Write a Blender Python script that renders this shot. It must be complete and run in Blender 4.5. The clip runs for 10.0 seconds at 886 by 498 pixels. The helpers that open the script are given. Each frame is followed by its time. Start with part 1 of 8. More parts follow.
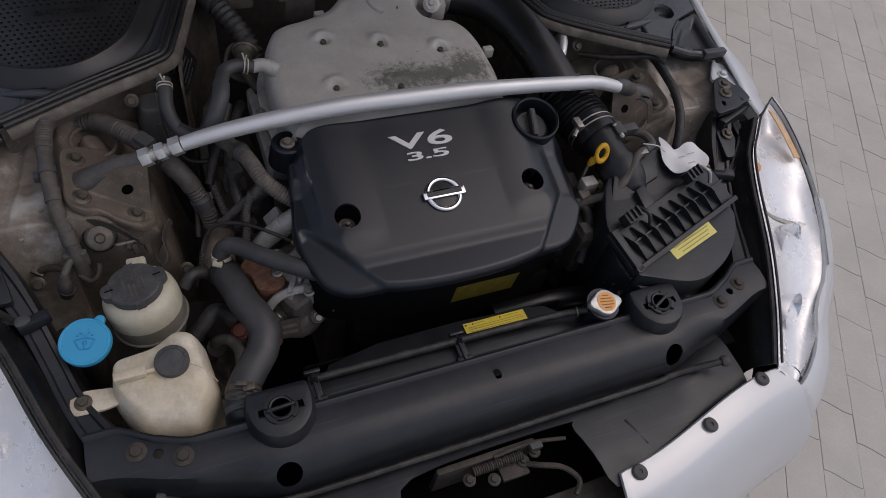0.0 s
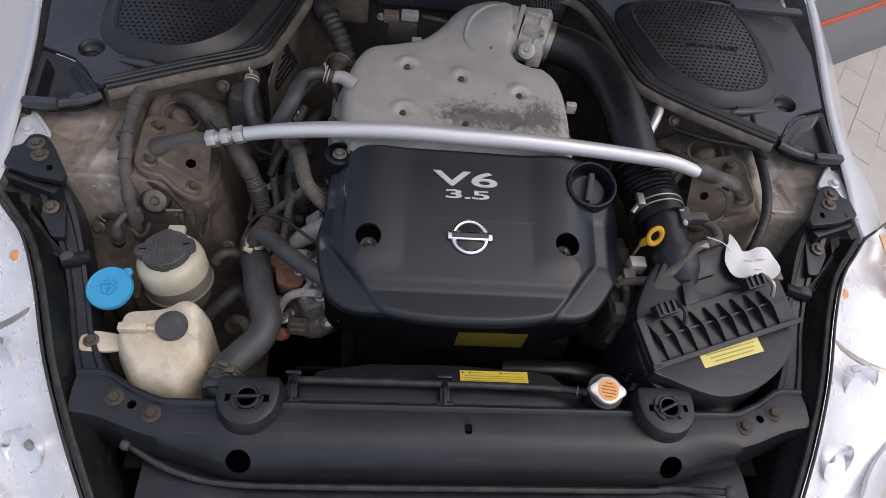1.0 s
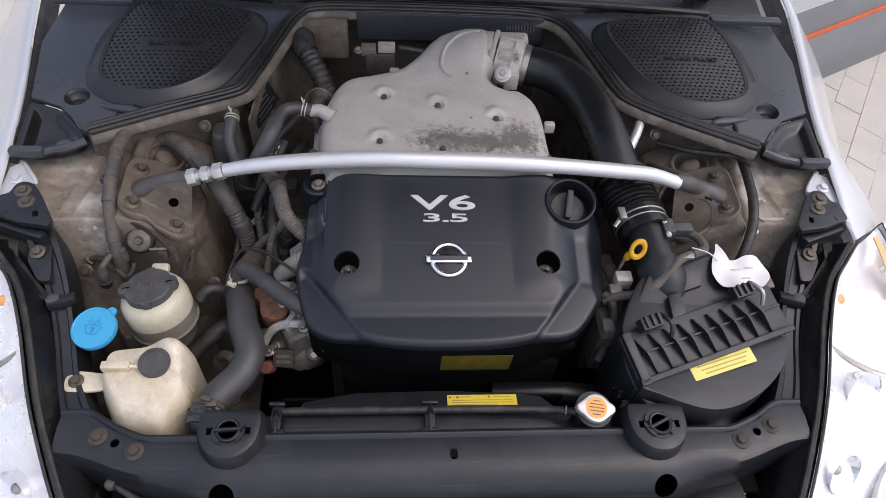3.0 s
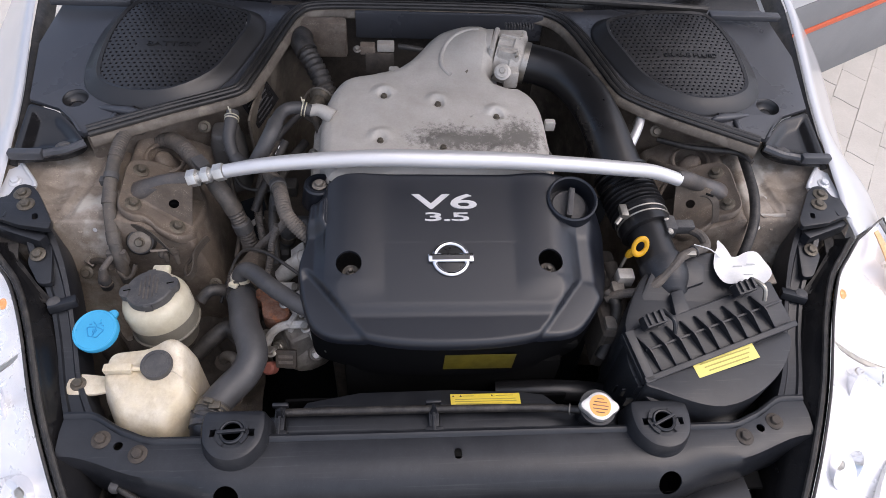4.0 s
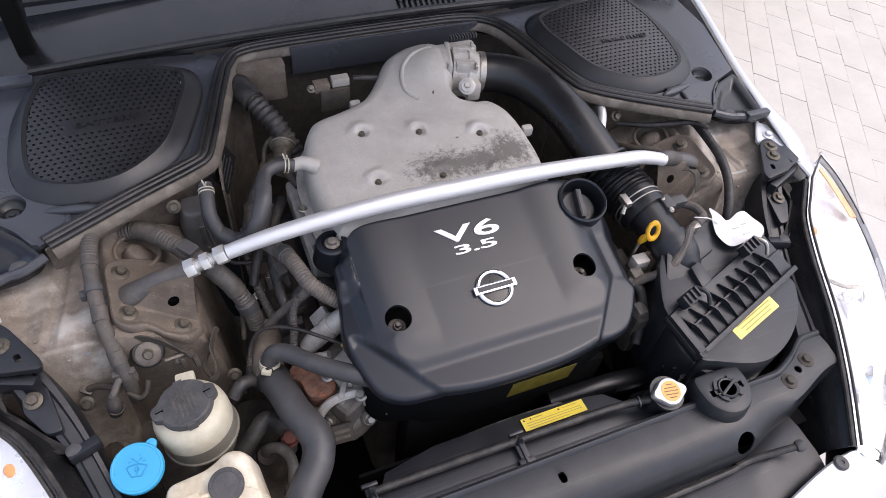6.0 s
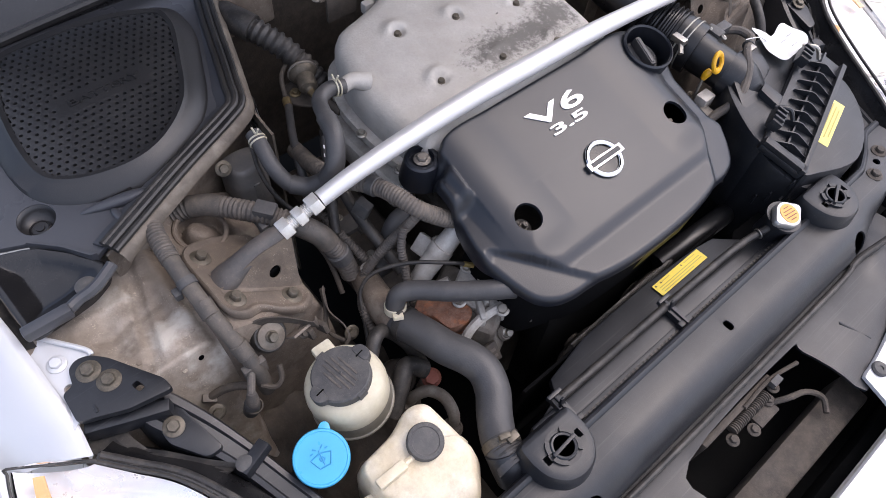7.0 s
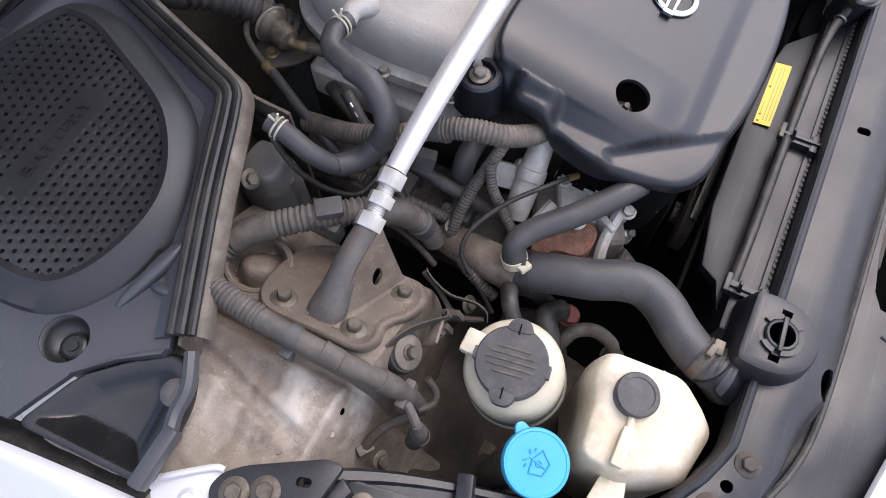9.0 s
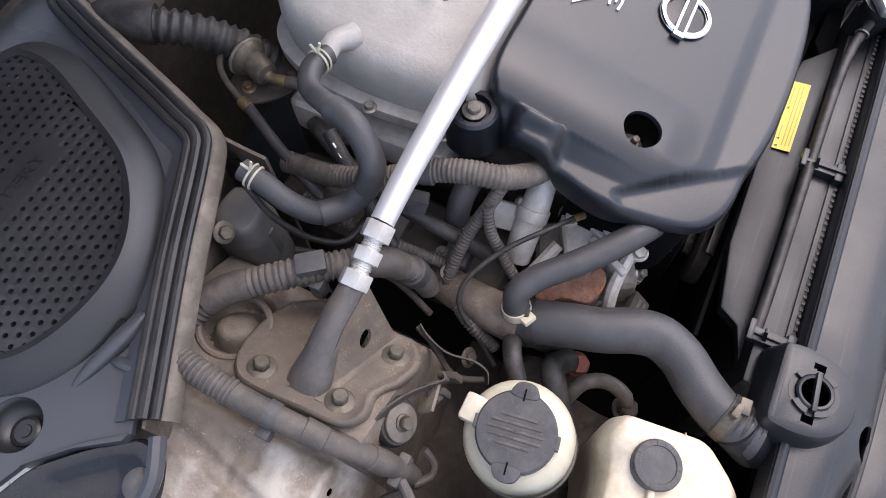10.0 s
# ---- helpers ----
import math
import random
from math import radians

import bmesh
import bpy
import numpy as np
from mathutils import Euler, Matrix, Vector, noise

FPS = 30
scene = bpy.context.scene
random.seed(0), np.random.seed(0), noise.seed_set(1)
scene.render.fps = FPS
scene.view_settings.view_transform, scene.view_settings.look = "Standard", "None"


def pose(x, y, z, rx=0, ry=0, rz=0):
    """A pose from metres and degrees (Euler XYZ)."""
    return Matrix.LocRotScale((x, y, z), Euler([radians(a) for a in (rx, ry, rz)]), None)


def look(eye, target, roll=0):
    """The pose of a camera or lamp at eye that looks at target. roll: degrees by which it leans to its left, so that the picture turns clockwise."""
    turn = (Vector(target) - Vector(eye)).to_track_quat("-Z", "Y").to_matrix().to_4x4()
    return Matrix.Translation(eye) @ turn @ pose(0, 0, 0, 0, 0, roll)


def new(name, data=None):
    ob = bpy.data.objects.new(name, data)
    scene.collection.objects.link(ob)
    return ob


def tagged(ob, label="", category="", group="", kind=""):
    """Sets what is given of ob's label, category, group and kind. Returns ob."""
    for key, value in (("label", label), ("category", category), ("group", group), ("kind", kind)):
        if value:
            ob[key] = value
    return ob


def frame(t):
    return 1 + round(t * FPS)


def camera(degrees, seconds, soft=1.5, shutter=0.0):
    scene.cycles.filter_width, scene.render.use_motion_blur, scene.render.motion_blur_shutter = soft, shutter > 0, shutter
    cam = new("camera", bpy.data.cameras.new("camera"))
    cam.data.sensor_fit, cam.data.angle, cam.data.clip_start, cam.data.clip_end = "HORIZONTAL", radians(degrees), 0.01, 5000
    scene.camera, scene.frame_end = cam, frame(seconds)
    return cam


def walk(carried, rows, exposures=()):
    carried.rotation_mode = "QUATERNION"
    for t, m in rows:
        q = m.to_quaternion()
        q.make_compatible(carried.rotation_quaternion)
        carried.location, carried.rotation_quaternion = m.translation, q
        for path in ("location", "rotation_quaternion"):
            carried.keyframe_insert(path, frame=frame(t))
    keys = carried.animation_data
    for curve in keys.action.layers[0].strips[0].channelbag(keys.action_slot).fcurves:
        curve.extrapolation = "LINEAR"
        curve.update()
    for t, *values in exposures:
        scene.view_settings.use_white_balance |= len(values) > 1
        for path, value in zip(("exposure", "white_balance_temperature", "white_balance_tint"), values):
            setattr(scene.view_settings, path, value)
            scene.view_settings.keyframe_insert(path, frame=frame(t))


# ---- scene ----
cam = camera(66.7, 10.0, soft=0.7)
PATH = [
    (0, (-0.389, -0.407, 1.706), (0.257, 0.609, 0.11), 14.5),
    (0.5, (-0.295, -0.406, 1.735), (0.139, 0.698, 0.125), 16.2),
    (1, (-0.169, -0.429, 1.745), (0.059, 0.735, 0.135), 11.9),
    (1.5, (-0.1, -0.427, 1.73), (0.073, 0.78, 0.145), 6.3),
    (2, (-0.075, -0.441, 1.732), (0.073, 0.791, 0.164), 5.3),
    (2.5, (-0.084, -0.448, 1.738), (0.071, 0.804, 0.187), 5.9),
    (4, (-0.101, -0.442, 1.738), (0.064, 0.801, 0.18), 5.6),
    (4.5, (-0.1, -0.443, 1.742), (0.06, 0.806, 0.187), 5.6),
    (5, (-0.126, -0.432, 1.752), (0.057, 0.812, 0.198), 5.9),
    (5.2, (-0.15, -0.423, 1.756), (0.058, 0.819, 0.203), 6.4),
    (6.3, (-0.494, -0.203, 1.716), (0.212, 0.787, 0.129), 7.3),
    (6.5, (-0.548, -0.149, 1.693), (0.172, 0.749, 0.057), 6.0),
    (6.8, (-0.645, -0.134, 1.629), (0.174, 0.744, 0.029), 5.8),
    (7, (-0.674, -0.07, 1.614), (0.125, 0.69, -0.054), 7.0),
    (7.3, (-0.728, -0.009, 1.588), (0.01, 0.643, -0.153), 6.2),
    (7.5, (-0.763, 0.022, 1.572), (-0.045, 0.646, -0.187), 4.5),
    (8, (-0.776, 0.117, 1.542), (-0.064, 0.642, -0.251), -0.8),
    (8.5, (-0.73, 0.186, 1.498), (0.001, 0.629, -0.31), -2.5),
    (9, (-0.708, 0.211, 1.484), (0.026, 0.629, -0.329), -2.8),
    (9.5, (-0.686, 0.23, 1.465), (0.054, 0.653, -0.344), -3.5),
    (10, (-0.632, 0.24, 1.442), (0.103, 0.667, -0.368), -4.6),
]
walk(cam, [(t, look(eye, target, roll)) for t, eye, target, roll in PATH],
     exposures=[(t, ev, 6500 - 14 * min(max(t - 2.5, 0.0), 4.5), 14 + 0.4 * min(max(t - 2.5, 0.0), 4.5)) for t, ev in ((0.0, -1.45), (0.5, -1.0), (1.0, -0.74), (1.5, -0.52), (2.5, -0.38), (4.0, -0.16), (5.2, -0.06), (6.3, 0.06), (7.0, 0.18), (8.0, 0.36), (10.0, 0.48))])

# ---- world and light: an overcast day ----
world = bpy.data.worlds.new("overcast_sky")
scene.world = world
world.use_nodes = True
wn, wl = world.node_tree.nodes, world.node_tree.links
sky = wn.new("ShaderNodeTexSky")
sky.sky_type, sky.sun_disc = "NISHITA", False
sky.sun_elevation, sky.sun_rotation = radians(60), radians(105)
sky.air_density, sky.dust_density, sky.ozone_density = 0.8, 3.2, 1.0
cloud = wn.new("ShaderNodeHueSaturation")
cloud.inputs["Saturation"].default_value = 0.82
wl.new(sky.outputs[0], cloud.inputs["Color"])
wl.new(cloud.outputs[0], wn["Background"].inputs[0])
wn["Background"].inputs[1].default_value = 0.28
sun = new("sun", bpy.data.lights.new("sun", "SUN"))
sun.data.energy, sun.data.angle, sun.data.color = 1.5, radians(130), (0.98, 0.985, 1.0)
sun.matrix_world = look((0.8, -1.1, 5.0), (0, 0.2, 0.7))
tagged(sun, "soft sun behind a closed cloud layer", "sun", kind="structure")


# ---- helpers for meshes ----
def lerp(a, b, f):
    return a + (b - a) * f


def sm(x, a, b):
    """Smooth step from 0 at a to 1 at b."""
    f = min(1.0, max(0.0, (x - a) / (b - a)))
    return f * f * (3 - 2 * f)


def thing(name, base, label, category, group="", kind=""):
    ob = new(name)
    ob.empty_display_size = 0.02
    ob.location = base
    return tagged(ob, label, category, group, kind)


def base_of(ob):
    p = Vector(ob.location)
    while ob.parent:
        ob = ob.parent
        p += ob.location
    return p


def finish(bm, sharp=35):
    bmesh.ops.recalc_face_normals(bm, faces=bm.faces)
    me = bpy.data.meshes.new("mesh")
    bm.to_mesh(me)
    bm.free()
    me.shade_smooth()
    me.set_sharp_from_angle(angle=radians(sharp))
    return me


def part(name, bm, material, parent, label="", sharp=35):
    """One mesh, given in the world's metres, as a part of parent."""
    bmesh.ops.translate(bm, vec=-base_of(parent), verts=bm.verts)
    ob = new(name, finish(bm, sharp))
    ob.data.materials.append(material)
    ob.parent = parent
    return tagged(ob, label)


def single(name, bm, material, label, category, group="", kind="", sharp=35):
    """A thing of one mesh, given in the world's metres."""
    co = [v.co for v in bm.verts]
    mid = Vector(((min(c.x for c in co) + max(c.x for c in co)) / 2, (min(c.y for c in co) + max(c.y for c in co)) / 2, min(c.z for c in co)))
    bmesh.ops.translate(bm, vec=-mid, verts=bm.verts)
    ob = new(name, finish(bm, sharp))
    ob.location = mid
    ob.data.materials.append(material)
    return tagged(ob, label, category, group, kind)


def move(bm, m):
    bmesh.ops.transform(bm, matrix=m, verts=bm.verts)
    return bm


def flip_x(bm):
    bmesh.ops.transform(bm, matrix=Matrix.Diagonal((-1, 1, 1, 1)), verts=bm.verts)
    bmesh.ops.reverse_faces(bm, faces=bm.faces)
    return bm


def join(*bms):
    out = bms[0]
    for b in bms[1:]:
        me = bpy.data.meshes.new("tmp")
        b.to_mesh(me)
        b.free()
        out.from_mesh(me)
        bpy.data.meshes.remove(me)
    return out


def along(p, way):
    """The pose at p whose z points along way."""
    return Matrix.Translation(p) @ Vector(way).to_track_quat("Z", "Y").to_matrix().to_4x4()


def facing(p, way):
    """The pose at p whose z points along way and whose x keeps to the world's."""
    z = Vector(way).normalized()
    x = (Vector((1, 0, 0)) - z * z.x).normalized()
    y = z.cross(x)
    m = Matrix.Identity(4)
    for i in range(3):
        m[i][0], m[i][1], m[i][2], m[i][3] = x[i], y[i], z[i], p[i]
    return m


def round_poly(poly, r, k=4):
    """An outline with its corners rounded by r."""
    out, n = [], len(poly)
    for i in range(n):
        a, b, c = Vector(poly[i - 1]), Vector(poly[i]), Vector(poly[(i + 1) % n])
        u, v = (a - b), (c - b)
        d = min(r, u.length * 0.45, v.length * 0.45)
        p, q = b + u.normalized() * d, b + v.normalized() * d
        for j in range(k + 1):
            f = j / k
            w = p * (1 - f) ** 2 + b * (2 * f * (1 - f)) + q * f * f
            out.append((w.x, w.y))
    return out


def catmull(pts, steps, closed=False):
    """Points of a smooth curve through pts, of any dimension."""
    p = [np.array(q, float) for q in pts]
    n, out = len(p), []
    for i in range(n if closed else n - 1):
        a, b, c, d = (p[(i + k) % n] if closed else p[min(max(i + k, 0), n - 1)] for k in (-1, 0, 1, 2))
        for s in range(steps):
            f = s / steps
            out.append(0.5 * (2 * b + (c - a) * f + (2 * a - 5 * b + 4 * c - d) * f * f + (3 * b - a - 3 * c + d) * f ** 3))
    if not closed:
        out.append(p[-1])
    return out


def tube(pts, r, n=14, step=0.008, ribs=None, flat=1.0, hollow=0.0):
    """A hose through pts. r: one radius, or one a point. ribs: (pitch, depth)."""
    rr = list(r) if isinstance(r, (list, tuple)) else [r] * len(pts)
    q = [np.array((*p, k)) for p, k in zip(pts, rr)]
    total = sum(np.linalg.norm(q[i + 1][:3] - q[i][:3]) for i in range(len(q) - 1))
    if ribs:
        step = ribs[0] / 4
    c = catmull(q, max(3, int(total / step / (len(q) - 1)) + 1))
    bm = bmesh.new()
    prev, rings, run = None, [], 0.0
    for i, k in enumerate(c):
        p = Vector(k[:3])
        way = Vector(c[min(i + 1, len(c) - 1)][:3]) - Vector(c[max(i - 1, 0)][:3])
        way.normalize()
        if prev is None:
            side = way.orthogonal().normalized()
        else:
            side = (prev - way * prev.dot(way)).normalized()
        prev, up = side, way.cross(side)
        if i:
            run += (p - Vector(c[i - 1][:3])).length
        rad = k[3]
        if ribs:
            rad -= ribs[1] * (1 if (run / ribs[0]) % 1 > 0.5 else 0)
        rings.append([bm.verts.new(p + (side * math.cos(a) + up * (math.sin(a) * flat)) * rad) for a in (2 * math.pi * j / n for j in range(n))])
    for a, b in zip(rings, rings[1:]):
        for j in range(n):
            bm.faces.new((a[j], a[(j + 1) % n], b[(j + 1) % n], b[j]))
    bm.faces.new(rings[0][::-1])
    bm.faces.new(rings[-1])
    return bm


def lathe(profile, n=32, m=None):
    """A body of revolution about z from (radius, height) pairs."""
    bm = bmesh.new()
    rings = []
    for r, z in profile:
        rings.append([bm.verts.new((max(r, 1e-5) * math.cos(2 * math.pi * j / n), max(r, 1e-5) * math.sin(2 * math.pi * j / n), z)) for j in range(n)])
    for a, b in zip(rings, rings[1:]):
        for j in range(n):
            bm.faces.new((a[j], a[(j + 1) % n], b[(j + 1) % n], b[j]))
    bm.faces.new(rings[0][::-1])
    bm.faces.new(rings[-1])
    return move(bm, m) if m else bm


def bevel(bm, w, seg=2, deg=30):
    ed = [e for e in bm.edges if len(e.link_faces) == 2 and e.calc_face_angle(0) > radians(deg)]
    if ed and w > 0:
        bmesh.ops.bevel(bm, geom=ed, offset=w, offset_type="OFFSET", segments=seg, profile=0.6, affect="EDGES", clamp_overlap=True)
    return bm


def prism(poly, z0, z1, bev=0.0, m=None, seg=2):
    """An upright body over an outline; z0, z1: numbers or functions of x, y."""
    bm = bmesh.new()
    f0 = z0 if callable(z0) else (lambda x, y: z0)
    f1 = z1 if callable(z1) else (lambda x, y: z1)
    lo = [bm.verts.new((x, y, f0(x, y))) for x, y in poly]
    hi = [bm.verts.new((x, y, f1(x, y))) for x, y in poly]
    n = len(poly)
    for j in range(n):
        bm.faces.new((lo[j], lo[(j + 1) % n], hi[(j + 1) % n], hi[j]))
    bm.faces.new(lo[::-1])
    bm.faces.new(hi)
    bmesh.ops.recalc_face_normals(bm, faces=bm.faces)
    bevel(bm, bev, seg)
    return move(bm, m) if m else bm


def box(c, s, bev=0.0, m=None, seg=2):
    x, y, z = s[0] / 2, s[1] / 2, s[2] / 2
    bm = prism([(-x, -y), (x, -y), (x, y), (-x, y)], -z, z, bev, None, seg)
    move(bm, Matrix.Translation(c) if m is None else m @ Matrix.Translation(c))
    return bm


def skin(rings, cap0=True, cap1=True):
    """A skin over closed rings of equal length."""
    bm = bmesh.new()
    vs = [[bm.verts.new(p) for p in r] for r in rings]
    n = len(rings[0])
    for a, b in zip(vs, vs[1:]):
        for j in range(n):
            bm.faces.new((a[j], a[(j + 1) % n], b[(j + 1) % n], b[j]))
    if cap0:
        bm.faces.new(vs[0][::-1])
    if cap1:
        bm.faces.new(vs[-1])
    return bm


def loft(path, n=28, steps=8, power=2.4):
    """A body along path points (x, y, z, half width across, half height), with soft-cornered sections."""
    c = catmull(path, steps)
    rings = []
    for i, q in enumerate(c):
        t = c[min(i + 1, len(c) - 1)][:3] - c[max(i - 1, 0)][:3]
        t = Vector(t).normalized()
        side = Vector((t.y, -t.x, 0)).normalized()
        up = side.cross(t)
        r = []
        for j in range(n):
            a = 2 * math.pi * j / n
            ca, sa = math.cos(a), math.sin(a)
            u = abs(ca) ** (2 / power) * (1 if ca > 0 else -1)
            v = abs(sa) ** (2 / power) * (1 if sa > 0 else -1)
            r.append(Vector(q[:3]) + side * (u * q[3]) + up * (v * q[4]))
        rings.append(r)
    return skin(rings)


def strip(rows, thick=0.003, down=Vector((0, 0, -1))):
    """A plate over a grid of points, thickened towards down."""
    bm = bmesh.new()
    n, k = len(rows), len(rows[0])
    top = [[bm.verts.new(p) for p in r] for r in rows]
    bot = [[bm.verts.new(Vector(p) + down * thick) for p in r] for r in rows]
    for i in range(n - 1):
        for j in range(k - 1):
            bm.faces.new((top[i][j], top[i][j + 1], top[i + 1][j + 1], top[i + 1][j]))
            bm.faces.new((bot[i][j], bot[i + 1][j], bot[i + 1][j + 1], bot[i][j + 1]))
    for i in range(n - 1):
        bm.faces.new((top[i][0], top[i + 1][0], bot[i + 1][0], bot[i][0]))
        bm.faces.new((top[i][-1], bot[i][-1], bot[i + 1][-1], top[i + 1][-1]))
    for j in range(k - 1):
        bm.faces.new((top[0][j], bot[0][j], bot[0][j + 1], top[0][j + 1]))
        bm.faces.new((top[-1][j], top[-1][j + 1], bot[-1][j + 1], bot[-1][j]))
    return bm


def field(zf, x0, x1, y0, y1, nx, ny, thick=0.004):
    return strip([[Vector((lerp(x0, x1, j / nx), lerp(y0, y1, i / ny), zf(lerp(x0, x1, j / nx), lerp(y0, y1, i / ny)))) for j in range(nx + 1)] for i in range(ny + 1)], thick)


def cut(bm, *cutters, own=False):
    """bm less the cutters; own: bm may cross itself."""
    def temp(b):
        bmesh.ops.recalc_face_normals(b, faces=b.faces)
        me = bpy.data.meshes.new("tmp")
        b.to_mesh(me)
        b.free()
        return new("tmp", me)
    a = temp(bm)
    bs = [temp(c) for c in cutters]
    for b in bs:
        mod = a.modifiers.new("cut", "BOOLEAN")
        mod.operation, mod.solver, mod.object, mod.use_self = "DIFFERENCE", "EXACT", b, own
    me = bpy.data.meshes.new_from_object(a.evaluated_get(bpy.context.evaluated_depsgraph_get()))
    out = bmesh.new()
    out.from_mesh(me)
    bpy.data.meshes.remove(me)
    for o in (a, *bs):
        d = o.data
        bpy.data.objects.remove(o)
        bpy.data.meshes.remove(d)
    return out


def letters(body, width, height, depth, m, bold=0.0, space=1.0):
    """Raised letters of the built-in font, centred at the pose m."""
    cu = bpy.data.curves.new("tmp", "FONT")
    cu.body, cu.align_x, cu.align_y, cu.extrude, cu.offset, cu.space_character = body, "CENTER", "CENTER", 0.1, bold, space
    cu.resolution_u = 4
    ob = new("tmp", cu)
    me = bpy.data.meshes.new_from_object(ob.evaluated_get(bpy.context.evaluated_depsgraph_get()))
    bm = bmesh.new()
    bm.from_mesh(me)
    bpy.data.objects.remove(ob)
    bpy.data.curves.remove(cu)
    bpy.data.meshes.remove(me)
    xs, ys = [v.co.x for v in bm.verts], [v.co.y for v in bm.verts]
    cx, cy = (min(xs) + max(xs)) / 2, (min(ys) + max(ys)) / 2
    for v in bm.verts:
        v.co = Vector(((v.co.x - cx) / (max(xs) - min(xs)) * width, (v.co.y - cy) / (max(ys) - min(ys)) * height, v.co.z / 0.1 * depth))
    return move(bm, m)


def hexbolt(p, way=(0, 0, 1), r=0.008, h=0.008, flange=1.55):
    """A flanged hexagon head."""
    bm = bmesh.new()
    hexa = [(r * math.cos(math.pi / 3 * j + 0.3), r * math.sin(math.pi / 3 * j + 0.3)) for j in range(6)]
    head = bevel(prism(hexa, 0.002, h), r * 0.12, 1)
    wash = lathe([(r * flange, 0), (r * flange, 0.0015), (r * flange * 0.8, 0.003), (0.0, 0.003)], 20)
    bm.free()
    return move(join(head, wash), along(p, way))


def torus(p, way, R, r, n=32, k=10):
    bm = bmesh.new()
    rings = []
    for i in range(n):
        a = 2 * math.pi * i / n
        rings.append([bm.verts.new(((R + r * math.cos(b)) * math.cos(a), (R + r * math.cos(b)) * math.sin(a), r * math.sin(b))) for b in (2 * math.pi * j / k for j in range(k))])
    for i in range(n):
        a, b = rings[i], rings[(i + 1) % n]
        for j in range(k):
            bm.faces.new((a[j], a[(j + 1) % k], b[(j + 1) % k], b[j]))
    return move(bm, along(p, way))


def inside(poly, x, y):
    hit = False
    for i in range(len(poly)):
        (x0, y0), (x1, y1) = poly[i - 1], poly[i]
        if (y0 > y) != (y1 > y) and x < (x1 - x0) * (y - y0) / (y1 - y0) + x0:
            hit = not hit
    return hit


def smooth_poly(poly, steps=6):
    return [(float(q[0]), float(q[1])) for q in catmull(poly, steps, True)]


def shrink(poly, d):
    """The outline moved inwards by d (anticlockwise outlines)."""
    out, n = [], len(poly)
    for i in range(n):
        a, b, c = Vector(poly[i - 1]), Vector(poly[i]), Vector(poly[(i + 1) % n])
        t = (c - a).normalized()
        out.append((b.x - t.y * d, b.y + t.x * d))
    return out


def ccw(poly):
    s = sum(poly[i - 1][0] * poly[i][1] - poly[i][0] * poly[i - 1][1] for i in range(len(poly)))
    return poly if s > 0 else poly[::-1]


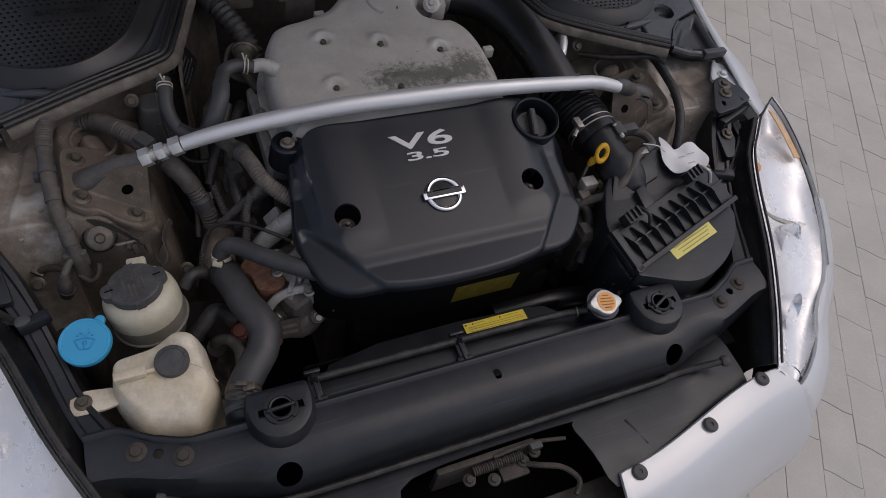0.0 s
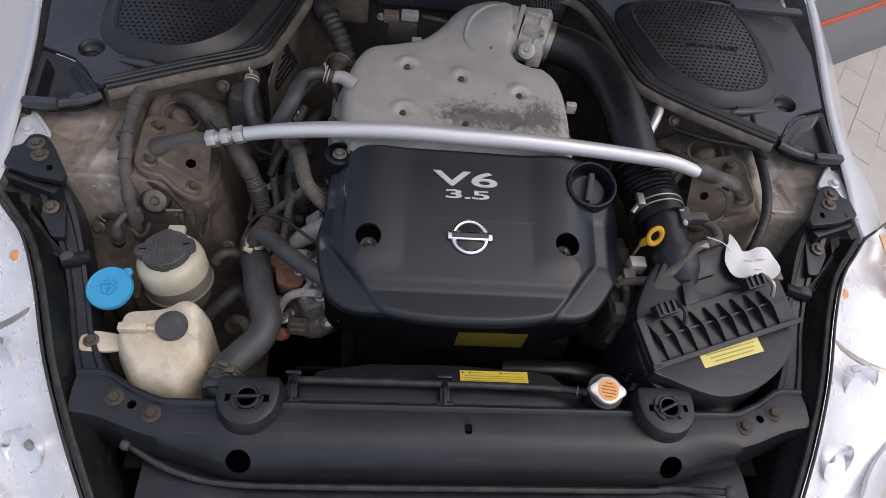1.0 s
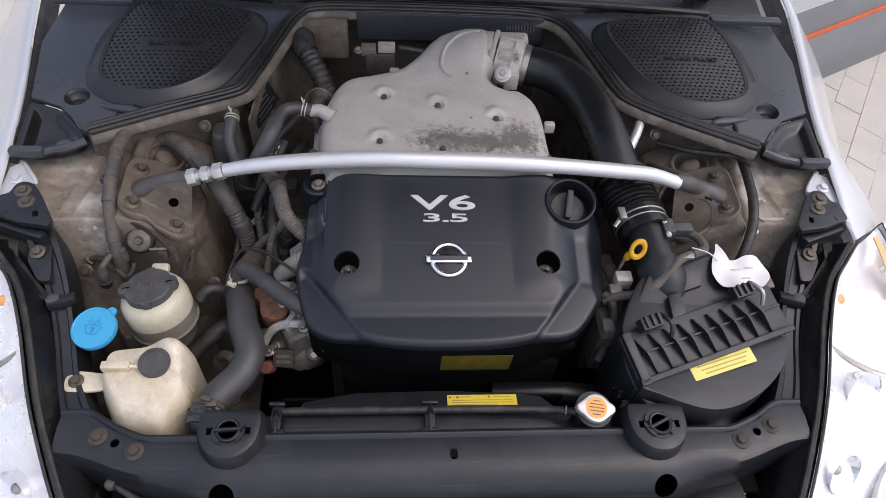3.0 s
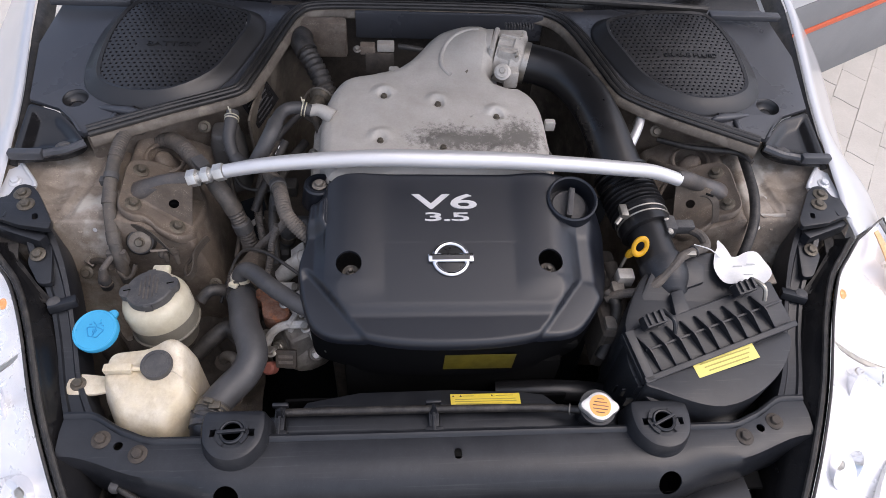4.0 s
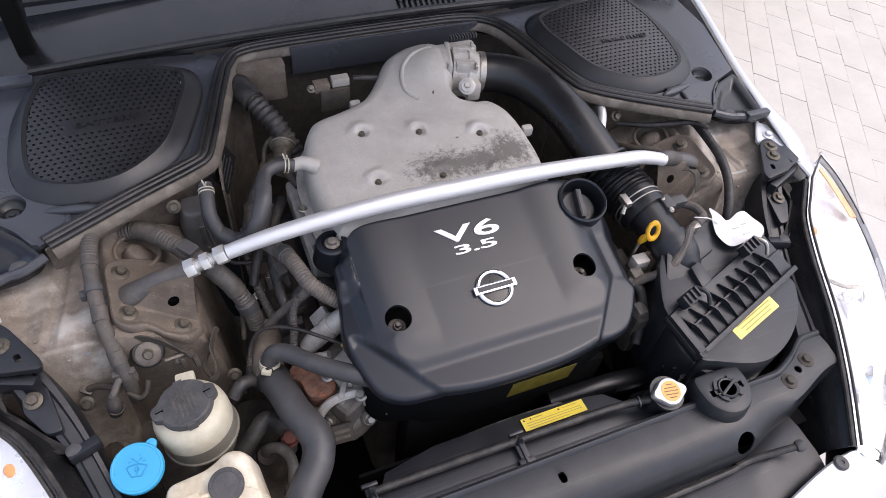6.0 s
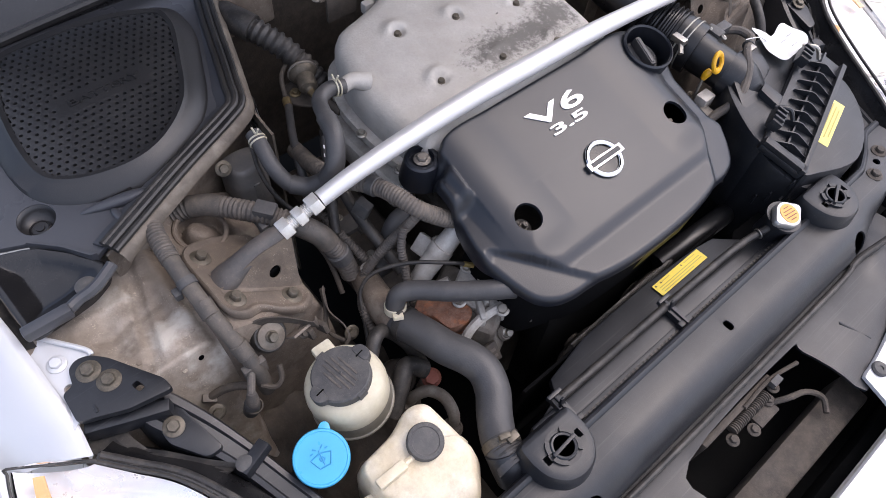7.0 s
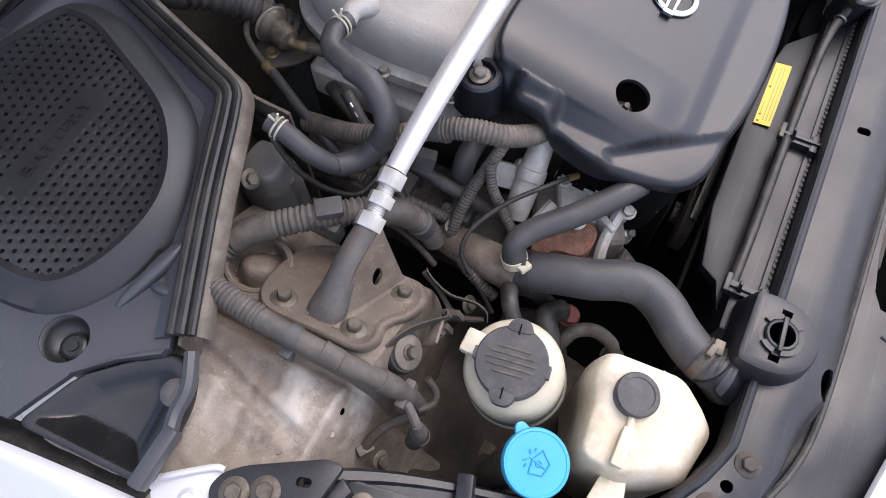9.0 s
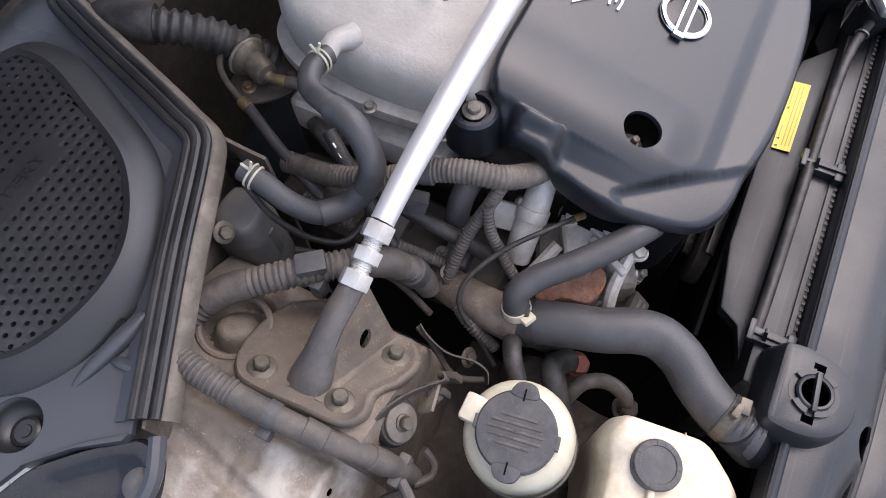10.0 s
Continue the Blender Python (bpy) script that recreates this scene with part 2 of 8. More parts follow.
# ---- materials ----
def surf(name, c1, c2=None, rough=0.5, metal=0.0, big=6.0, fine=180.0, mix=1.0, bump=0.05, rvar=0.12, dust=None, dust_amount=0.0, coat=0.0, stretch=None, trans=0.0, sss=0.0, spec=None, patch=None, scratch=0.0, scuff=0.0):
    """A surface of two tones in large patches, with fine grain, uneven gloss and, where dust is given, a patchy film of it."""
    m = bpy.data.materials.new(name)
    m.use_nodes = True
    nt = m.node_tree
    n, l = nt.nodes, nt.links
    b = n["Principled BSDF"]
    geo = n.new("ShaderNodeNewGeometry")
    pos = geo.outputs["Position"]
    if stretch:
        mp = n.new("ShaderNodeMapping")
        mp.inputs["Scale"].default_value = stretch
        l.new(pos, mp.inputs["Vector"])
        pos = mp.outputs[0]

    def noise_of(scale, detail=5.0, rg=0.6):
        q = n.new("ShaderNodeTexNoise")
        q.inputs["Scale"].default_value, q.inputs["Detail"].default_value, q.inputs["Roughness"].default_value = scale, detail, rg
        l.new(pos, q.inputs["Vector"])
        return q.outputs["Fac"]

    def ramp(fac, lo, hi, a=0.0, z=1.0):
        r = n.new("ShaderNodeMapRange")
        r.inputs[1].default_value, r.inputs[2].default_value, r.inputs[3].default_value, r.inputs[4].default_value = lo, hi, a, z
        l.new(fac, r.inputs[0])
        return r.outputs[0]

    def blend(fac, a, z):
        q = n.new("ShaderNodeMix")
        q.data_type = "RGBA"
        if isinstance(fac, float):
            q.inputs[0].default_value = fac
        else:
            l.new(fac, q.inputs[0])
        for s, v in ((q.inputs[6], a), (q.inputs[7], z)):
            if isinstance(v, tuple):
                s.default_value = (*v, 1)
            else:
                l.new(v, s)
        return q.outputs[2]

    c2 = c2 or tuple(x * 0.8 for x in c1)
    large, small = noise_of(big), noise_of(fine, 3.0)
    col = blend(ramp(large, 0.38, 0.66, 0.0, mix), c1, c2)
    col = blend(ramp(small, 0.3, 0.7, 0.0, 0.22), col, tuple(x * 0.72 for x in c2))
    rg = ramp(large, 0.3, 0.7, max(0.02, rough - rvar), min(1.0, rough + rvar))
    if dust:
        d = noise_of(big * 2.7, 8.0, 0.72)
        f = ramp(d, 0.42, 0.72, 0.0, dust_amount)
        col = blend(f, col, dust)
        speck = noise_of(310.0, 2.0, 0.5)
        col = blend(ramp(speck, 0.63, 0.70, 0.0, min(0.18, dust_amount * 0.45)), col, tuple(min(1.0, x * 1.25) for x in dust))
        rg2 = n.new("ShaderNodeMath")
        rg2.operation = "MAXIMUM"
        l.new(rg, rg2.inputs[0])
        l.new(ramp(d, 0.42, 0.72, 0.0, 0.85 * min(1, dust_amount * 1.3)), rg2.inputs[1])
        rg = rg2.outputs[0]
    if patch:
        # crisp-edged scuffs: (colour, share, scale)
        f = ramp(noise_of(patch[2], 9.0, 0.58), 0.53, 0.63, 0.0, patch[1])
        col = blend(f, col, patch[0])
    if scratch:
        mp2 = n.new("ShaderNodeMapping")
        mp2.inputs["Scale"].default_value = (4, 260, 160)
        mp2.inputs["Rotation"].default_value = (0, 0, 0.05)
        l.new(geo.outputs["Position"], mp2.inputs["Vector"])
        q = n.new("ShaderNodeTexNoise")
        q.inputs["Scale"].default_value, q.inputs["Detail"].default_value = 1.0, 4.0
        l.new(mp2.outputs[0], q.inputs["Vector"])
        col = blend(ramp(q.outputs["Fac"], 0.60, 0.74, 0.0, scratch), col, (0.16, 0.155, 0.15))
    if scuff:
        # chips and grains: small pale flecks in loose clusters, and darker grime round them
        clump = ramp(noise_of(38.0, 4.0, 0.6), 0.48, 0.64, 0.0, 1.0)
        fleck = ramp(noise_of(430.0, 2.0, 0.5), 0.60, 0.66, 0.0, scuff)
        both = n.new("ShaderNodeMath")
        both.operation = "MULTIPLY"
        l.new(clump, both.inputs[0])
        l.new(fleck, both.inputs[1])
        col = blend(ramp(noise_of(24.0, 7.0, 0.66), 0.55, 0.72, 0.0, scuff), col, (0.075, 0.058, 0.045))
        col = blend(both.outputs[0], col, (0.50, 0.43, 0.34))
    l.new(col, b.inputs["Base Color"])
    l.new(rg, b.inputs["Roughness"])
    b.inputs["Metallic"].default_value = metal
    b.inputs["Coat Weight"].default_value = coat
    b.inputs["Coat Roughness"].default_value = 0.06
    b.inputs["Transmission Weight"].default_value = trans
    b.inputs["Subsurface Weight"].default_value = sss
    b.inputs["Subsurface Radius"].default_value = (0.02, 0.02, 0.015)
    b.inputs["Subsurface Scale"].default_value = 0.6
    if spec is not None:
        b.inputs["Specular IOR Level"].default_value = spec
    if bump:
        bp = n.new("ShaderNodeBump")
        bp.inputs["Strength"].default_value = bump
        bp.inputs["Distance"].default_value = 0.002
        l.new(small, bp.inputs["Height"])
        l.new(bp.outputs[0], b.inputs["Normal"])
    return m


DUST = (0.23, 0.19, 0.15)
M_COVER = surf("satin_black_plastic", (0.0088, 0.0106, 0.0156), (0.0106, 0.0126, 0.0178), 0.33, big=5, fine=900, bump=0.12, rvar=0.04, spec=0.55)
M_SKIRT = surf("matt_black_foam", (0.005, 0.005, 0.0055), None, 0.95, fine=400, spec=0.06)
M_FADEDPRINT = surf("faint_print", (0.55, 0.55, 0.54), None, 0.7, fine=400)
M_SUPPORT = surf("dusty_black_plastic", (0.0098, 0.0108, 0.0136), (0.0140, 0.0152, 0.0182), 0.40, big=7, fine=500, bump=0.10, dust=(0.050, 0.053, 0.060), dust_amount=0.24, scratch=0.15)
M_COWL = surf("grey_black_plastic", (0.046, 0.0485, 0.0555), (0.054, 0.0565, 0.064), 0.32, big=4, fine=700, bump=0.10, dust=(0.065, 0.06, 0.057), dust_amount=0.18)
M_GRILLE = surf("satin_black_grille", (0.016, 0.016, 0.0172), (0.021, 0.021, 0.022), 0.36, big=5, fine=700, bump=0.12, dust=(0.05, 0.046, 0.043), dust_amount=0.16)
M_GLOSS = surf("glossy_black_plastic", (0.010, 0.010, 0.011), None, 0.22, big=6, fine=500, bump=0.03, dust=(0.06, 0.056, 0.052), dust_amount=0.2)
M_RUBBER = surf("black_rubber", (0.014, 0.0135, 0.0135), (0.022, 0.021, 0.020), 0.55, big=14, fine=500, bump=0.12, dust=(0.16, 0.14, 0.12), dust_amount=0.35)
M_HOSE = surf("grey_rubber_hose", (0.040, 0.0400, 0.0425), (0.054, 0.053, 0.054), 0.5, big=10, fine=420, bump=0.15, dust=(0.085, 0.083, 0.083), dust_amount=0.35, patch=((0.082, 0.079, 0.077), 0.45, 22.0))
M_DUCT = surf("smooth_black_duct", (0.009, 0.009, 0.010), (0.012, 0.012, 0.013), 0.34, big=9, fine=500, bump=0.05)
M_LOOM = surf("dusty_corrugated_loom", (0.055, 0.05, 0.047), (0.10, 0.088, 0.076), 0.7, big=16, fine=400, dust=DUST, dust_amount=0.5)
M_TAPE = surf("grey_cloth_tape", (0.050, 0.046, 0.042), (0.078, 0.068, 0.058), 0.6, big=14, fine=500, bump=0.2, dust=(0.17, 0.14, 0.11), dust_amount=0.5)
M_ALU = surf("cast_aluminium", (0.465, 0.446, 0.414), (0.38, 0.362, 0.332), 0.70, 0.12, big=9, fine=230, bump=0.35, dust=(0.33, 0.30, 0.26), dust_amount=0.45, patch=((0.40, 0.375, 0.34), 0.35, 40.0))
M_RAWALU = surf("raw_aluminium", (0.58, 0.56, 0.52), (0.40, 0.37, 0.33), 0.5, 0.15, big=25, fine=420, bump=0.3, dust=DUST, dust_amount=0.4)
M_BAR = surf("satin_aluminium_bar", (0.74, 0.74, 0.745), (0.68, 0.68, 0.685), 0.46, 0.55, big=8, fine=900, bump=0.06, rvar=0.08, stretch=(1, 6, 6))
M_STEEL = surf("zinc_steel", (0.46, 0.44, 0.40), (0.34, 0.32, 0.28), 0.42, 0.85, big=40, fine=600, dust=DUST, dust_amount=0.35)
M_DIRTBOLT = surf("dirty_zinc_bolt", (0.12, 0.106, 0.083), (0.08, 0.07, 0.053), 0.55, 0.5, big=50, fine=600, dust=DUST, dust_amount=0.5)
M_CHROME = surf("chrome", (0.85, 0.85, 0.86), (0.78, 0.78, 0.80), 0.12, 1.0, big=20, fine=900, bump=0.0, rvar=0.05)
M_WING = surf("dusty_silver_metal", (0.32, 0.275, 0.228), (0.20, 0.163, 0.127), 0.55, 0.12, big=11, fine=260, bump=0.35, dust=(0.16, 0.125, 0.095), dust_amount=0.75, patch=((0.47, 0.44, 0.39), 0.80, 10.0), scuff=0.5)
M_TOWER = surf("dusty_brown_metal", (0.165, 0.135, 0.108), (0.105, 0.082, 0.064), 0.7, 0.1, big=11, fine=300, bump=0.4, dust=(0.235, 0.190, 0.148), dust_amount=0.65, patch=((0.29, 0.255, 0.21), 0.45, 24.0), scuff=0.3)
M_DARKMETAL = surf("dark_dirty_metal", (0.045, 0.038, 0.032), (0.07, 0.058, 0.047), 0.75, 0.2, big=18, fine=260, bump=0.4, dust=(0.14, 0.115, 0.09), dust_amount=0.5)
M_PAINT = surf("silver_white_paint", (0.64, 0.645, 0.655), (0.62, 0.625, 0.635), 0.34, 0.15, big=3, fine=1200, bump=0.0, rvar=0.04, coat=0.8)
M_FLANGE = surf("dusty_pale_paint", (0.50, 0.48, 0.45), (0.36, 0.33, 0.29), 0.5, 0.1, big=12, fine=300, dust=DUST, dust_amount=0.6)
M_SILVER = surf("satin_silver_letters", (0.70, 0.70, 0.71), (0.64, 0.64, 0.65), 0.35, 0.5, big=20, fine=600, bump=0.0)
M_PLATE = surf("dark_dusty_plate", (0.145, 0.118, 0.094), (0.095, 0.076, 0.060), 0.65, 0.1, big=14, fine=500, bump=0.3, dust=(0.22, 0.17, 0.125), dust_amount=0.5, scuff=0.35)
M_BLOCK = surf("dusty_grey_plastic", (0.095, 0.093, 0.092), (0.075, 0.073, 0.071), 0.55, big=12, fine=420, bump=0.12, dust=(0.16, 0.14, 0.12), dust_amount=0.4)
M_ARM = surf("dusty_grey_paint", (0.075, 0.071, 0.070), (0.060, 0.056, 0.054), 0.5, big=12, fine=420, bump=0.15, dust=(0.17, 0.14, 0.115), dust_amount=0.45)
M_NUT = surf("bright_zinc_nut", (0.70, 0.69, 0.66), (0.58, 0.57, 0.54), 0.36, 0.6, big=40, fine=600, dust=(0.4, 0.37, 0.32), dust_amount=0.25)
M_CAPSTEEL = surf("pressed_steel_cap", (0.50, 0.50, 0.50), (0.42, 0.42, 0.41), 0.36, 0.7, big=40, fine=600, dust=(0.35, 0.33, 0.30), dust_amount=0.25)
M_DULL = surf("dull_dirty_aluminium", (0.26, 0.24, 0.21), (0.15, 0.13, 0.11), 0.6, 0.3, big=30, fine=350, bump=0.4, dust=(0.10, 0.085, 0.07), dust_amount=0.5)
M_OLDBRASS = surf("old_yellow_zinc", (0.22, 0.165, 0.075), (0.13, 0.10, 0.055), 0.5, 0.5, big=50, fine=500, dust=DUST, dust_amount=0.4)
M_LIP = surf("dusty_lip_paint", (0.17, 0.145, 0.115), (0.10, 0.084, 0.067), 0.6, 0.1, big=14, fine=300, dust=(0.06, 0.05, 0.042), dust_amount=0.8, patch=((0.26, 0.23, 0.19), 0.35, 30.0))
M_REFLECT = surf("bright_reflector", (0.84, 0.84, 0.85), (0.74, 0.74, 0.76), 0.30, 0.45, big=20, fine=900, bump=0.0, rvar=0.1)
M_RES = surf("milky_plastic", (0.74, 0.68, 0.56), (0.64, 0.55, 0.39), 0.42, big=11, fine=200, bump=0.06, dust=(0.34, 0.26, 0.15), dust_amount=0.6, sss=0.35)
M_PSRES = surf("yellowed_milky_plastic", (0.62, 0.58, 0.46), (0.50, 0.45, 0.33), 0.35, big=14, fine=200, bump=0.04, dust=(0.30, 0.25, 0.16), dust_amount=0.25, sss=0.3)
M_FLUID = surf("reservoir_with_dark_fluid", (0.20, 0.185, 0.15), (0.15, 0.14, 0.115), 0.33, big=14, fine=200, bump=0.04, dust=(0.28, 0.25, 0.2), dust_amount=0.4)
M_CAP = surf("dusty_black_cap", (0.045, 0.045, 0.048), (0.07, 0.068, 0.066), 0.6, big=22, fine=600, bump=0.15, dust=(0.15, 0.14, 0.125), dust_amount=0.4)
M_BLUE = surf("blue_plastic", (0.040, 0.345, 0.60), (0.045, 0.375, 0.64), 0.36, big=12, fine=500, bump=0.05)
M_BLUEDARK = surf("blue_plastic_mark", (0.022, 0.29, 0.57), None, 0.45, big=12, fine=500)
M_YELLOW = surf("yellow_label", (0.80, 0.62, 0.06), (0.74, 0.58, 0.08), 0.45, big=14, fine=400, bump=0.0)
M_PALEYELLOW = surf("pale_yellow_label", (0.80, 0.70, 0.18), (0.74, 0.64, 0.16), 0.45, big=14, fine=400, bump=0.0)
M_INK = surf("label_ink", (0.10, 0.085, 0.03), None, 0.5, big=14, fine=400, bump=0.0)
M_FADEDINK = surf("faded_label_ink", (0.46, 0.38, 0.08), None, 0.5, big=14, fine=400, bump=0.0)
M_DIMYELLOW = surf("dark_yellow_label", (0.105, 0.082, 0.006), (0.075, 0.060, 0.006), 0.5, big=30, fine=300, bump=0.0)
M_ORANGE = surf("orange_label", (0.82, 0.34, 0.05), (0.80, 0.38, 0.10), 0.4, big=30, fine=400, bump=0.0)
M_AMBER = surf("amber_plastic", (0.74, 0.34, 0.12), (0.66, 0.32, 0.13), 0.25, big=30, fine=400, bump=0.0)
M_AMBERPALE = surf("pale_amber_reflector", (0.70, 0.42, 0.18), (0.68, 0.40, 0.18), 0.25, big=30, fine=400, bump=0.0)
M_DIP = surf("yellow_orange_plastic", (0.80, 0.42, 0.015), None, 0.35, big=30, fine=400)
M_PAPER = surf("white_paper", (0.82, 0.81, 0.79), (0.76, 0.75, 0.73), 0.7, big=20, fine=300)
M_RUST = surf("rusty_iron", (0.23, 0.105, 0.062), (0.12, 0.058, 0.038), 0.85, 0.1, big=30, fine=300, bump=0.6, dust=(0.36, 0.24, 0.18), dust_amount=0.5, patch=((0.34, 0.125, 0.055), 0.75, 55.0))
M_REDBOLT = surf("red_oxide", (0.22, 0.07, 0.05), None, 0.7, big=60, fine=400)
M_BRASS = surf("yellow_zinc", (0.55, 0.42, 0.16), (0.40, 0.30, 0.12), 0.4, 0.8, big=50, fine=500)
M_PAVER = surf("concrete_paver", (0.59, 0.555, 0.50), (0.53, 0.50, 0.45), 0.85, big=5, fine=120, bump=0.5, dust=(0.50, 0.47, 0.42), dust_amount=0.5)
M_SAND = surf("joint_sand", (0.55, 0.52, 0.47), (0.46, 0.435, 0.39), 0.95, big=9, fine=200, bump=0.5)
M_PLINTH = surf("grey_plinth_paint", (0.24, 0.245, 0.25), (0.21, 0.215, 0.22), 0.7, big=2, fine=150, bump=0.1)
M_WALL = surf("pale_grey_render", (0.62, 0.63, 0.64), (0.58, 0.59, 0.60), 0.75, big=2, fine=150, bump=0.15)
M_STRIPE = surf("orange_red_paint", (0.72, 0.14, 0.06), None, 0.5, big=6, fine=200)
# Sheenless near-black: paints deep shade in the bay, and colours black linings and arms.
M_BLACKOUT = surf("shade_and_lining_black", (0.006, 0.006, 0.006), None, 0.9, fine=200, spec=0.08)
M_GLASSDARK = surf("tinted_glass", (0.012, 0.014, 0.016), None, 0.06, big=3, fine=600, bump=0.0, rvar=0.03)
M_WINDOWSEAL = surf("worn_rubber_seal", (0.013, 0.013, 0.0135), (0.020, 0.0195, 0.019), 0.42, big=12, fine=500, bump=0.1, dust=(0.09, 0.078, 0.066), dust_amount=0.2)

M_LENS = bpy.data.materials.new("clear_lens")
M_LENS.use_nodes = True
_b = M_LENS.node_tree.nodes["Principled BSDF"]
_b.inputs["Base Color"].default_value = (0.98, 0.98, 0.98, 1)
_b.inputs["Roughness"].default_value = 0.03
_b.inputs["IOR"].default_value = 1.12
_b.inputs["Transmission Weight"].default_value = 1.0


# ---- ground, wall ----
ground = new("ground", bpy.data.meshes.new("ground"))
_bm = bmesh.new()
bmesh.ops.create_grid(_bm, x_segments=8, y_segments=8, size=300)
_bm.to_mesh(ground.data)
_bm.free()
ground.location = (0, 0, -0.0022)
ground.data.materials.append(M_SAND)
tagged(ground, "sandy joints under a yard of concrete block paving", "ground", kind="structure")

WALL_A, WALL_D = Vector((1.725, 1.878, 0)), Vector((0.876, 0.483, 0)).normalized()
WALL_N = Vector((WALL_D.y, -WALL_D.x, 0))


def wall_slab(u0, u1, z0, z1, front, thick=0.25):
    m = Matrix((WALL_D.to_4d(), WALL_N.to_4d(), (0, 0, 1, 0), (0, 0, 0, 1))).transposed()
    m[0][3], m[1][3], m[2][3] = WALL_A.x, WALL_A.y, 0
    for r in range(3):
        m[3][r] = 0
    m[3][3] = 1
    return box(((u0 + u1) / 2, front - thick / 2, (z0 + z1) / 2), (u1 - u0, thick, z1 - z0), 0.004, m)


yard_wall = thing("wall_yard", WALL_A, "pale rendered yard wall with grey plinth and orange stripe", "wall", kind="structure")
part("plinth", wall_slab(-0.55, 6.0, 0.0, 0.298, 0.0), M_PLINTH, yard_wall, "grey painted plinth")
part("stripe", wall_slab(-0.55, 6.0, 0.300, 0.322, 0.006), M_STRIPE, yard_wall, "narrow orange-red stripe")
part("lower_band", wall_slab(-0.55, 6.0, 0.324, 0.452, 0.0), M_PLINTH, yard_wall, "grey painted band above the stripe")
part("upper_wall", wall_slab(-0.55, 6.0, 0.454, 2.6, 0.0), M_WALL, yard_wall, "pale grey rendered wall")


# ---- body of the car: wings, lamps, bumper ----
EDGE = [(1.20, 0.885, 0.900), (1.00, 0.872, 0.885), (0.85, 0.848, 0.872), (0.68, 0.818, 0.852), (0.53, 0.800, 0.833), (0.42, 0.793, 0.816), (0.345, 0.796, 0.800)]


def edge_at(y):
    """x and z of the wing's shut line at y."""
    e = EDGE[::-1]
    for (y0, x0, z0), (y1, x1, z1) in zip(e, e[1:]):
        if y <= y1 or y1 == e[-1][0]:
            f = (y - y0) / (y1 - y0)
            return lerp(x0, x1, f), lerp(z0, z1, f)


LAMP_IN = [(0.798, 0.331, 0.796), (0.766, 0.294, 0.789), (0.730, 0.250, 0.781), (0.693, 0.170, 0.766), (0.650, 0.050, 0.741), (0.600, -0.060, 0.715), (0.548, -0.160, 0.686)]
LAMP_OUT = [(0.878, 0.387, 0.789), (0.893, 0.335, 0.770), (0.890, 0.240, 0.742), (0.866, 0.120, 0.706), (0.815, 0.005, 0.675), (0.730, -0.100, 0.645), (0.625, -0.185, 0.625)]
STEEP = ((0.0, 0.0), (0.006, 0.0005), (0.014, -0.004), (0.030, -0.020), (0.050, -0.042), (0.080, -0.075), (0.115, -0.112), (0.150, -0.150), (0.180, -0.190), (0.195, -0.250), (0.190, -0.450))
FLAT = ((0.0, 0.0), (0.010, 0.0005), (0.030, -0.001), (0.060, -0.006), (0.090, -0.015), (0.120, -0.030), (0.155, -0.062), (0.190, -0.105), (0.225, -0.150), (0.245, -0.210), (0.240, -0.420))


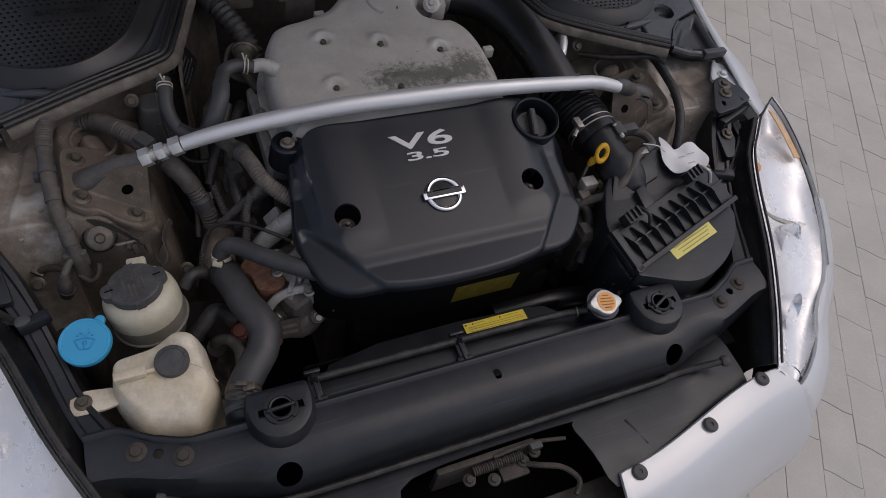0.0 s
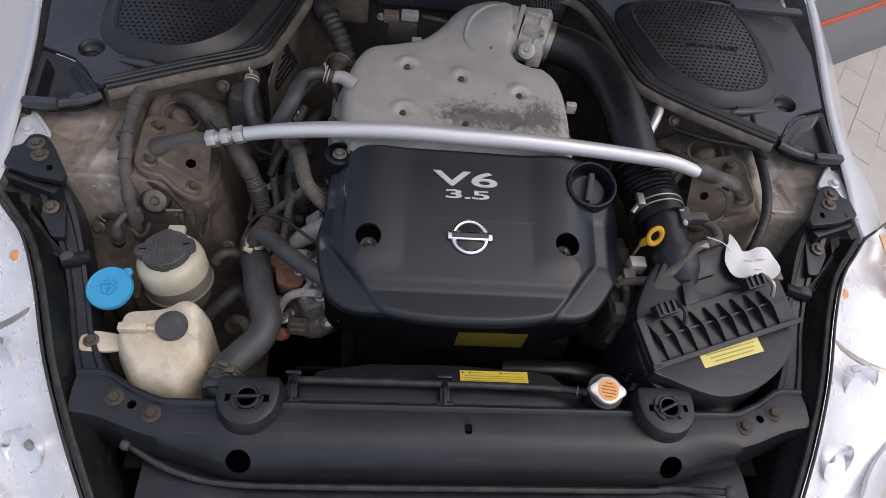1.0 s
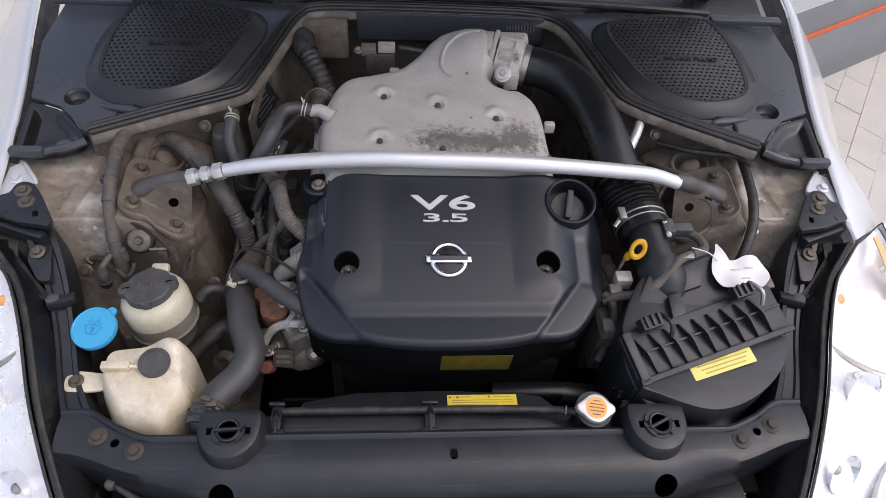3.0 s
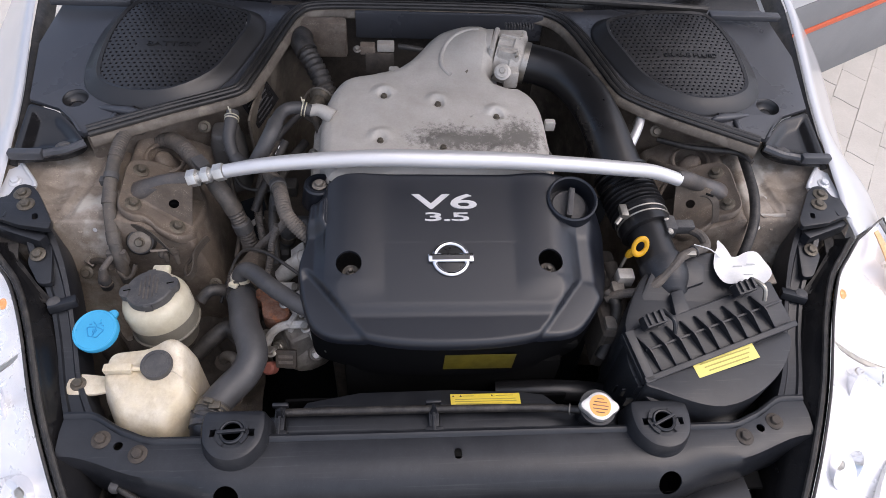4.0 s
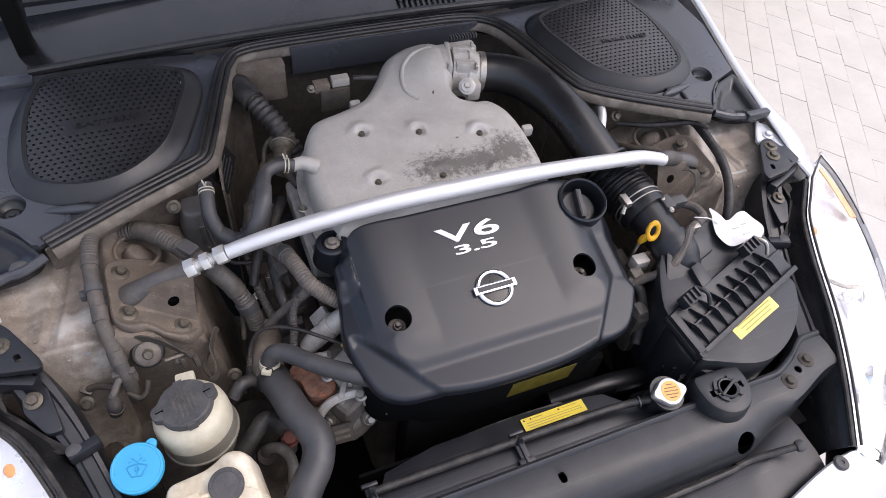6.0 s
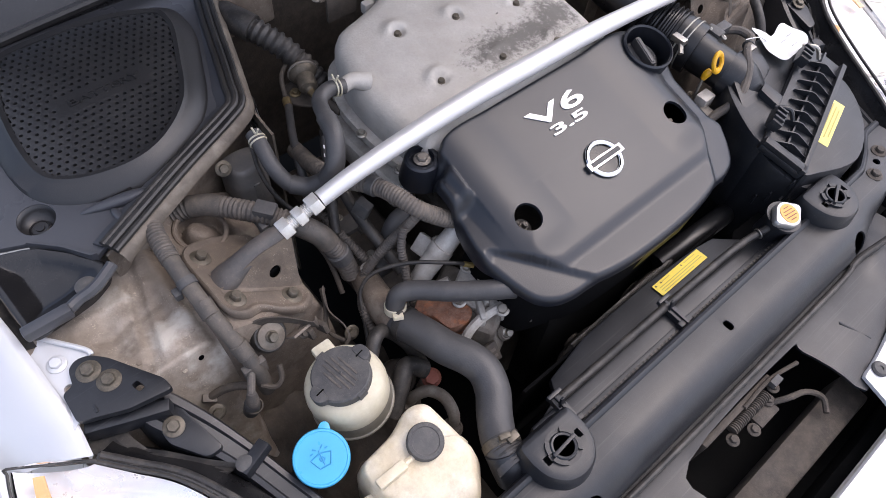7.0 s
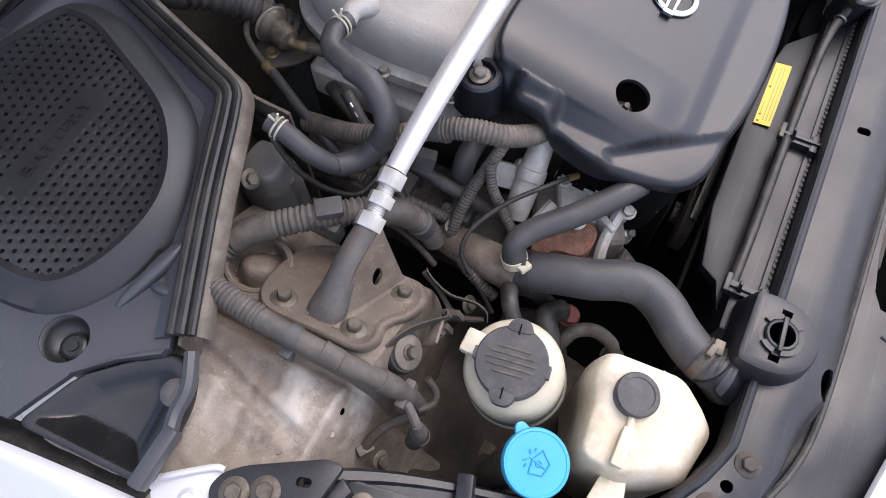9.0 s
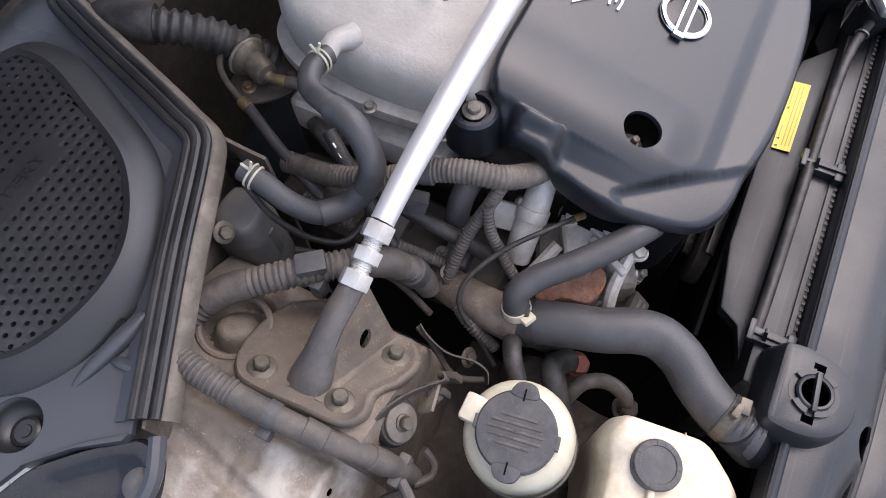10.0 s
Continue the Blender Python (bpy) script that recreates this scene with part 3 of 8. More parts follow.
def front_wing(s):
    """The front wing of one side; s: -1 or 1."""
    w = thing("front_wing", (s * 0.85, 0.6, 0.45), "silver-white painted front wing beside the engine bay", "car wing", "front wings")
    line = [(x, y, z, 0.0) for y, x, z in EDGE[:-2]] + [(0.793, 0.430, 0.818, 0.15), (0.791, 0.385, 0.808, 0.35), (0.795, 0.336, 0.800, 0.62)]
    rows = []
    for x, y, z, k in catmull(line, 6):
        f = 0.5 * sm(y, 0.64, 0.46)
        r = [Vector((s * (x + 0.006), y, z - 0.012)), Vector((s * x, y, z - 0.003))]
        for (a, b), (c, d) in zip(STEEP, FLAT):
            dx = lerp(a, c, f)
            r.append(Vector((s * (x + 0.003 + dx), y + k * min(dx, 0.16), z + lerp(b, d, f))))
        rows.append(r)
    part("panel", strip(rows, 0.0015, Vector((-s, 0, -0.3)).normalized()), M_PAINT, w, sharp=45)
    rows = []
    for x, y, z in catmull(LAMP_OUT[:5], 6):
        rows.append([Vector((s * (x + 0.003 + (dx - 0.003) * lerp(0.22, 1.0, sm(y, 0.16, 0.40))), y + 0.62 * min(dx, 0.08) * sm(y, 0.2, 0.38), z + dz)) for dx, dz in ((0.003, -0.03), (0.003, -0.003), (0.008, 0.0), (0.037, -0.016), (0.072, -0.048), (0.107, -0.090), (0.142, -0.136), (0.162, -0.196), (0.157, -0.40))])
    part("cheek", strip(rows, 0.0015, Vector((-s, 0, -0.3)).normalized()), M_PAINT, w, "painted cheek beside the headlight", sharp=45)
    # shut-line flange with its seal
    rows = []
    for i in range(25):
        y = lerp(1.25, 0.50, i / 24)
        x, z = edge_at(y)
        rows.append([Vector((s * a, y, b)) for a, b in ((x - 0.002, z - 0.012), (x - 0.012, z - 0.018), (x - 0.018, z - 0.03), (x - 0.022, z - 0.05))])
    part("gutter_seal", strip(rows, 0.003, Vector((s, 0, -0.5)).normalized()), M_RUBBER, w, "dark rubber gutter seal")
    # pale mounting flange with a bolt
    fo = ccw([(s * x, y) for x, y in ((0.799, 0.532), (0.770, 0.495), (0.740, 0.458), (0.740, 0.446), (0.768, 0.440), (0.775, 0.420), (0.784, 0.415), (0.788, 0.378), (0.796, 0.372))])
    fl = prism(fo, 0.803, lambda x, y: 0.8085 + 0.02 * (y - 0.45))
    part("mounting_flange", cut(fl, lathe([(0.006, -0.05), (0.006, 0.05)], 16, Matrix.Translation((s * 0.779, 0.424, 0.80)))), M_PAINT, w, "bare painted mounting flange")
    part("flange_edge", tube([(s * x, y, z) for x, y, z in ((0.797, 0.531, 0.811), (0.770, 0.496, 0.812), (0.742, 0.459, 0.812), (0.739, 0.448, 0.810))], 0.0035, 8), M_PAINT, w, "rolled flange edge")
    part("bolt", hexbolt((s * 0.777, 0.462, 0.809), r=0.008), M_PAINT, w, "painted hexagon bolt")
    return w


front_wing(-1)
front_wing(1)


def headlight(s):
    h = thing("headlight", (s * 0.74, 0.1, 0.55), "clear headlight with chrome reflectors and amber indicator", "headlight", "headlights")
    a, b = catmull(LAMP_IN, 6), catmull(LAMP_OUT, 6)

    def shell(drop, k0, k1, dome):
        rows = []
        for p, q in zip(a, b):
            r = []
            for j in range(11):
                f = lerp(k0, k1, j / 10)
                c = p * (1 - f) + q * f
                r.append(Vector((s * c[0], c[1], c[2] + dome * math.sin(math.pi * f) - drop)))
            rows.append(r)
        return rows
    part("lens", strip(shell(0.0, 0.0, 1.0, 0.012), 0.003), M_LENS, h, "clear plastic lens", sharp=60).visible_shadow = False
    bowl = []
    for i, r in enumerate(shell(0.0, 0.02, 0.98, 0.0)):
        t = i / (len(a) - 1)
        bowl.append([Vector((p.x, p.y, p.z - 0.012 - (0.016 + 0.020 * math.sin(t * 9.5) ** 2) * math.sin(math.pi * j / 10) ** 0.6)) for j, p in enumerate(r)])
    part("reflector", strip(bowl, 0.002), M_REFLECT, h, "chrome reflector", sharp=60)
    rim = tube([(s * q[0], q[1], q[2] + 0.001) for q in list(a)[::-1] + [Vector(a[0]).lerp(Vector(b[0]), 0.5)]], 0.0026, 8)
    part("rim", rim, M_RUBBER, h, "dark lens rim")
    # Thin dark tube stands in for the shade in the gap to the wing.
    part("gap_shade_line", tube([(s * q[0], q[1], q[2] + 0.0005) for q in [Vector(a[0]).lerp(Vector(b[0]), 0.5)] + list(b)[:14]], 0.0017, 8), M_RUBBER, h, "thin dark line for the shaded gap beside the wing")
    am = []
    for i in range(2, 13):
        p, q, mid = a[i], b[i], 0.70 + 0.018 * (i - 2)
        am.append([Vector((s * (p[0] * (1 - f) + q[0] * f), p[1] * (1 - f) + q[1] * f, p[2] * (1 - f) + q[2] * f - 0.004)) for f in (mid - 0.06, mid, mid + 0.06)])
    part("side_reflector", strip(am, 0.003), M_AMBERPALE, h, "amber side reflector")
    c = a[13] * 0.86 + b[13] * 0.14
    part("indicator_bulb", lathe([(0.003, -0.025), (0.009, -0.020), (0.0125, -0.008), (0.011, 0.005), (0.006, 0.010), (0.0, 0.012)], 16, along((s * c[0], c[1], c[2] - 0.030), (s * 0.5, -0.3, 0.6))), M_AMBER, h, "amber indicator bulb")
    for i, rr in ((22, 0.045), (29, 0.036)):
        c = a[i] * 0.5 + b[i] * 0.5
        way = (s * 0.35, -0.75, 0.5)
        part("lamp_bowl", lathe([(0.010, -0.05), (rr * 0.6, -0.04), (rr * 0.9, -0.015), (rr, 0.0), (rr * 1.06, 0.002), (rr * 0.96, -0.004), (rr * 0.8, -0.02), (rr * 0.4, -0.04), (0.0, -0.045)], 28, along((s * c[0], c[1], c[2] - 0.03), way)), M_CHROME, h, "chrome lamp bowl")
        part("bulb", lathe([(0.006, -0.045), (0.009, -0.03), (0.009, -0.012), (0.0, -0.006)], 14, along((s * c[0], c[1], c[2] - 0.03), way)), M_STEEL, h)
    # dark bezel bars that divide the chambers
    for i in (19, 26):
        p, q = a[i], b[i]
        part("bezel", tube([(s * lerp(p[0], q[0], f), lerp(p[1], q[1], f), lerp(p[2], q[2], f) - 0.03 - 0.02 * math.sin(math.pi * f)) for f in (0.08, 0.35, 0.65, 0.92)], 0.008, 8), M_STEEL, h, "grey bezel")
    back = [[Vector((s * (p[0] * (1 - f) + q[0] * f), p[1] * (1 - f) + q[1] * f, p[2] * (1 - f) + q[2] * f - 0.012 - 0.14 * math.sin(math.pi * f) ** 0.5)) for f in (0, 0.15, 0.35, 0.5, 0.65, 0.85, 1)] for p, q in zip(a, b)]
    part("housing", strip(back, 0.003), M_BLACKOUT, h, "black lamp housing")
    return h


headlight(-1)
headlight(1)


def bumper_inner(x):
    """y, z of the bumper's upper edge at x."""
    k = abs(x)
    if k < 0.60:
        return -0.232 + 0.075 * sm(k, 0.16, 0.56) + (-0.075 * (1 - sm(k, 0.150, 0.172))), 0.640 + 0.020 * sm(k, 0.2, 0.5)
    return -0.157, 0.66


bumper = thing("front_bumper", (0, -0.35, 0.25), "silver-white painted front bumper with black clips", "bumper")
rows = []
for i in range(-56, 57):
    x = i / 56 * 0.56
    y, z = bumper_inner(x)
    k = abs(x) / 0.56
    out = Vector((0.55 * k ** 2 * (1 if x > 0 else -1), -1, 0)).normalized()
    rows.append([Vector((x + out.x * a, y + out.y * a, z + b)) for a, b in ((0.0, -0.004), (0.003, 0.0), (0.045, -0.003), (0.062, -0.012), (0.12, -0.075), (0.155, -0.16), (0.165, -0.26), (0.15, -0.36))])
part("bumper_skin", strip(rows, 0.003), M_PAINT, bumper, sharp=40)
for s in (-1, 1):
    for x, y in ((0.510, -0.170), (0.365, -0.214), (0.202, -0.244)):
        z = bumper_inner(x)[1]
        part("clip", lathe([(0.0135, 0), (0.0135, 0.003), (0.011, 0.0055), (0.004, 0.006), (0.003, 0.004), (0.0, 0.004)], 20, Matrix.Translation((s * x, y, z))), M_CAP, bumper, "black push clip")
# bumper ends below the lamps
for s in (-1, 1):
    path = catmull([(0.556, -0.166, 0.664), (0.585, -0.182, 0.642), (0.625, -0.190, 0.618), (0.690, -0.142, 0.630), (0.740, -0.068, 0.650), (0.800, -0.005, 0.668), (0.850, 0.085, 0.694), (0.872, 0.150, 0.714)], 5)
    rows = []
    for i, q in enumerate(path):
        k = i / (len(path) - 1)
        a = lerp(radians(-62), radians(-12), sm(k, 0.0, 0.75))
        ox, oy = math.cos(a), math.sin(a)
        rows.append([Vector((s * (q[0] + ox * d), q[1] + oy * d, q[2] + z)) for d, z in ((0.0, -0.006), (0.004, -0.001), (0.030, -0.012), (0.060, -0.045), (0.085, -0.12), (0.095, -0.22), (0.085, -0.34))])
    part("corner", strip(rows, 0.003), M_PAINT, bumper, "painted corner below the headlight")

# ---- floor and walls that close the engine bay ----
# Three added black sheets hide the ground and stand in for deep shade.
single("bay_shade_floor", box((0, 0.50, 0.26), (1.40, 1.30, 0.02), 0.004), M_BLACKOUT, "added black sheet closing the bay from below, for deep shade", "floor", kind="structure")
single("latch_shade_sheet", box((0, -0.205, 0.475), (0.70, 0.21, 0.02), 0.004), M_BLACKOUT, "added black sheet for the shade under the bonnet latch", "floor", kind="structure")
single("bay_shade_front", box((0, -0.315, 0.42), (0.54, 0.02, 0.25), 0.004), M_BLACKOUT, "added black sheet for the shade inside the front end", "wall", kind="structure")


def inner_z(x, y):
    """Height of the left inner wing at x (negative), y."""
    k = -x
    top = 0.776 + 0.014 * sm(y, 0.46, 0.56) + 0.022 * sm(k, 0.68, 0.78)
    top += 0.007 * sm(abs((k - 0.672) + 0.25 * (y - 0.45)), 0.003, 0.014) * sm(y, 0.405, 0.43)
    top -= 0.010 * math.exp(-((k - 0.715) / 0.018) ** 2 - ((y - 0.46) / 0.05) ** 2)
    top -= 0.008 * math.exp(-((k - 0.76) / 0.02) ** 2 - ((y - 0.50) / 0.04) ** 2)
    top -= 0.006 * math.exp(-((k - 0.64) / 0.012) ** 2 - ((y - 0.475) / 0.035) ** 2)
    top -= 2.4 * max(0.0, 0.393 - y) - 0.9 * max(0.0, 0.31 - y)
    plane = 0.797 - 0.55 * (0.56 - k) + 0.04 * (y - 0.45)
    tower = min(plane, 0.806)
    tower -= 0.30 * sm(y, 0.372, 0.338)
    for b, h in ((0.435, 0.0018), (0.478, -0.0026), (0.512, 0.0022)):
        top += h * math.exp(-((y - b + 0.10 * (k - 0.68)) / 0.006) ** 2) * sm(k, 0.622, 0.640) * sm(k, 0.760, 0.730)
    z = lerp(tower, top, sm(k, 0.588, 0.622))
    z -= 0.026 * math.exp(-((k - 0.603) / 0.010) ** 2) * sm(y, 0.335, 0.36)
    z -= 0.30 * sm(k, 0.462, 0.405)
    z -= 0.030 * math.exp(-((math.hypot(k - 0.535, y - 0.553) - 0.030) / 0.010) ** 2)
    return z + 0.003 * noise.noise(Vector((x * 22, y * 22, 0))) + 0.0012 * noise.noise(Vector((x * 70, y * 70, 4)))


for s in (-1, 1):
    iw = thing("inner_wing", (s * 0.6, 0.42, 0.50), "dusty beige-grey inner wing with brown strut tower", "car body", "inner wings")
    for nm, x0, x1, nx, hole, mat, lb in (("apron", -0.815, -0.604, 60, lathe([(0.0042, -0.05), (0.0042, 0.05)], 14, along((s * 0.634, 0.385, 0.762), (0, -1.35, 1))), M_WING, "pale scuffed apron"),
                                          ("strut_tower", -0.604, -0.37, 56, lathe([(0.0095, -0.05), (0.0095, 0.05)], 16, along((s * 0.495, 0.421, 0.775), (-s * 0.5, 0, 1))), M_TOWER, "dusty brown strut tower")):
        wing = field(lambda x, y: inner_z(x, y), x0, x1, 0.20, 0.62, nx, 110, 0.004)
        if s > 0:
            flip_x(wing)
        part(nm, cut(wing, hole), mat, iw, lb, sharp=60)
    # turret ring and seam of the tower
    part("turret_ring", torus((s * 0.535, 0.553, 0.783), (-s * 0.2, -0.1, 1), 0.036, 0.004, 40, 8), M_TOWER, iw, "pressed ring")
    for x, y in ((0.625, 0.42), (0.700, 0.42), (0.66, 0.385), (0.72, 0.385), (0.68, 0.41)):
        part("spot_weld", lathe([(0.004, 0), (0.0035, 0.0012), (0.0, 0.0014)], 10, Matrix.Translation((s * x, y, inner_z(-x, y) - 0.0003))), M_WING, iw)
    if s > 0:
        for pts_ in (((0.668, 0.452), (0.650, 0.455), (0.640, 0.446), (0.637, 0.428), (0.640, 0.408), (0.646, 0.398)), ((0.640, 0.407), (0.665, 0.404), (0.690, 0.405))):
            part("scuff", tube([(x, y, inner_z(-x, y) + 0.0002) for x, y in pts_], [0.003, 0.0045, 0.005, 0.0042, 0.0035, 0.002][:len(pts_)], 8, flat=0.3), M_FLANGE, iw, "bare pale scuff mark")
    # low side panel ahead of the tower
    rows = [[Vector((s * lerp(0.74, 0.36, j / 30), lerp(0.02, 0.36, i / 24), lerp(0.60, 0.42, (j / 30) ** 0.7) + 0.03 * noise.noise(Vector((j * 0.35, i * 0.35, 3 + s))) + 0.06 * sm(i, 14, 24))) for j in range(31)] for i in range(25)]
    part("lower_side", strip(rows, 0.004), M_DARKMETAL, iw, "grimy brown lower side", sharp=60)

# firewall behind the engine
fw = thing("firewall", (0, 0.93, 0.4), "dusty grey-beige firewall behind the engine", "car body")
part("panel", box((0, 0.955, 0.62), (0.72, 0.02, 0.52), 0.004), M_DARKMETAL, fw)
part("heat_shield", box((0.045, 0.925, 0.850), (0.43, 0.012, 0.066), 0.004), M_COWL, fw, "smooth grey panel on the firewall")
part("side_panel", box((-0.24, 0.90, 0.83), (0.10, 0.03, 0.09), 0.008), M_TOWER, fw, "brown dusty panel on the firewall")
for s in (-1, 1):
    rows = [[Vector((s * q[0], q[1], lerp(0.84, 0.45, j / 6))) for j in range(7)] for q in catmull([(0.37, 0.60), (0.365, 0.67), (0.345, 0.78), (0.315, 0.90), (0.27, 0.945)], 5)]
    part("side_wall", strip(rows, 0.004, Vector((s, 0, 0))), M_LIP, fw, "dusty side wall")
    rows = [[Vector((s * lerp(0.66, 0.36, i / 12), lerp(0.53, 0.68, i / 12) + 0.012, lerp(0.845, 0.55, j / 6))) for j in range(7)] for i in range(13)]
    part("box_wall", strip(rows, 0.004, Vector((0, 1, 0))), M_TOWER, fw, "dusty wall of the cowl box")


# ---- cowl: side panels with grilles, seal, wiper panel, windscreen ----
SEAL = [(-0.650, 0.534, 0.860), (-0.518, 0.598, 0.862), (-0.415, 0.643, 0.864), (-0.386, 0.662, 0.865), (-0.372, 0.698, 0.866), (-0.357, 0.742, 0.868), (-0.319, 0.858, 0.875), (-0.296, 0.910, 0.878), (-0.255, 0.938, 0.880), (-0.10, 0.942, 0.882), (0.10, 0.942, 0.882), (0.225, 0.940, 0.880), (0.288, 0.918, 0.878), (0.325, 0.858, 0.875), (0.363, 0.742, 0.868), (0.380, 0.688, 0.866), (0.402, 0.655, 0.864), (0.483, 0.602, 0.862), (0.638, 0.520, 0.860)]
seal = thing("bonnet_seal", (0, 0.8, 0.85), "worn ribbed rubber bonnet seal round the bay", "seal")


def offset_path(pts, d, dz):
    out = []
    for i, p in enumerate(pts):
        a, b = Vector(pts[max(i - 1, 0)]), Vector(pts[min(i + 1, len(pts) - 1)])
        t = (b - a).normalized()
        out.append((p[0] - t.y * d, p[1] + t.x * d, p[2] + dz))
    return out


for d, dz, r in ((-0.004, 0.003, 0.0052), (0.006, 0.005, 0.0058), (0.016, 0.004, 0.0055)):
    part("rib", tube(offset_path(SEAL, d, dz), r, 10, 0.012), M_WINDOWSEAL, seal)
rows = []
for p, q in zip(catmull(offset_path(SEAL, -0.019, -0.013), 8), catmull(offset_path(SEAL, -0.007, 0.0), 8)):
    rows.append([Vector(p) + (Vector(q) - Vector(p)) * (j / 4) + Vector((0, 0, 0.004 * math.sin(math.pi * j / 4))) for j in range(5)] + [])
# smooth rubber flank on the cowl side
rows2 = [[Vector(p).lerp(Vector(q), j / 3) for j in range(4)] for p, q in zip(catmull(offset_path(SEAL, 0.020, 0.002), 8), catmull(offset_path(SEAL, 0.036, -0.006), 8))]
part("flank", strip(rows2, 0.004), M_COWL, seal, "smooth rubber flank")
part("metal_lip", strip(rows, 0.003), M_LIP, seal, "dusty pale metal lip under the seal")

COWL = [(-0.668, 0.548), (-0.520, 0.616), (-0.418, 0.660), (-0.398, 0.674), (-0.386, 0.705), (-0.371, 0.748), (-0.333, 0.866), (-0.30, 0.950), (-0.42, 0.962), (-0.60, 0.968), (-0.80, 0.972), (-0.815, 0.80), (-0.792, 0.642), (-0.728, 0.616), (-0.694, 0.584)]
GRILLE = [(-0.703, 0.738), (-0.690, 0.672), (-0.640, 0.632), (-0.565, 0.616), (-0.497, 0.634), (-0.430, 0.690), (-0.390, 0.770), (-0.364, 0.845), (-0.380, 0.902), (-0.465, 0.930), (-0.560, 0.938), (-0.645, 0.928), (-0.690, 0.840)]


def cowl_z(x, y):
    return 0.850 + 0.030 * sm(y, 0.55, 0.95)


def grille_z(x, y):
    k = abs(x)
    return 0.874 + 0.034 * sm(y, 0.62, 0.92) - 0.010 * ((k - 0.54) / 0.17) ** 2


def cowl_side(s, word):
    c = thing("scuttle_cover", (s * 0.58, 0.75, 0.84), "dark grey plastic cowl panel with a perforated cover", "cowl cover", "cowl covers")
    po = ccw([(-s * x, y) for x, y in COWL])
    base = prism(po, lambda x, y: cowl_z(x, y) - 0.010, cowl_z, 0.003)
    ga = ccw(smooth_poly([(-s * x, y) for x, y in GRILLE], 6))
    inner = shrink(ga, 0.030)
    well = prism(shrink(ga, 0.012), 0.80, 0.96)
    screw = lathe([(0.0245, -0.02), (0.0245, 0.05)], 32, Matrix.Translation((s * 0.706, 0.645, 0.842)))
    part("panel", cut(base, well, screw), M_COWL, c, sharp=40)
    part("screw_cup", lathe([(0.0, -0.004), (0.016, -0.004), (0.0225, 0.006), (0.0248, 0.0128), (0.0262, 0.0132), (0.0255, 0.004), (0.018, -0.006), (0.0, -0.006)], 36, Matrix.Translation((s * 0.706, 0.645, 0.8395)) @ pose(0, 0, 0, 6, 0, 0)), M_GRILLE, c, "dished screw cup", sharp=60)
    part("screw", lathe([(0.0135, 0), (0.0135, 0.003), (0.011, 0.0045), (0.0105, 0.003), (0.006, 0.003), (0.0055, 0.0045), (0.0, 0.0045)], 20, Matrix.Translation((s * 0.708, 0.643, 0.8355))), M_GRILLE, c, "black push screw")
    # raised rim of the cover
    rings = [[(x, y, cowl_z(x, y) - 0.004) for x, y in shrink(ga, -0.004)], [(x, y, cowl_z(x, y) + 0.006) for x, y in ga], [(x, y, grille_z(x, y) - 0.002) for x, y in shrink(ga, 0.020)], [(x, y, grille_z(x, y) + 0.003) for x, y in shrink(ga, 0.026)], [(x, y, grille_z(x, y) + 0.001) for x, y in shrink(ga, 0.033)], [(x, y, grille_z(x, y) - 0.008) for x, y in shrink(ga, 0.034)]]
    cover = part("grille_cover", skin(rings, False, False), M_GRILLE, c, "raised rim of the grille", sharp=50)
    # perforated plate: hexagonal holes in staggered cells
    bm = bmesh.new()
    px, py, r = 0.0118, 0.0103, 0.0028
    lab = (s * 0.535, 0.775) if s < 0 else (0.56, 0.77)
    for iy in range(-1, 36):
        for ix in range(-1, 34):
            x = s * (0.345 + px * ix + (px / 2 if iy % 2 else 0))
            y = 0.60 + py * iy
            if not inside(inner, x, y):
                continue
            u, v = x - lab[0], y - lab[1]
            solid = abs(u) < 0.072 and abs(v - 0.0) < 0.013
            z = grille_z(x, y)
            out = [(x + a * px / 2, y + b * py / 2) for a, b in ((1, 0), (1, 1), (0, 1), (-1, 1), (-1, 0), (-1, -1), (0, -1), (1, -1))]
            ov = [bm.verts.new((p, q, grille_z(p, q))) for p, q in out]
            if solid:
                bm.faces.new(ov)
                continue
            ang = [math.pi / 4 * j for j in range(8)]
            iv = [bm.verts.new((x + r * math.cos(a), y + r * math.sin(a), z - 0.0002)) for a in ang]
            dv = [bm.verts.new((x + r * 0.92 * math.cos(a), y + r * 0.92 * math.sin(a), z - 0.004)) for a in ang]
            for j in range(8):
                k = (j + 1) % 8
                bm.faces.new((ov[j], ov[k], iv[k], iv[j]))
                bm.faces.new((iv[j], iv[k], dv[k], dv[j]))
    plate = part("mesh_plate", bm, M_GRILLE, cover, "perforated plate", sharp=60)
    m = Matrix.Translation((lab[0], lab[1], grille_z(*lab) + 0.0008)) @ pose(0, 0, 0, 5, 0, 0)
    part("raised_word", letters(word, 0.118 if s > 0 else 0.105, 0.011, 0.0012, m), M_GRILLE, cover, "raised letters")
    part("well", prism(shrink(ga, 0.016), 0.80, 0.805), M_LIP, c, "dark space under the grille")
    wa = [[Vector((x, y, z)) for z in (0.855, 0.70)] for x, y in shrink(ga, 0.013)]
    wa.append(wa[0])
    part("well_side", strip(wa, 0.002, Vector((0, 0.3, 0))), M_BLACKOUT, c, "dark side of the well")
    # retaining tabs and ridges
    part("tab", box((s * 0.60, 0.612, 0.858), (0.030, 0.010, 0.006), 0.002), M_GLOSS, c, "latch tab")
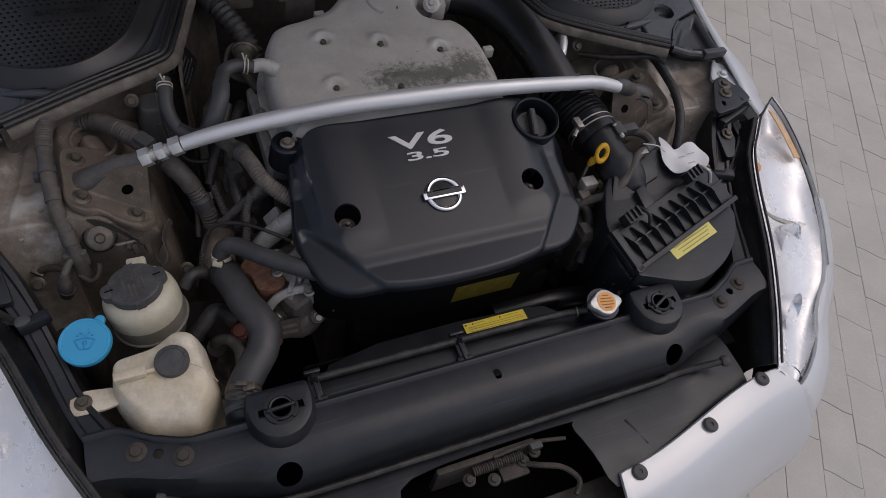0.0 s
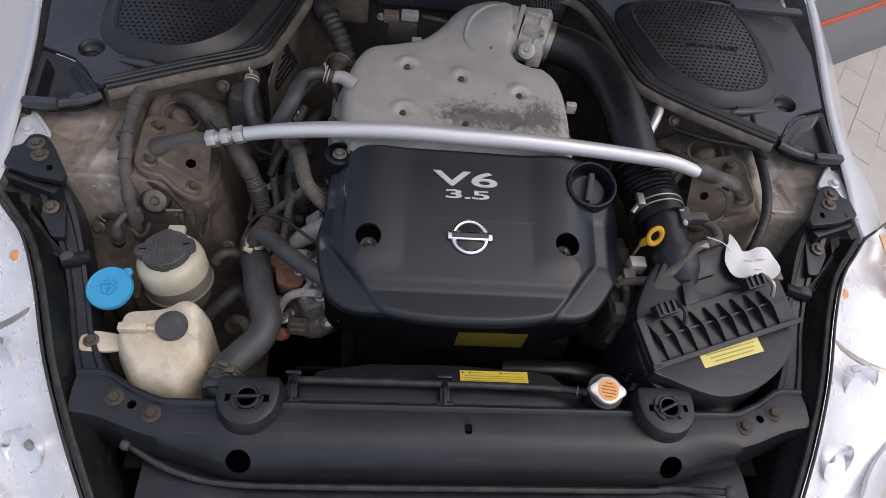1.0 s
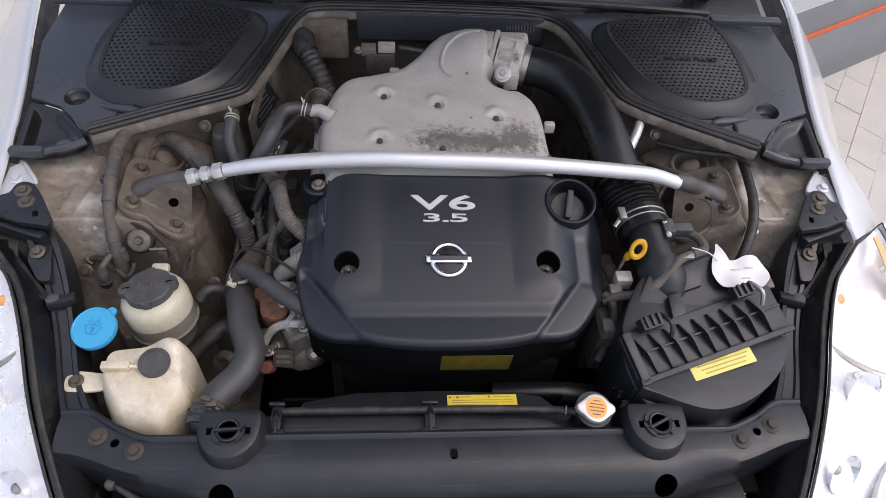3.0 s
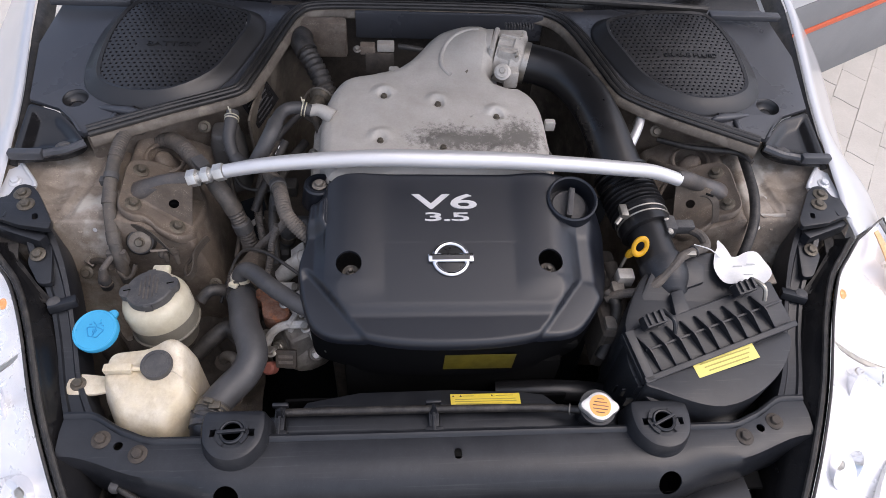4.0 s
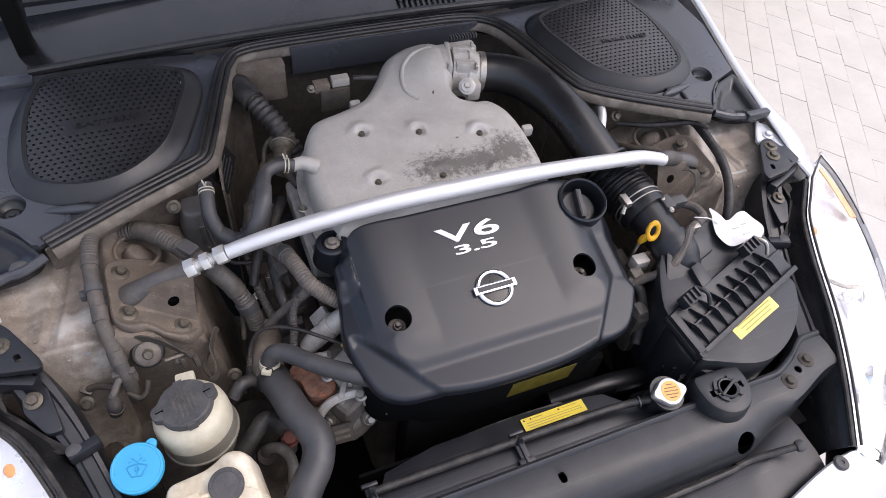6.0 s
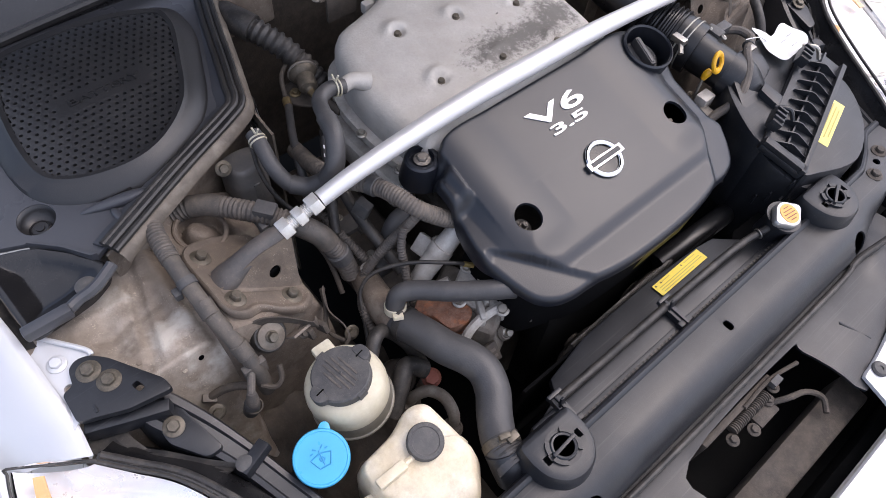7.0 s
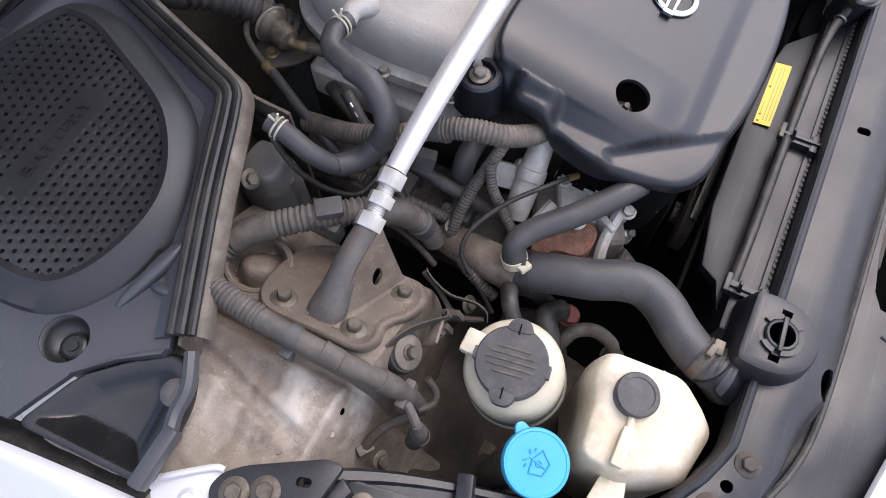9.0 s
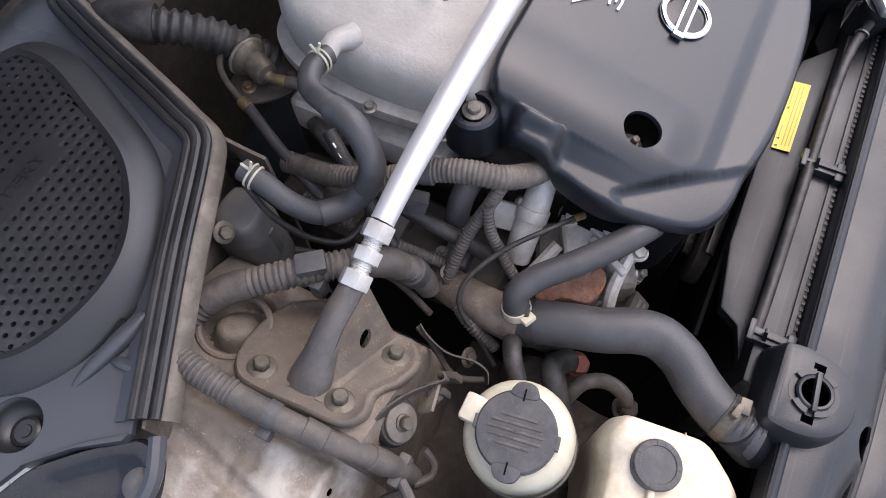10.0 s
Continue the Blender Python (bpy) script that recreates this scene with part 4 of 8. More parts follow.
    part("ridge", loft([(s * 0.660, 0.622, 0.851, 0.002, 0.001), (s * 0.640, 0.617, 0.853, 0.006, 0.005), (s * 0.600, 0.606, 0.856, 0.009, 0.008), (s * 0.574, 0.599, 0.857, 0.006, 0.007), (s * 0.566, 0.597, 0.854, 0.002, 0.002)], 16, 5), M_COWL, c, "moulded ridge")
    part("ridge", loft([(s * 0.622, 0.605, 0.852, 0.002, 0.001), (s * 0.620, 0.592, 0.854, 0.006, 0.005), (s * 0.619, 0.572, 0.853, 0.005, 0.004), (s * 0.619, 0.562, 0.850, 0.002, 0.001)], 16, 5), M_COWL, c, "moulded ridge")
    part("step", prism(ccw([(s * 0.728, 0.616), (s * 0.694, 0.584), (s * 0.668, 0.5485), (s * 0.676, 0.5505), (s * 0.700, 0.586), (s * 0.732, 0.6185)]), 0.835, 0.8545, 0.0012), M_COWL, c, "upturned edge")
    part("end_cap", box((s * 0.735, 0.925, 0.892), (0.17, 0.022, 0.014), 0.004, None), M_COWL, c, "end cap of the seal channel")
    # glossy corner piece beside the wing
    k = thing("corner_cover", (s * 0.73, 0.57, 0.83), "glossy black plastic corner panel beside the wing", "corner cover", "corner covers")
    cp = ccw([(-s * x, y) for x, y in ((-0.792, 0.636), (-0.730, 0.612), (-0.696, 0.579), (-0.664, 0.540), (-0.672, 0.520), (-0.70, 0.505), (-0.735, 0.500), (-0.784, 0.496))])
    rim = ccw(round_poly(cp, 0.012, 6))
    cx, cy = s * 0.735, 0.562

    def dish_z(g, y):
        return 0.8395 + 0.010 * sm(y, 0.52, 0.62) - 0.013 * sm(g, 0.10, 0.62)
    rg = [[(x, y, 0.822) for x, y in rim]]
    for g in (0.0, 0.03, 0.06, 0.10, 0.16, 0.22, 0.30, 0.38, 0.46, 0.54, 0.62, 0.75, 0.88, 0.97):
        rg.append([(lerp(x, cx, g), lerp(y, cy, g), dish_z(g, lerp(y, cy, g)) - (0.002 if g == 0 else 0)) for x, y in rim])
    part("panel", skin(rg), M_GLOSS, k, sharp=60)
    part("screw", lathe([(0.014, -0.004), (0.014, 0.001), (0.010, 0.003), (0.004, 0.003), (0, 0.002)], 20, Matrix.Translation((s * 0.700, 0.522, 0.840))), M_CAP, k, "black push screw")
    part("front_lip", box((s * 0.758, 0.500, 0.842), (0.060, 0.016, 0.018), 0.004, None), M_COWL, k, "raised front lip")
    part("curb", tube([(s * 0.66, 0.528, 0.845), (s * 0.69, 0.512, 0.842), (s * 0.715, 0.510, 0.838), (s * 0.735, 0.503, 0.838)], 0.008, 8), M_COWL, k)
    return c


cowl_side(-1, "BATTERY")
cowl_side(1, "BRAKE FLUID")

wiper = thing("wiper_cowl", (0, 1.03, 0.87), "black plastic wiper panel below the windscreen", "wiper cowl")
rows = [[Vector((lerp(-0.80, 0.80, i / 40), y, z + 0.02 * (1 - (lerp(-1, 1, i / 40)) ** 2) - 0.02)) for y, z in ((0.958, 0.872), (0.965, 0.892), (0.985, 0.898), (1.02, 0.905), (1.10, 0.918), (1.16, 0.928))] for i in range(41)]
part("panel", strip(rows, 0.004), M_GLOSS, wiper)
part("front_seal", tube([(lerp(-0.66, 0.66, i / 12), 0.966, 0.885 + 0.02 * (1 - lerp(-1, 1, i / 12) ** 2) - 0.002) for i in range(13)], 0.009, 10, 0.03), M_WINDOWSEAL, wiper, "rubber seal along the front")
for i in range(11):
    part("vent_slat", box((0.10 + i * 0.0135, 1.018, 0.910), (0.006, 0.045, 0.006), 0.001), M_CAP, wiper)
ws = [[Vector((lerp(-0.74, 0.74, i / 20) * (1 - 0.1 * j / 8), 1.13 + 0.085 * j - 0.05 * lerp(-1, 1, i / 20) ** 2, 0.925 + 0.052 * j)) for j in range(9)] for i in range(21)]
single("windscreen", strip(ws, 0.005), M_GLASSDARK, "dark tinted windscreen above the wiper panel", "windscreen", sharp=60)

# the open bonnet that stands over the cowl
hood = thing("bonnet", (0, 1.0, 0.95), "open bonnet with a dark underside", "bonnet")
rows = [[Vector((lerp(-0.69, 0.69, i / 16) * (1 - 0.06 * j / 10), 1.02 - 0.050 * j, 1.00 + 0.100 * j + 0.02 * math.sin(j * 0.4))) for j in range(11)] for i in range(17)]
part("lining", strip(rows, 0.012, Vector((0, 0.86, 0.51))), M_BLACKOUT, hood, "black underside lining")
for s in (-1, 1):
    part("hinge_arm", box((s * 0.66, 1.035, 0.950), (0.03, 0.05, 0.13), 0.004), M_BLACKOUT, hood, "black hinge arm")
part("skin", strip([[p + Vector((0, 0.0155, 0.009)) for p in r] for r in rows], 0.004, Vector((0, 0.86, 0.51))), M_PAINT, hood, "painted outer skin")


# ---- engine ----
TILT_UP = Vector((0, -0.255, 1)).normalized()


def cover_plane(y):
    return 0.832 + 0.255 * (y - 0.258)


def on_cover(x, y, up=0.0):
    """The pose on the cover's top at x, y."""
    p = Vector((x, y, cover_top(x, y))) + TILT_UP * up
    m = Matrix.Identity(4)
    ax, ay = Vector((1, 0, 0)), TILT_UP.cross(Vector((1, 0, 0)))
    for i in range(3):
        m[i][0], m[i][1], m[i][2], m[i][3] = ax[i], ay[i], TILT_UP[i], p[i]
    return m


COVER = [(0.006, 0.111), (-0.060, 0.113), (-0.108, 0.119), (-0.145, 0.127), (-0.178, 0.130), (-0.206, 0.139), (-0.228, 0.158), (-0.241, 0.189), (-0.250, 0.225), (-0.255, 0.258), (-0.252, 0.285), (-0.247, 0.306), (-0.243, 0.330), (-0.240, 0.352), (-0.237, 0.376), (-0.222, 0.398), (-0.202, 0.414),
         (-0.180, 0.423), (-0.100, 0.426), (0.100, 0.426), (0.190, 0.427), (0.250, 0.420), (0.295, 0.385), (0.306, 0.330), (0.303, 0.278), (0.288, 0.228), (0.262, 0.188), (0.240, 0.158), (0.218, 0.139), (0.190, 0.130), (0.157, 0.127), (0.120, 0.119), (0.070, 0.113)]
CREASE, CREASE_END = Vector((0.238, 0.248)), Vector((0.147, 0.133))
CREASE_D = (CREASE_END - CREASE).normalized()


def cover_top(x, y):
    """Height of the cover: flat middle, two rounded rails, front shelf, side ledges, arch over the loom, corner facets."""
    k = abs(x - 0.006)
    r = 0.052
    qx, qy = max(k - (0.214 - r), 0.0), max(0.180 + r - y, 0.0)
    h = math.hypot(qx, qy)
    d, front = h - r, qy / max(h, 1e-6)
    rail = math.sin(math.pi * min(max((k - 0.112) / 0.105, 0.0), 1.0)) * sm(y, 0.186, 0.225)
    z = cover_plane(y) + 0.0042 * rail
    # rounded shoulder down to the ledge or the shelf
    fall = lerp((0.022 if x > 0 else 0.014) * (1 - (0.65 if x > 0 else 0.0) * sm(y, 0.31, 0.35)), 0.0080, front)
    a, b = lerp(-0.040, -0.004, front), 0.018
    q = min(max((d - a) / (b - a), 0.0), 1.0)
    z -= fall * lerp(q * q, q * q * (3 - 2 * q), front)
    if d > 0:
        z -= lerp(0.16, -0.145, front) * d
        if x > 0:
            z -= (1 - front) * 0.050 * sm(k, 0.250, 0.305)
        else:
            z -= 0.16 * max(0.0, min(y, 0.385) - 0.250) * sm(d, -0.012, 0.020)
            z += 0.024 * math.exp(-((y - 0.353) / 0.029) ** 6) * sm(k, 0.200, 0.226)
    e2 = Vector((k, y)) - CREASE
    e, u = e2.dot(CREASE_D), e2.x * -CREASE_D.y + e2.y * CREASE_D.x
    if u > 0:
        f = min(max(e / 0.146, 0.0), 1.0)
        z = min(z, lerp(0.806, 0.795, f) - 0.0030 * sm(u, 0, 0.005) - 0.13 * u - 1.2 * u * u + 0.6 * max(0.0, -e))
    return z


def engine_cover():
    e = thing("engine_cover", (0.0, 0.28, 0.70), "satin black plastic engine cover with silver lettering", "engine cover")
    c = ccw(smooth_poly(COVER, 12))
    rings, under = [], []
    for g in [0.0, 0.004, 0.010, 0.017, 0.026, 0.036, 0.048] + [0.058 + 0.0125 * i for i in range(75)] + [0.9996]:
        r = []
        for x, y in c:
            tx, ty = min(max(x, -0.12), 0.13), 0.29
            dd = g * math.hypot(x - tx, y - ty)
            px, py = lerp(x, tx, g), lerp(y, ty, g)
            side = sm(px, -0.170, -0.200) * sm(py, 0.225, 0.250) * (1 - 0.8 * sm(py, 0.308, 0.328) * sm(py, 0.398, 0.376))
            lo = sm(abs(px - 0.006), 0.135, 0.175) * sm(py, 0.22, 0.17)
            q = min(dd / lerp(lerp(0.009, 0.007, lo), 0.007, side), 1.0)
            r.append((px, py, cover_top(px, py) - lerp(lerp(0.014, 0.012, lo), 0.030, side) * (1 - math.sqrt(max(0.0, 1 - (1 - q) ** 2)))))
        rings.append(r)
        under.append([(px, py, z - 0.006) for px, py, z in r])
    rings = under[::-1] + rings
    body = skin(rings)
    for _ in range(2):
        bmesh.ops.smooth_vert(body, verts=[v for v in body.verts if not (0.20 < v.co.y < 0.40 and abs(v.co.x) < 0.140)], factor=0.5, use_axis_x=True, use_axis_y=True, use_axis_z=True)
    tools = []
    for x, y in ((-0.166, 0.251), (0.180, 0.253)):
        tools.append(lathe([(0.0195, -0.06), (0.0215, 0.0), (0.023, 0.002), (0.0265, 0.008), (0.03, 0.03)], 28, on_cover(x, y, -0.001)))
    tools.append(lathe([(0.041, -0.045), (0.041, 0.04)], 36, on_cover(0.231, 0.371, 0.0)))
    part("shell", cut(body, *tools), M_COVER, e, sharp=50)
    for x, y in ((-0.166, 0.251), (0.180, 0.253)):
        part("bolt", join(hexbolt(on_cover(x + 0.002, y - 0.003, -0.040).translation, TILT_UP, 0.0085, 0.009, 1.75), lathe([(0.004, 0), (0.004, 0.018), (0.0, 0.02)], 12, on_cover(x + 0.002, y - 0.003, -0.04))), M_DULL, e, "steel stud and nut")
    # ring round the oil filler
    part("filler_ring", lathe([(0.0405, -0.04), (0.0405, 0.012), (0.043, 0.0145), (0.046, 0.012), (0.0475, -0.03)], 40, on_cover(0.231, 0.371, 0.003)), M_COVER, e, "raised ring round the oil filler")
    # rear corner boss with its bolt
    part("boss", lathe([(0.035, -0.045), (0.032, -0.028), (0.029, -0.012), (0.0275, -0.003), (0.0245, 0.0), (0.019, 0.0), (0.018, -0.008), (0.0, -0.008)], 28, Matrix.Translation((-0.224, 0.424, 0.846))), M_COVER, e, "bolt boss at the corner")
    part("bolt", hexbolt((-0.224, 0.424, 0.841), r=0.0085, h=0.009), M_DULL, e, "steel hexagon bolt")
    part("inscription", letters("V6", 0.116, 0.030, 0.0010, on_cover(0.0, 0.366, 0.0012), 0.014), M_SILVER, e, "raised silver letters")
    part("inscription", letters("3.5", 0.078, 0.0165, 0.0010, on_cover(0.004, 0.3365, 0.0012), 0.014, 0.92), M_SILVER, e, "raised silver figures")
    # round emblem: a ring with a crossbar
    m = on_cover(0.007, 0.2585, 0.0)
    b = thing_part("emblem", e, "chrome ring emblem with a crossbar")
    ring = torus((0, 0, 0.003), (0, 0, 1), 0.0288, 0.0042, 48, 12)
    for v in ring.verts:
        v.co.z = 0.003 + (v.co.z - 0.003) * 0.7
    part("ring", move(ring, m), M_CHROME, b)
    part("dish", lathe([(0.0, 0.0), (0.027, 0.0), (0.027, 0.0012), (0.0, 0.0035)], 40, m), M_GLOSS, b, "dark grey centre")
    part("crossbar", box((0, 0, 0.0055), (0.077, 0.0150, 0.006), 0.0018, m, 3), M_CHROME, b, "chrome crossbar")
    part("crossbar_inlay", box((0, 0, 0.0088), (0.064, 0.0085, 0.0008), 0.0002, m), M_CAP, b, "plain dark inlay")
    # black front wall with its label
    wall = catmull([(-0.236, 0.30), (-0.239, 0.25), (-0.238, 0.215), (-0.236, 0.190), (-0.222, 0.168), (-0.185, 0.153), (-0.130, 0.135), (-0.060, 0.127), (0.006, 0.125), (0.072, 0.127), (0.142, 0.135), (0.197, 0.153), (0.240, 0.170), (0.268, 0.200), (0.278, 0.235), (0.286, 0.30), (0.284, 0.37)], 5)
    fr = [[Vector((x, y + 0.10 * (0.72 - z), z)) for z in (0.790 - 0.020 * sm(abs(x - 0.006), 0.13, 0.18), 0.715, 0.69, 0.655)] for x, y in wall]
    part("skirt", strip(fr, 0.003, Vector((0, 1, 0))), M_SKIRT, e, "black front wall", sharp=60)
    part("label", box((0, 0, 0), (0.122, 0.058, 0.001), 0.0, facing((0.056, 0.1255, 0.714), (0, -1, -0.10))), M_DIMYELLOW, e, "dark yellow label on the front wall")
    return e


def thing_part(name, parent, label=""):
    """A part that has pieces of its own: an empty under its thing."""
    ob = new(name)
    ob.empty_display_size = 0.01
    ob.parent = parent
    return tagged(ob, label)


engine_cover()

oil = thing("oil_filler_cap", (0.231, 0.371, 0.82), "black plastic oil filler cap with a grip bar", "oil cap")
part("cap", lathe([(0.030, -0.03), (0.033, -0.028), (0.033, -0.016), (0.030, -0.013), (0.0, -0.012)], 32, on_cover(0.231, 0.371, 0.0)), M_CAP, oil)
part("grip", box((0, 0, -0.004), (0.011, 0.058, 0.018), 0.003, on_cover(0.231, 0.371, 0.0) @ pose(0, 0, 0, 0, 0, -12)), M_CAP, oil, "grip bar")
part("mark", box((0, 0, 0.0055), (0.006, 0.050, 0.001), 0.0, on_cover(0.231, 0.371, 0.0) @ pose(0, 0, 0, 0, 0, -12)), M_HOSE, oil, "worn edge of the grip")

# cast plenum; the stain is an oily patch of its own shape
M_PLENUM = M_ALU.copy()
M_PLENUM.name = "stained_cast_aluminium"
_nt = M_PLENUM.node_tree
_n, _l = _nt.nodes, _nt.links
_b = _n["Principled BSDF"]
_old = _b.inputs["Base Color"].links[0].from_socket
_geo = _n.new("ShaderNodeNewGeometry")
_sep = _n.new("ShaderNodeSeparateXYZ")
_l.new(_geo.outputs["Position"], _sep.inputs[0])


def _math(op, a, b=None):
    q = _n.new("ShaderNodeMath")
    q.operation = op
    for i, v in enumerate((a, b)):
        if v is None:
            continue
        if isinstance(v, (int, float)):
            q.inputs[i].default_value = v
        else:
            _l.new(v, q.inputs[i])
    return q.outputs[0]


def _spot(cx, cy, rx, ry):
    u = _math("DIVIDE", _math("SUBTRACT", _sep.outputs[0], cx), rx)
    v = _math("DIVIDE", _math("SUBTRACT", _sep.outputs[1], cy), ry)
    return _math("SUBTRACT", 1.0, _math("SQRT", _math("ADD", _math("MULTIPLY", u, u), _math("MULTIPLY", v, v))))


_noise = _n.new("ShaderNodeTexNoise")
_noise.inputs["Scale"].default_value, _noise.inputs["Detail"].default_value, _noise.inputs["Roughness"].default_value = 75, 10, 0.8
_l.new(_geo.outputs["Position"], _noise.inputs["Vector"])
_blob = _math("MAXIMUM", _math("MAXIMUM", _spot(0.155, 0.525, 0.056, 0.052), _spot(0.020, 0.512, 0.085, 0.042)), _spot(0.09, 0.508, 0.10, 0.036))
_sum = _math("ADD", _blob, _math("MULTIPLY", _math("SUBTRACT", _noise.outputs["Fac"], 0.5), 3.6))
_mr = _n.new("ShaderNodeMapRange")
_mr.inputs[1].default_value, _mr.inputs[2].default_value, _mr.inputs[4].default_value = 0.0, 0.62, 0.84
_l.new(_sum, _mr.inputs[0])
_mx = _n.new("ShaderNodeMix")
_mx.data_type = "RGBA"
_l.new(_mr.outputs[0], _mx.inputs[0])
_l.new(_old, _mx.inputs[6])
_mx.inputs[7].default_value = (0.095, 0.088, 0.078, 1)
_l.new(_mx.outputs[2], _b.inputs["Base Color"])

PLENUM = [(0.0, 0.418), (-0.185, 0.420), (-0.220, 0.450), (-0.229, 0.500), (-0.230, 0.570), (-0.221, 0.632), (-0.188, 0.695), (-0.120, 0.715), (-0.073, 0.734), (-0.035, 0.778), (-0.006, 0.820), (0.028, 0.846), (0.080, 0.856), (0.118, 0.850), (0.130, 0.815), (0.128, 0.750), (0.112, 0.712), (0.120, 0.688), (0.145, 0.676), (0.175, 0.672), (0.202, 0.643), (0.215, 0.590), (0.216, 0.500), (0.205, 0.440), (0.185, 0.420)]


DIMPLES = [(-0.106, 0.632), (0.000, 0.608), (0.114, 0.577), (-0.113, 0.512), (0.005, 0.494), (0.112, 0.472)]


def plenum_z(x, y):
    z = 0.868 + 0.085 * (y - 0.42) - 0.10 * max(0, y - 0.60) ** 1.3 - 0.012 * (abs(x) / 0.22) ** 3
    z += 0.040 * math.exp(-((x - 0.095) / 0.080) ** 2 - ((y - 0.785) / 0.065) ** 2)
    for a, b in DIMPLES:
        d = math.hypot(x - a, y - b)
        if d < 0.05:
            z += 0.0075 * math.exp(-((d - 0.017) / 0.011) ** 2) * (0.10 + 0.90 * max(0, (y - b)) / max(d, 1e-4)) - 0.0055 * (1 - sm(d, 0.005, 0.0150))
    return z + 0.0012 * noise.noise(Vector((x * 40, y * 40, 2)))


def plenum():
    e = thing("intake_plenum", (0.0, 0.58, 0.78), "cast aluminium intake plenum, dull grey with a dark stain", "intake plenum")
    out = ccw(smooth_poly(PLENUM, 13))
    rings = []
    for d, dz in ((0.012, -0.09), (0.004, -0.085), (0.0, -0.04), (0.001, -0.024), (0.006, -0.010), (0.014, -0.003), (0.026, 0.0)):
        rings.append([(x, y, (plenum_z(x, y) if d > 0.0 or dz > -0.05 else 0.86) + dz) for x, y in shrink(out, d)])
    last = [(x, y) for x, y, z in rings[-1]]
    for g in [i / 46 for i in range(1, 46)]:
        r = []
        for x, y in last:
            q, w = lerp(x, min(max(x, -0.1), 0.1) * 0.7, g), lerp(y, 0.57, g)
            r.append((q, w, plenum_z(q, w)))
        rings.append(r)
    body = skin(rings)
    part("casting", body, M_PLENUM, e, sharp=60)
    for x, y in DIMPLES:
        part("bolt", hexbolt((x, y, plenum_z(x, y) - 0.001), (0, 0, 1), 0.0058, 0.007, 1.25), M_DIRTBOLT, e, "dull bolt in its pocket")
    # neck that swings up to the throttle
    neck = loft([(0.050, 0.792, 0.862, 0.052, 0.044), (0.085, 0.790, 0.872, 0.052, 0.047), (0.125, 0.782, 0.876, 0.050, 0.050)], 36, 8, 2.2)
    part("neck", neck, M_ALU, e, "curved cast neck", sharp=60)
    part("web", tube([(x, y, plenum_z(x, y) - 0.001) for x, y in ((0.030, 0.690), (0.014, 0.715), (0.014, 0.745), (0.028, 0.778), (0.057, 0.798), (0.095, 0.800))], 0.005, 10), M_ALU, e, "curved casting ridge")
    part("stop_screw", hexbolt((0.066, 0.700, 0.882), (0.2, -0.3, 1), 0.008, 0.010, 1.4), M_DIRTBOLT, e)
    part("flange", box((0, 0, 0), (0.086, 0.086, 0.012), 0.008, along((0.125, 0.780, 0.876), (1, -0.28, -0.05))), M_ALU, e, "square throttle flange")
    # lugs along the near side and the hose nipple
    part("nipple", tube([(-0.205, 0.580, 0.868), (-0.230, 0.590, 0.877), (-0.250, 0.588, 0.876)], [0.016, 0.0125, 0.011], 14), M_ALU, e, "hose nipple")
    for x, y, z, a in ((-0.085, 0.742, 0.855, 0), (0.226, 0.585, 0.85, 0)):
        part("lug", bevel(box((x, y, z), (0.022, 0.016, 0.022)), 0.005), M_ALU, e, "cast lug")
    part("base_flange", prism(shrink(out, -0.014), 0.788, 0.804, 0.003), M_RAWALU, e, "flange of the lower casting")
    for x, y in ((-0.246, 0.548), (-0.244, 0.452), (0.225, 0.545)):
        part("flange_bolt", hexbolt((x, y, 0.804), r=0.006), M_STEEL, e)
    return e


plenum()

# throttle body
thr = thing("throttle_body", (0.17, 0.77, 0.82), "bare aluminium throttle body with clamp", "throttle body")
TM = along((0.133, 0.778, 0.876), (1, -0.28, -0.08))
part("bore", lathe([(0.043, 0.0), (0.043, 0.030), (0.046, 0.034), (0.040, 0.060), (0.037, 0.075), (0.0, 0.075)], 36, TM), M_RAWALU, thr)
part("body", box((0, 0, 0.028), (0.074, 0.080, 0.048), 0.006, TM), M_RAWALU, thr, "ribbed body")
for i in range(3):
    part("fin", box((-0.02 + i * 0.02, 0.0, 0.0225), (0.004, 0.088, 0.042), 0.001, TM), M_RAWALU, thr)
part("shaft_boss", lathe([(0.017, 0), (0.017, 0.010), (0.012, 0.012), (0.012, 0.016), (0.0, 0.016)], 24, along((0.140, 0.705, 0.886), (-0.25, -0.7, 0.75))), M_RAWALU, thr, "round shaft boss")
part("shaft_nut", hexbolt((0.137, 0.698, 0.896), (-0.25, -0.7, 0.75), 0.007, 0.007), M_STEEL, thr)
part("lever_block", box((0.160, 0.718, 0.866), (0.030, 0.028, 0.040), 0.005), M_RAWALU, thr, "side block")
part("motor_block", box((0.172, 0.818, 0.880), (0.066, 0.034, 0.050), 0.008, None), M_RAWALU, thr, "rear housing")
for i in range(10):
    part("comb", box((0.160 + i * 0.0065, 0.846, 0.905), (0.0028, 0.014, 0.008), 0.0), M_CAP, thr)
for a in range(4):
    q = TM @ Vector((0.036 * (1 if a % 2 else -1), 0.040 * (1 if a > 1 else -1), 0.042))
    part("bolt", hexbolt(q, (1, -0.28, -0.08), 0.005, 0.006), M_STEEL, thr)
part("hose_clamp", lathe([(0.0415, 0.058), (0.0435, 0.058), (0.0435, 0.070), (0.0415, 0.070)], 40, TM), M_STEEL, thr, "steel band clamp")

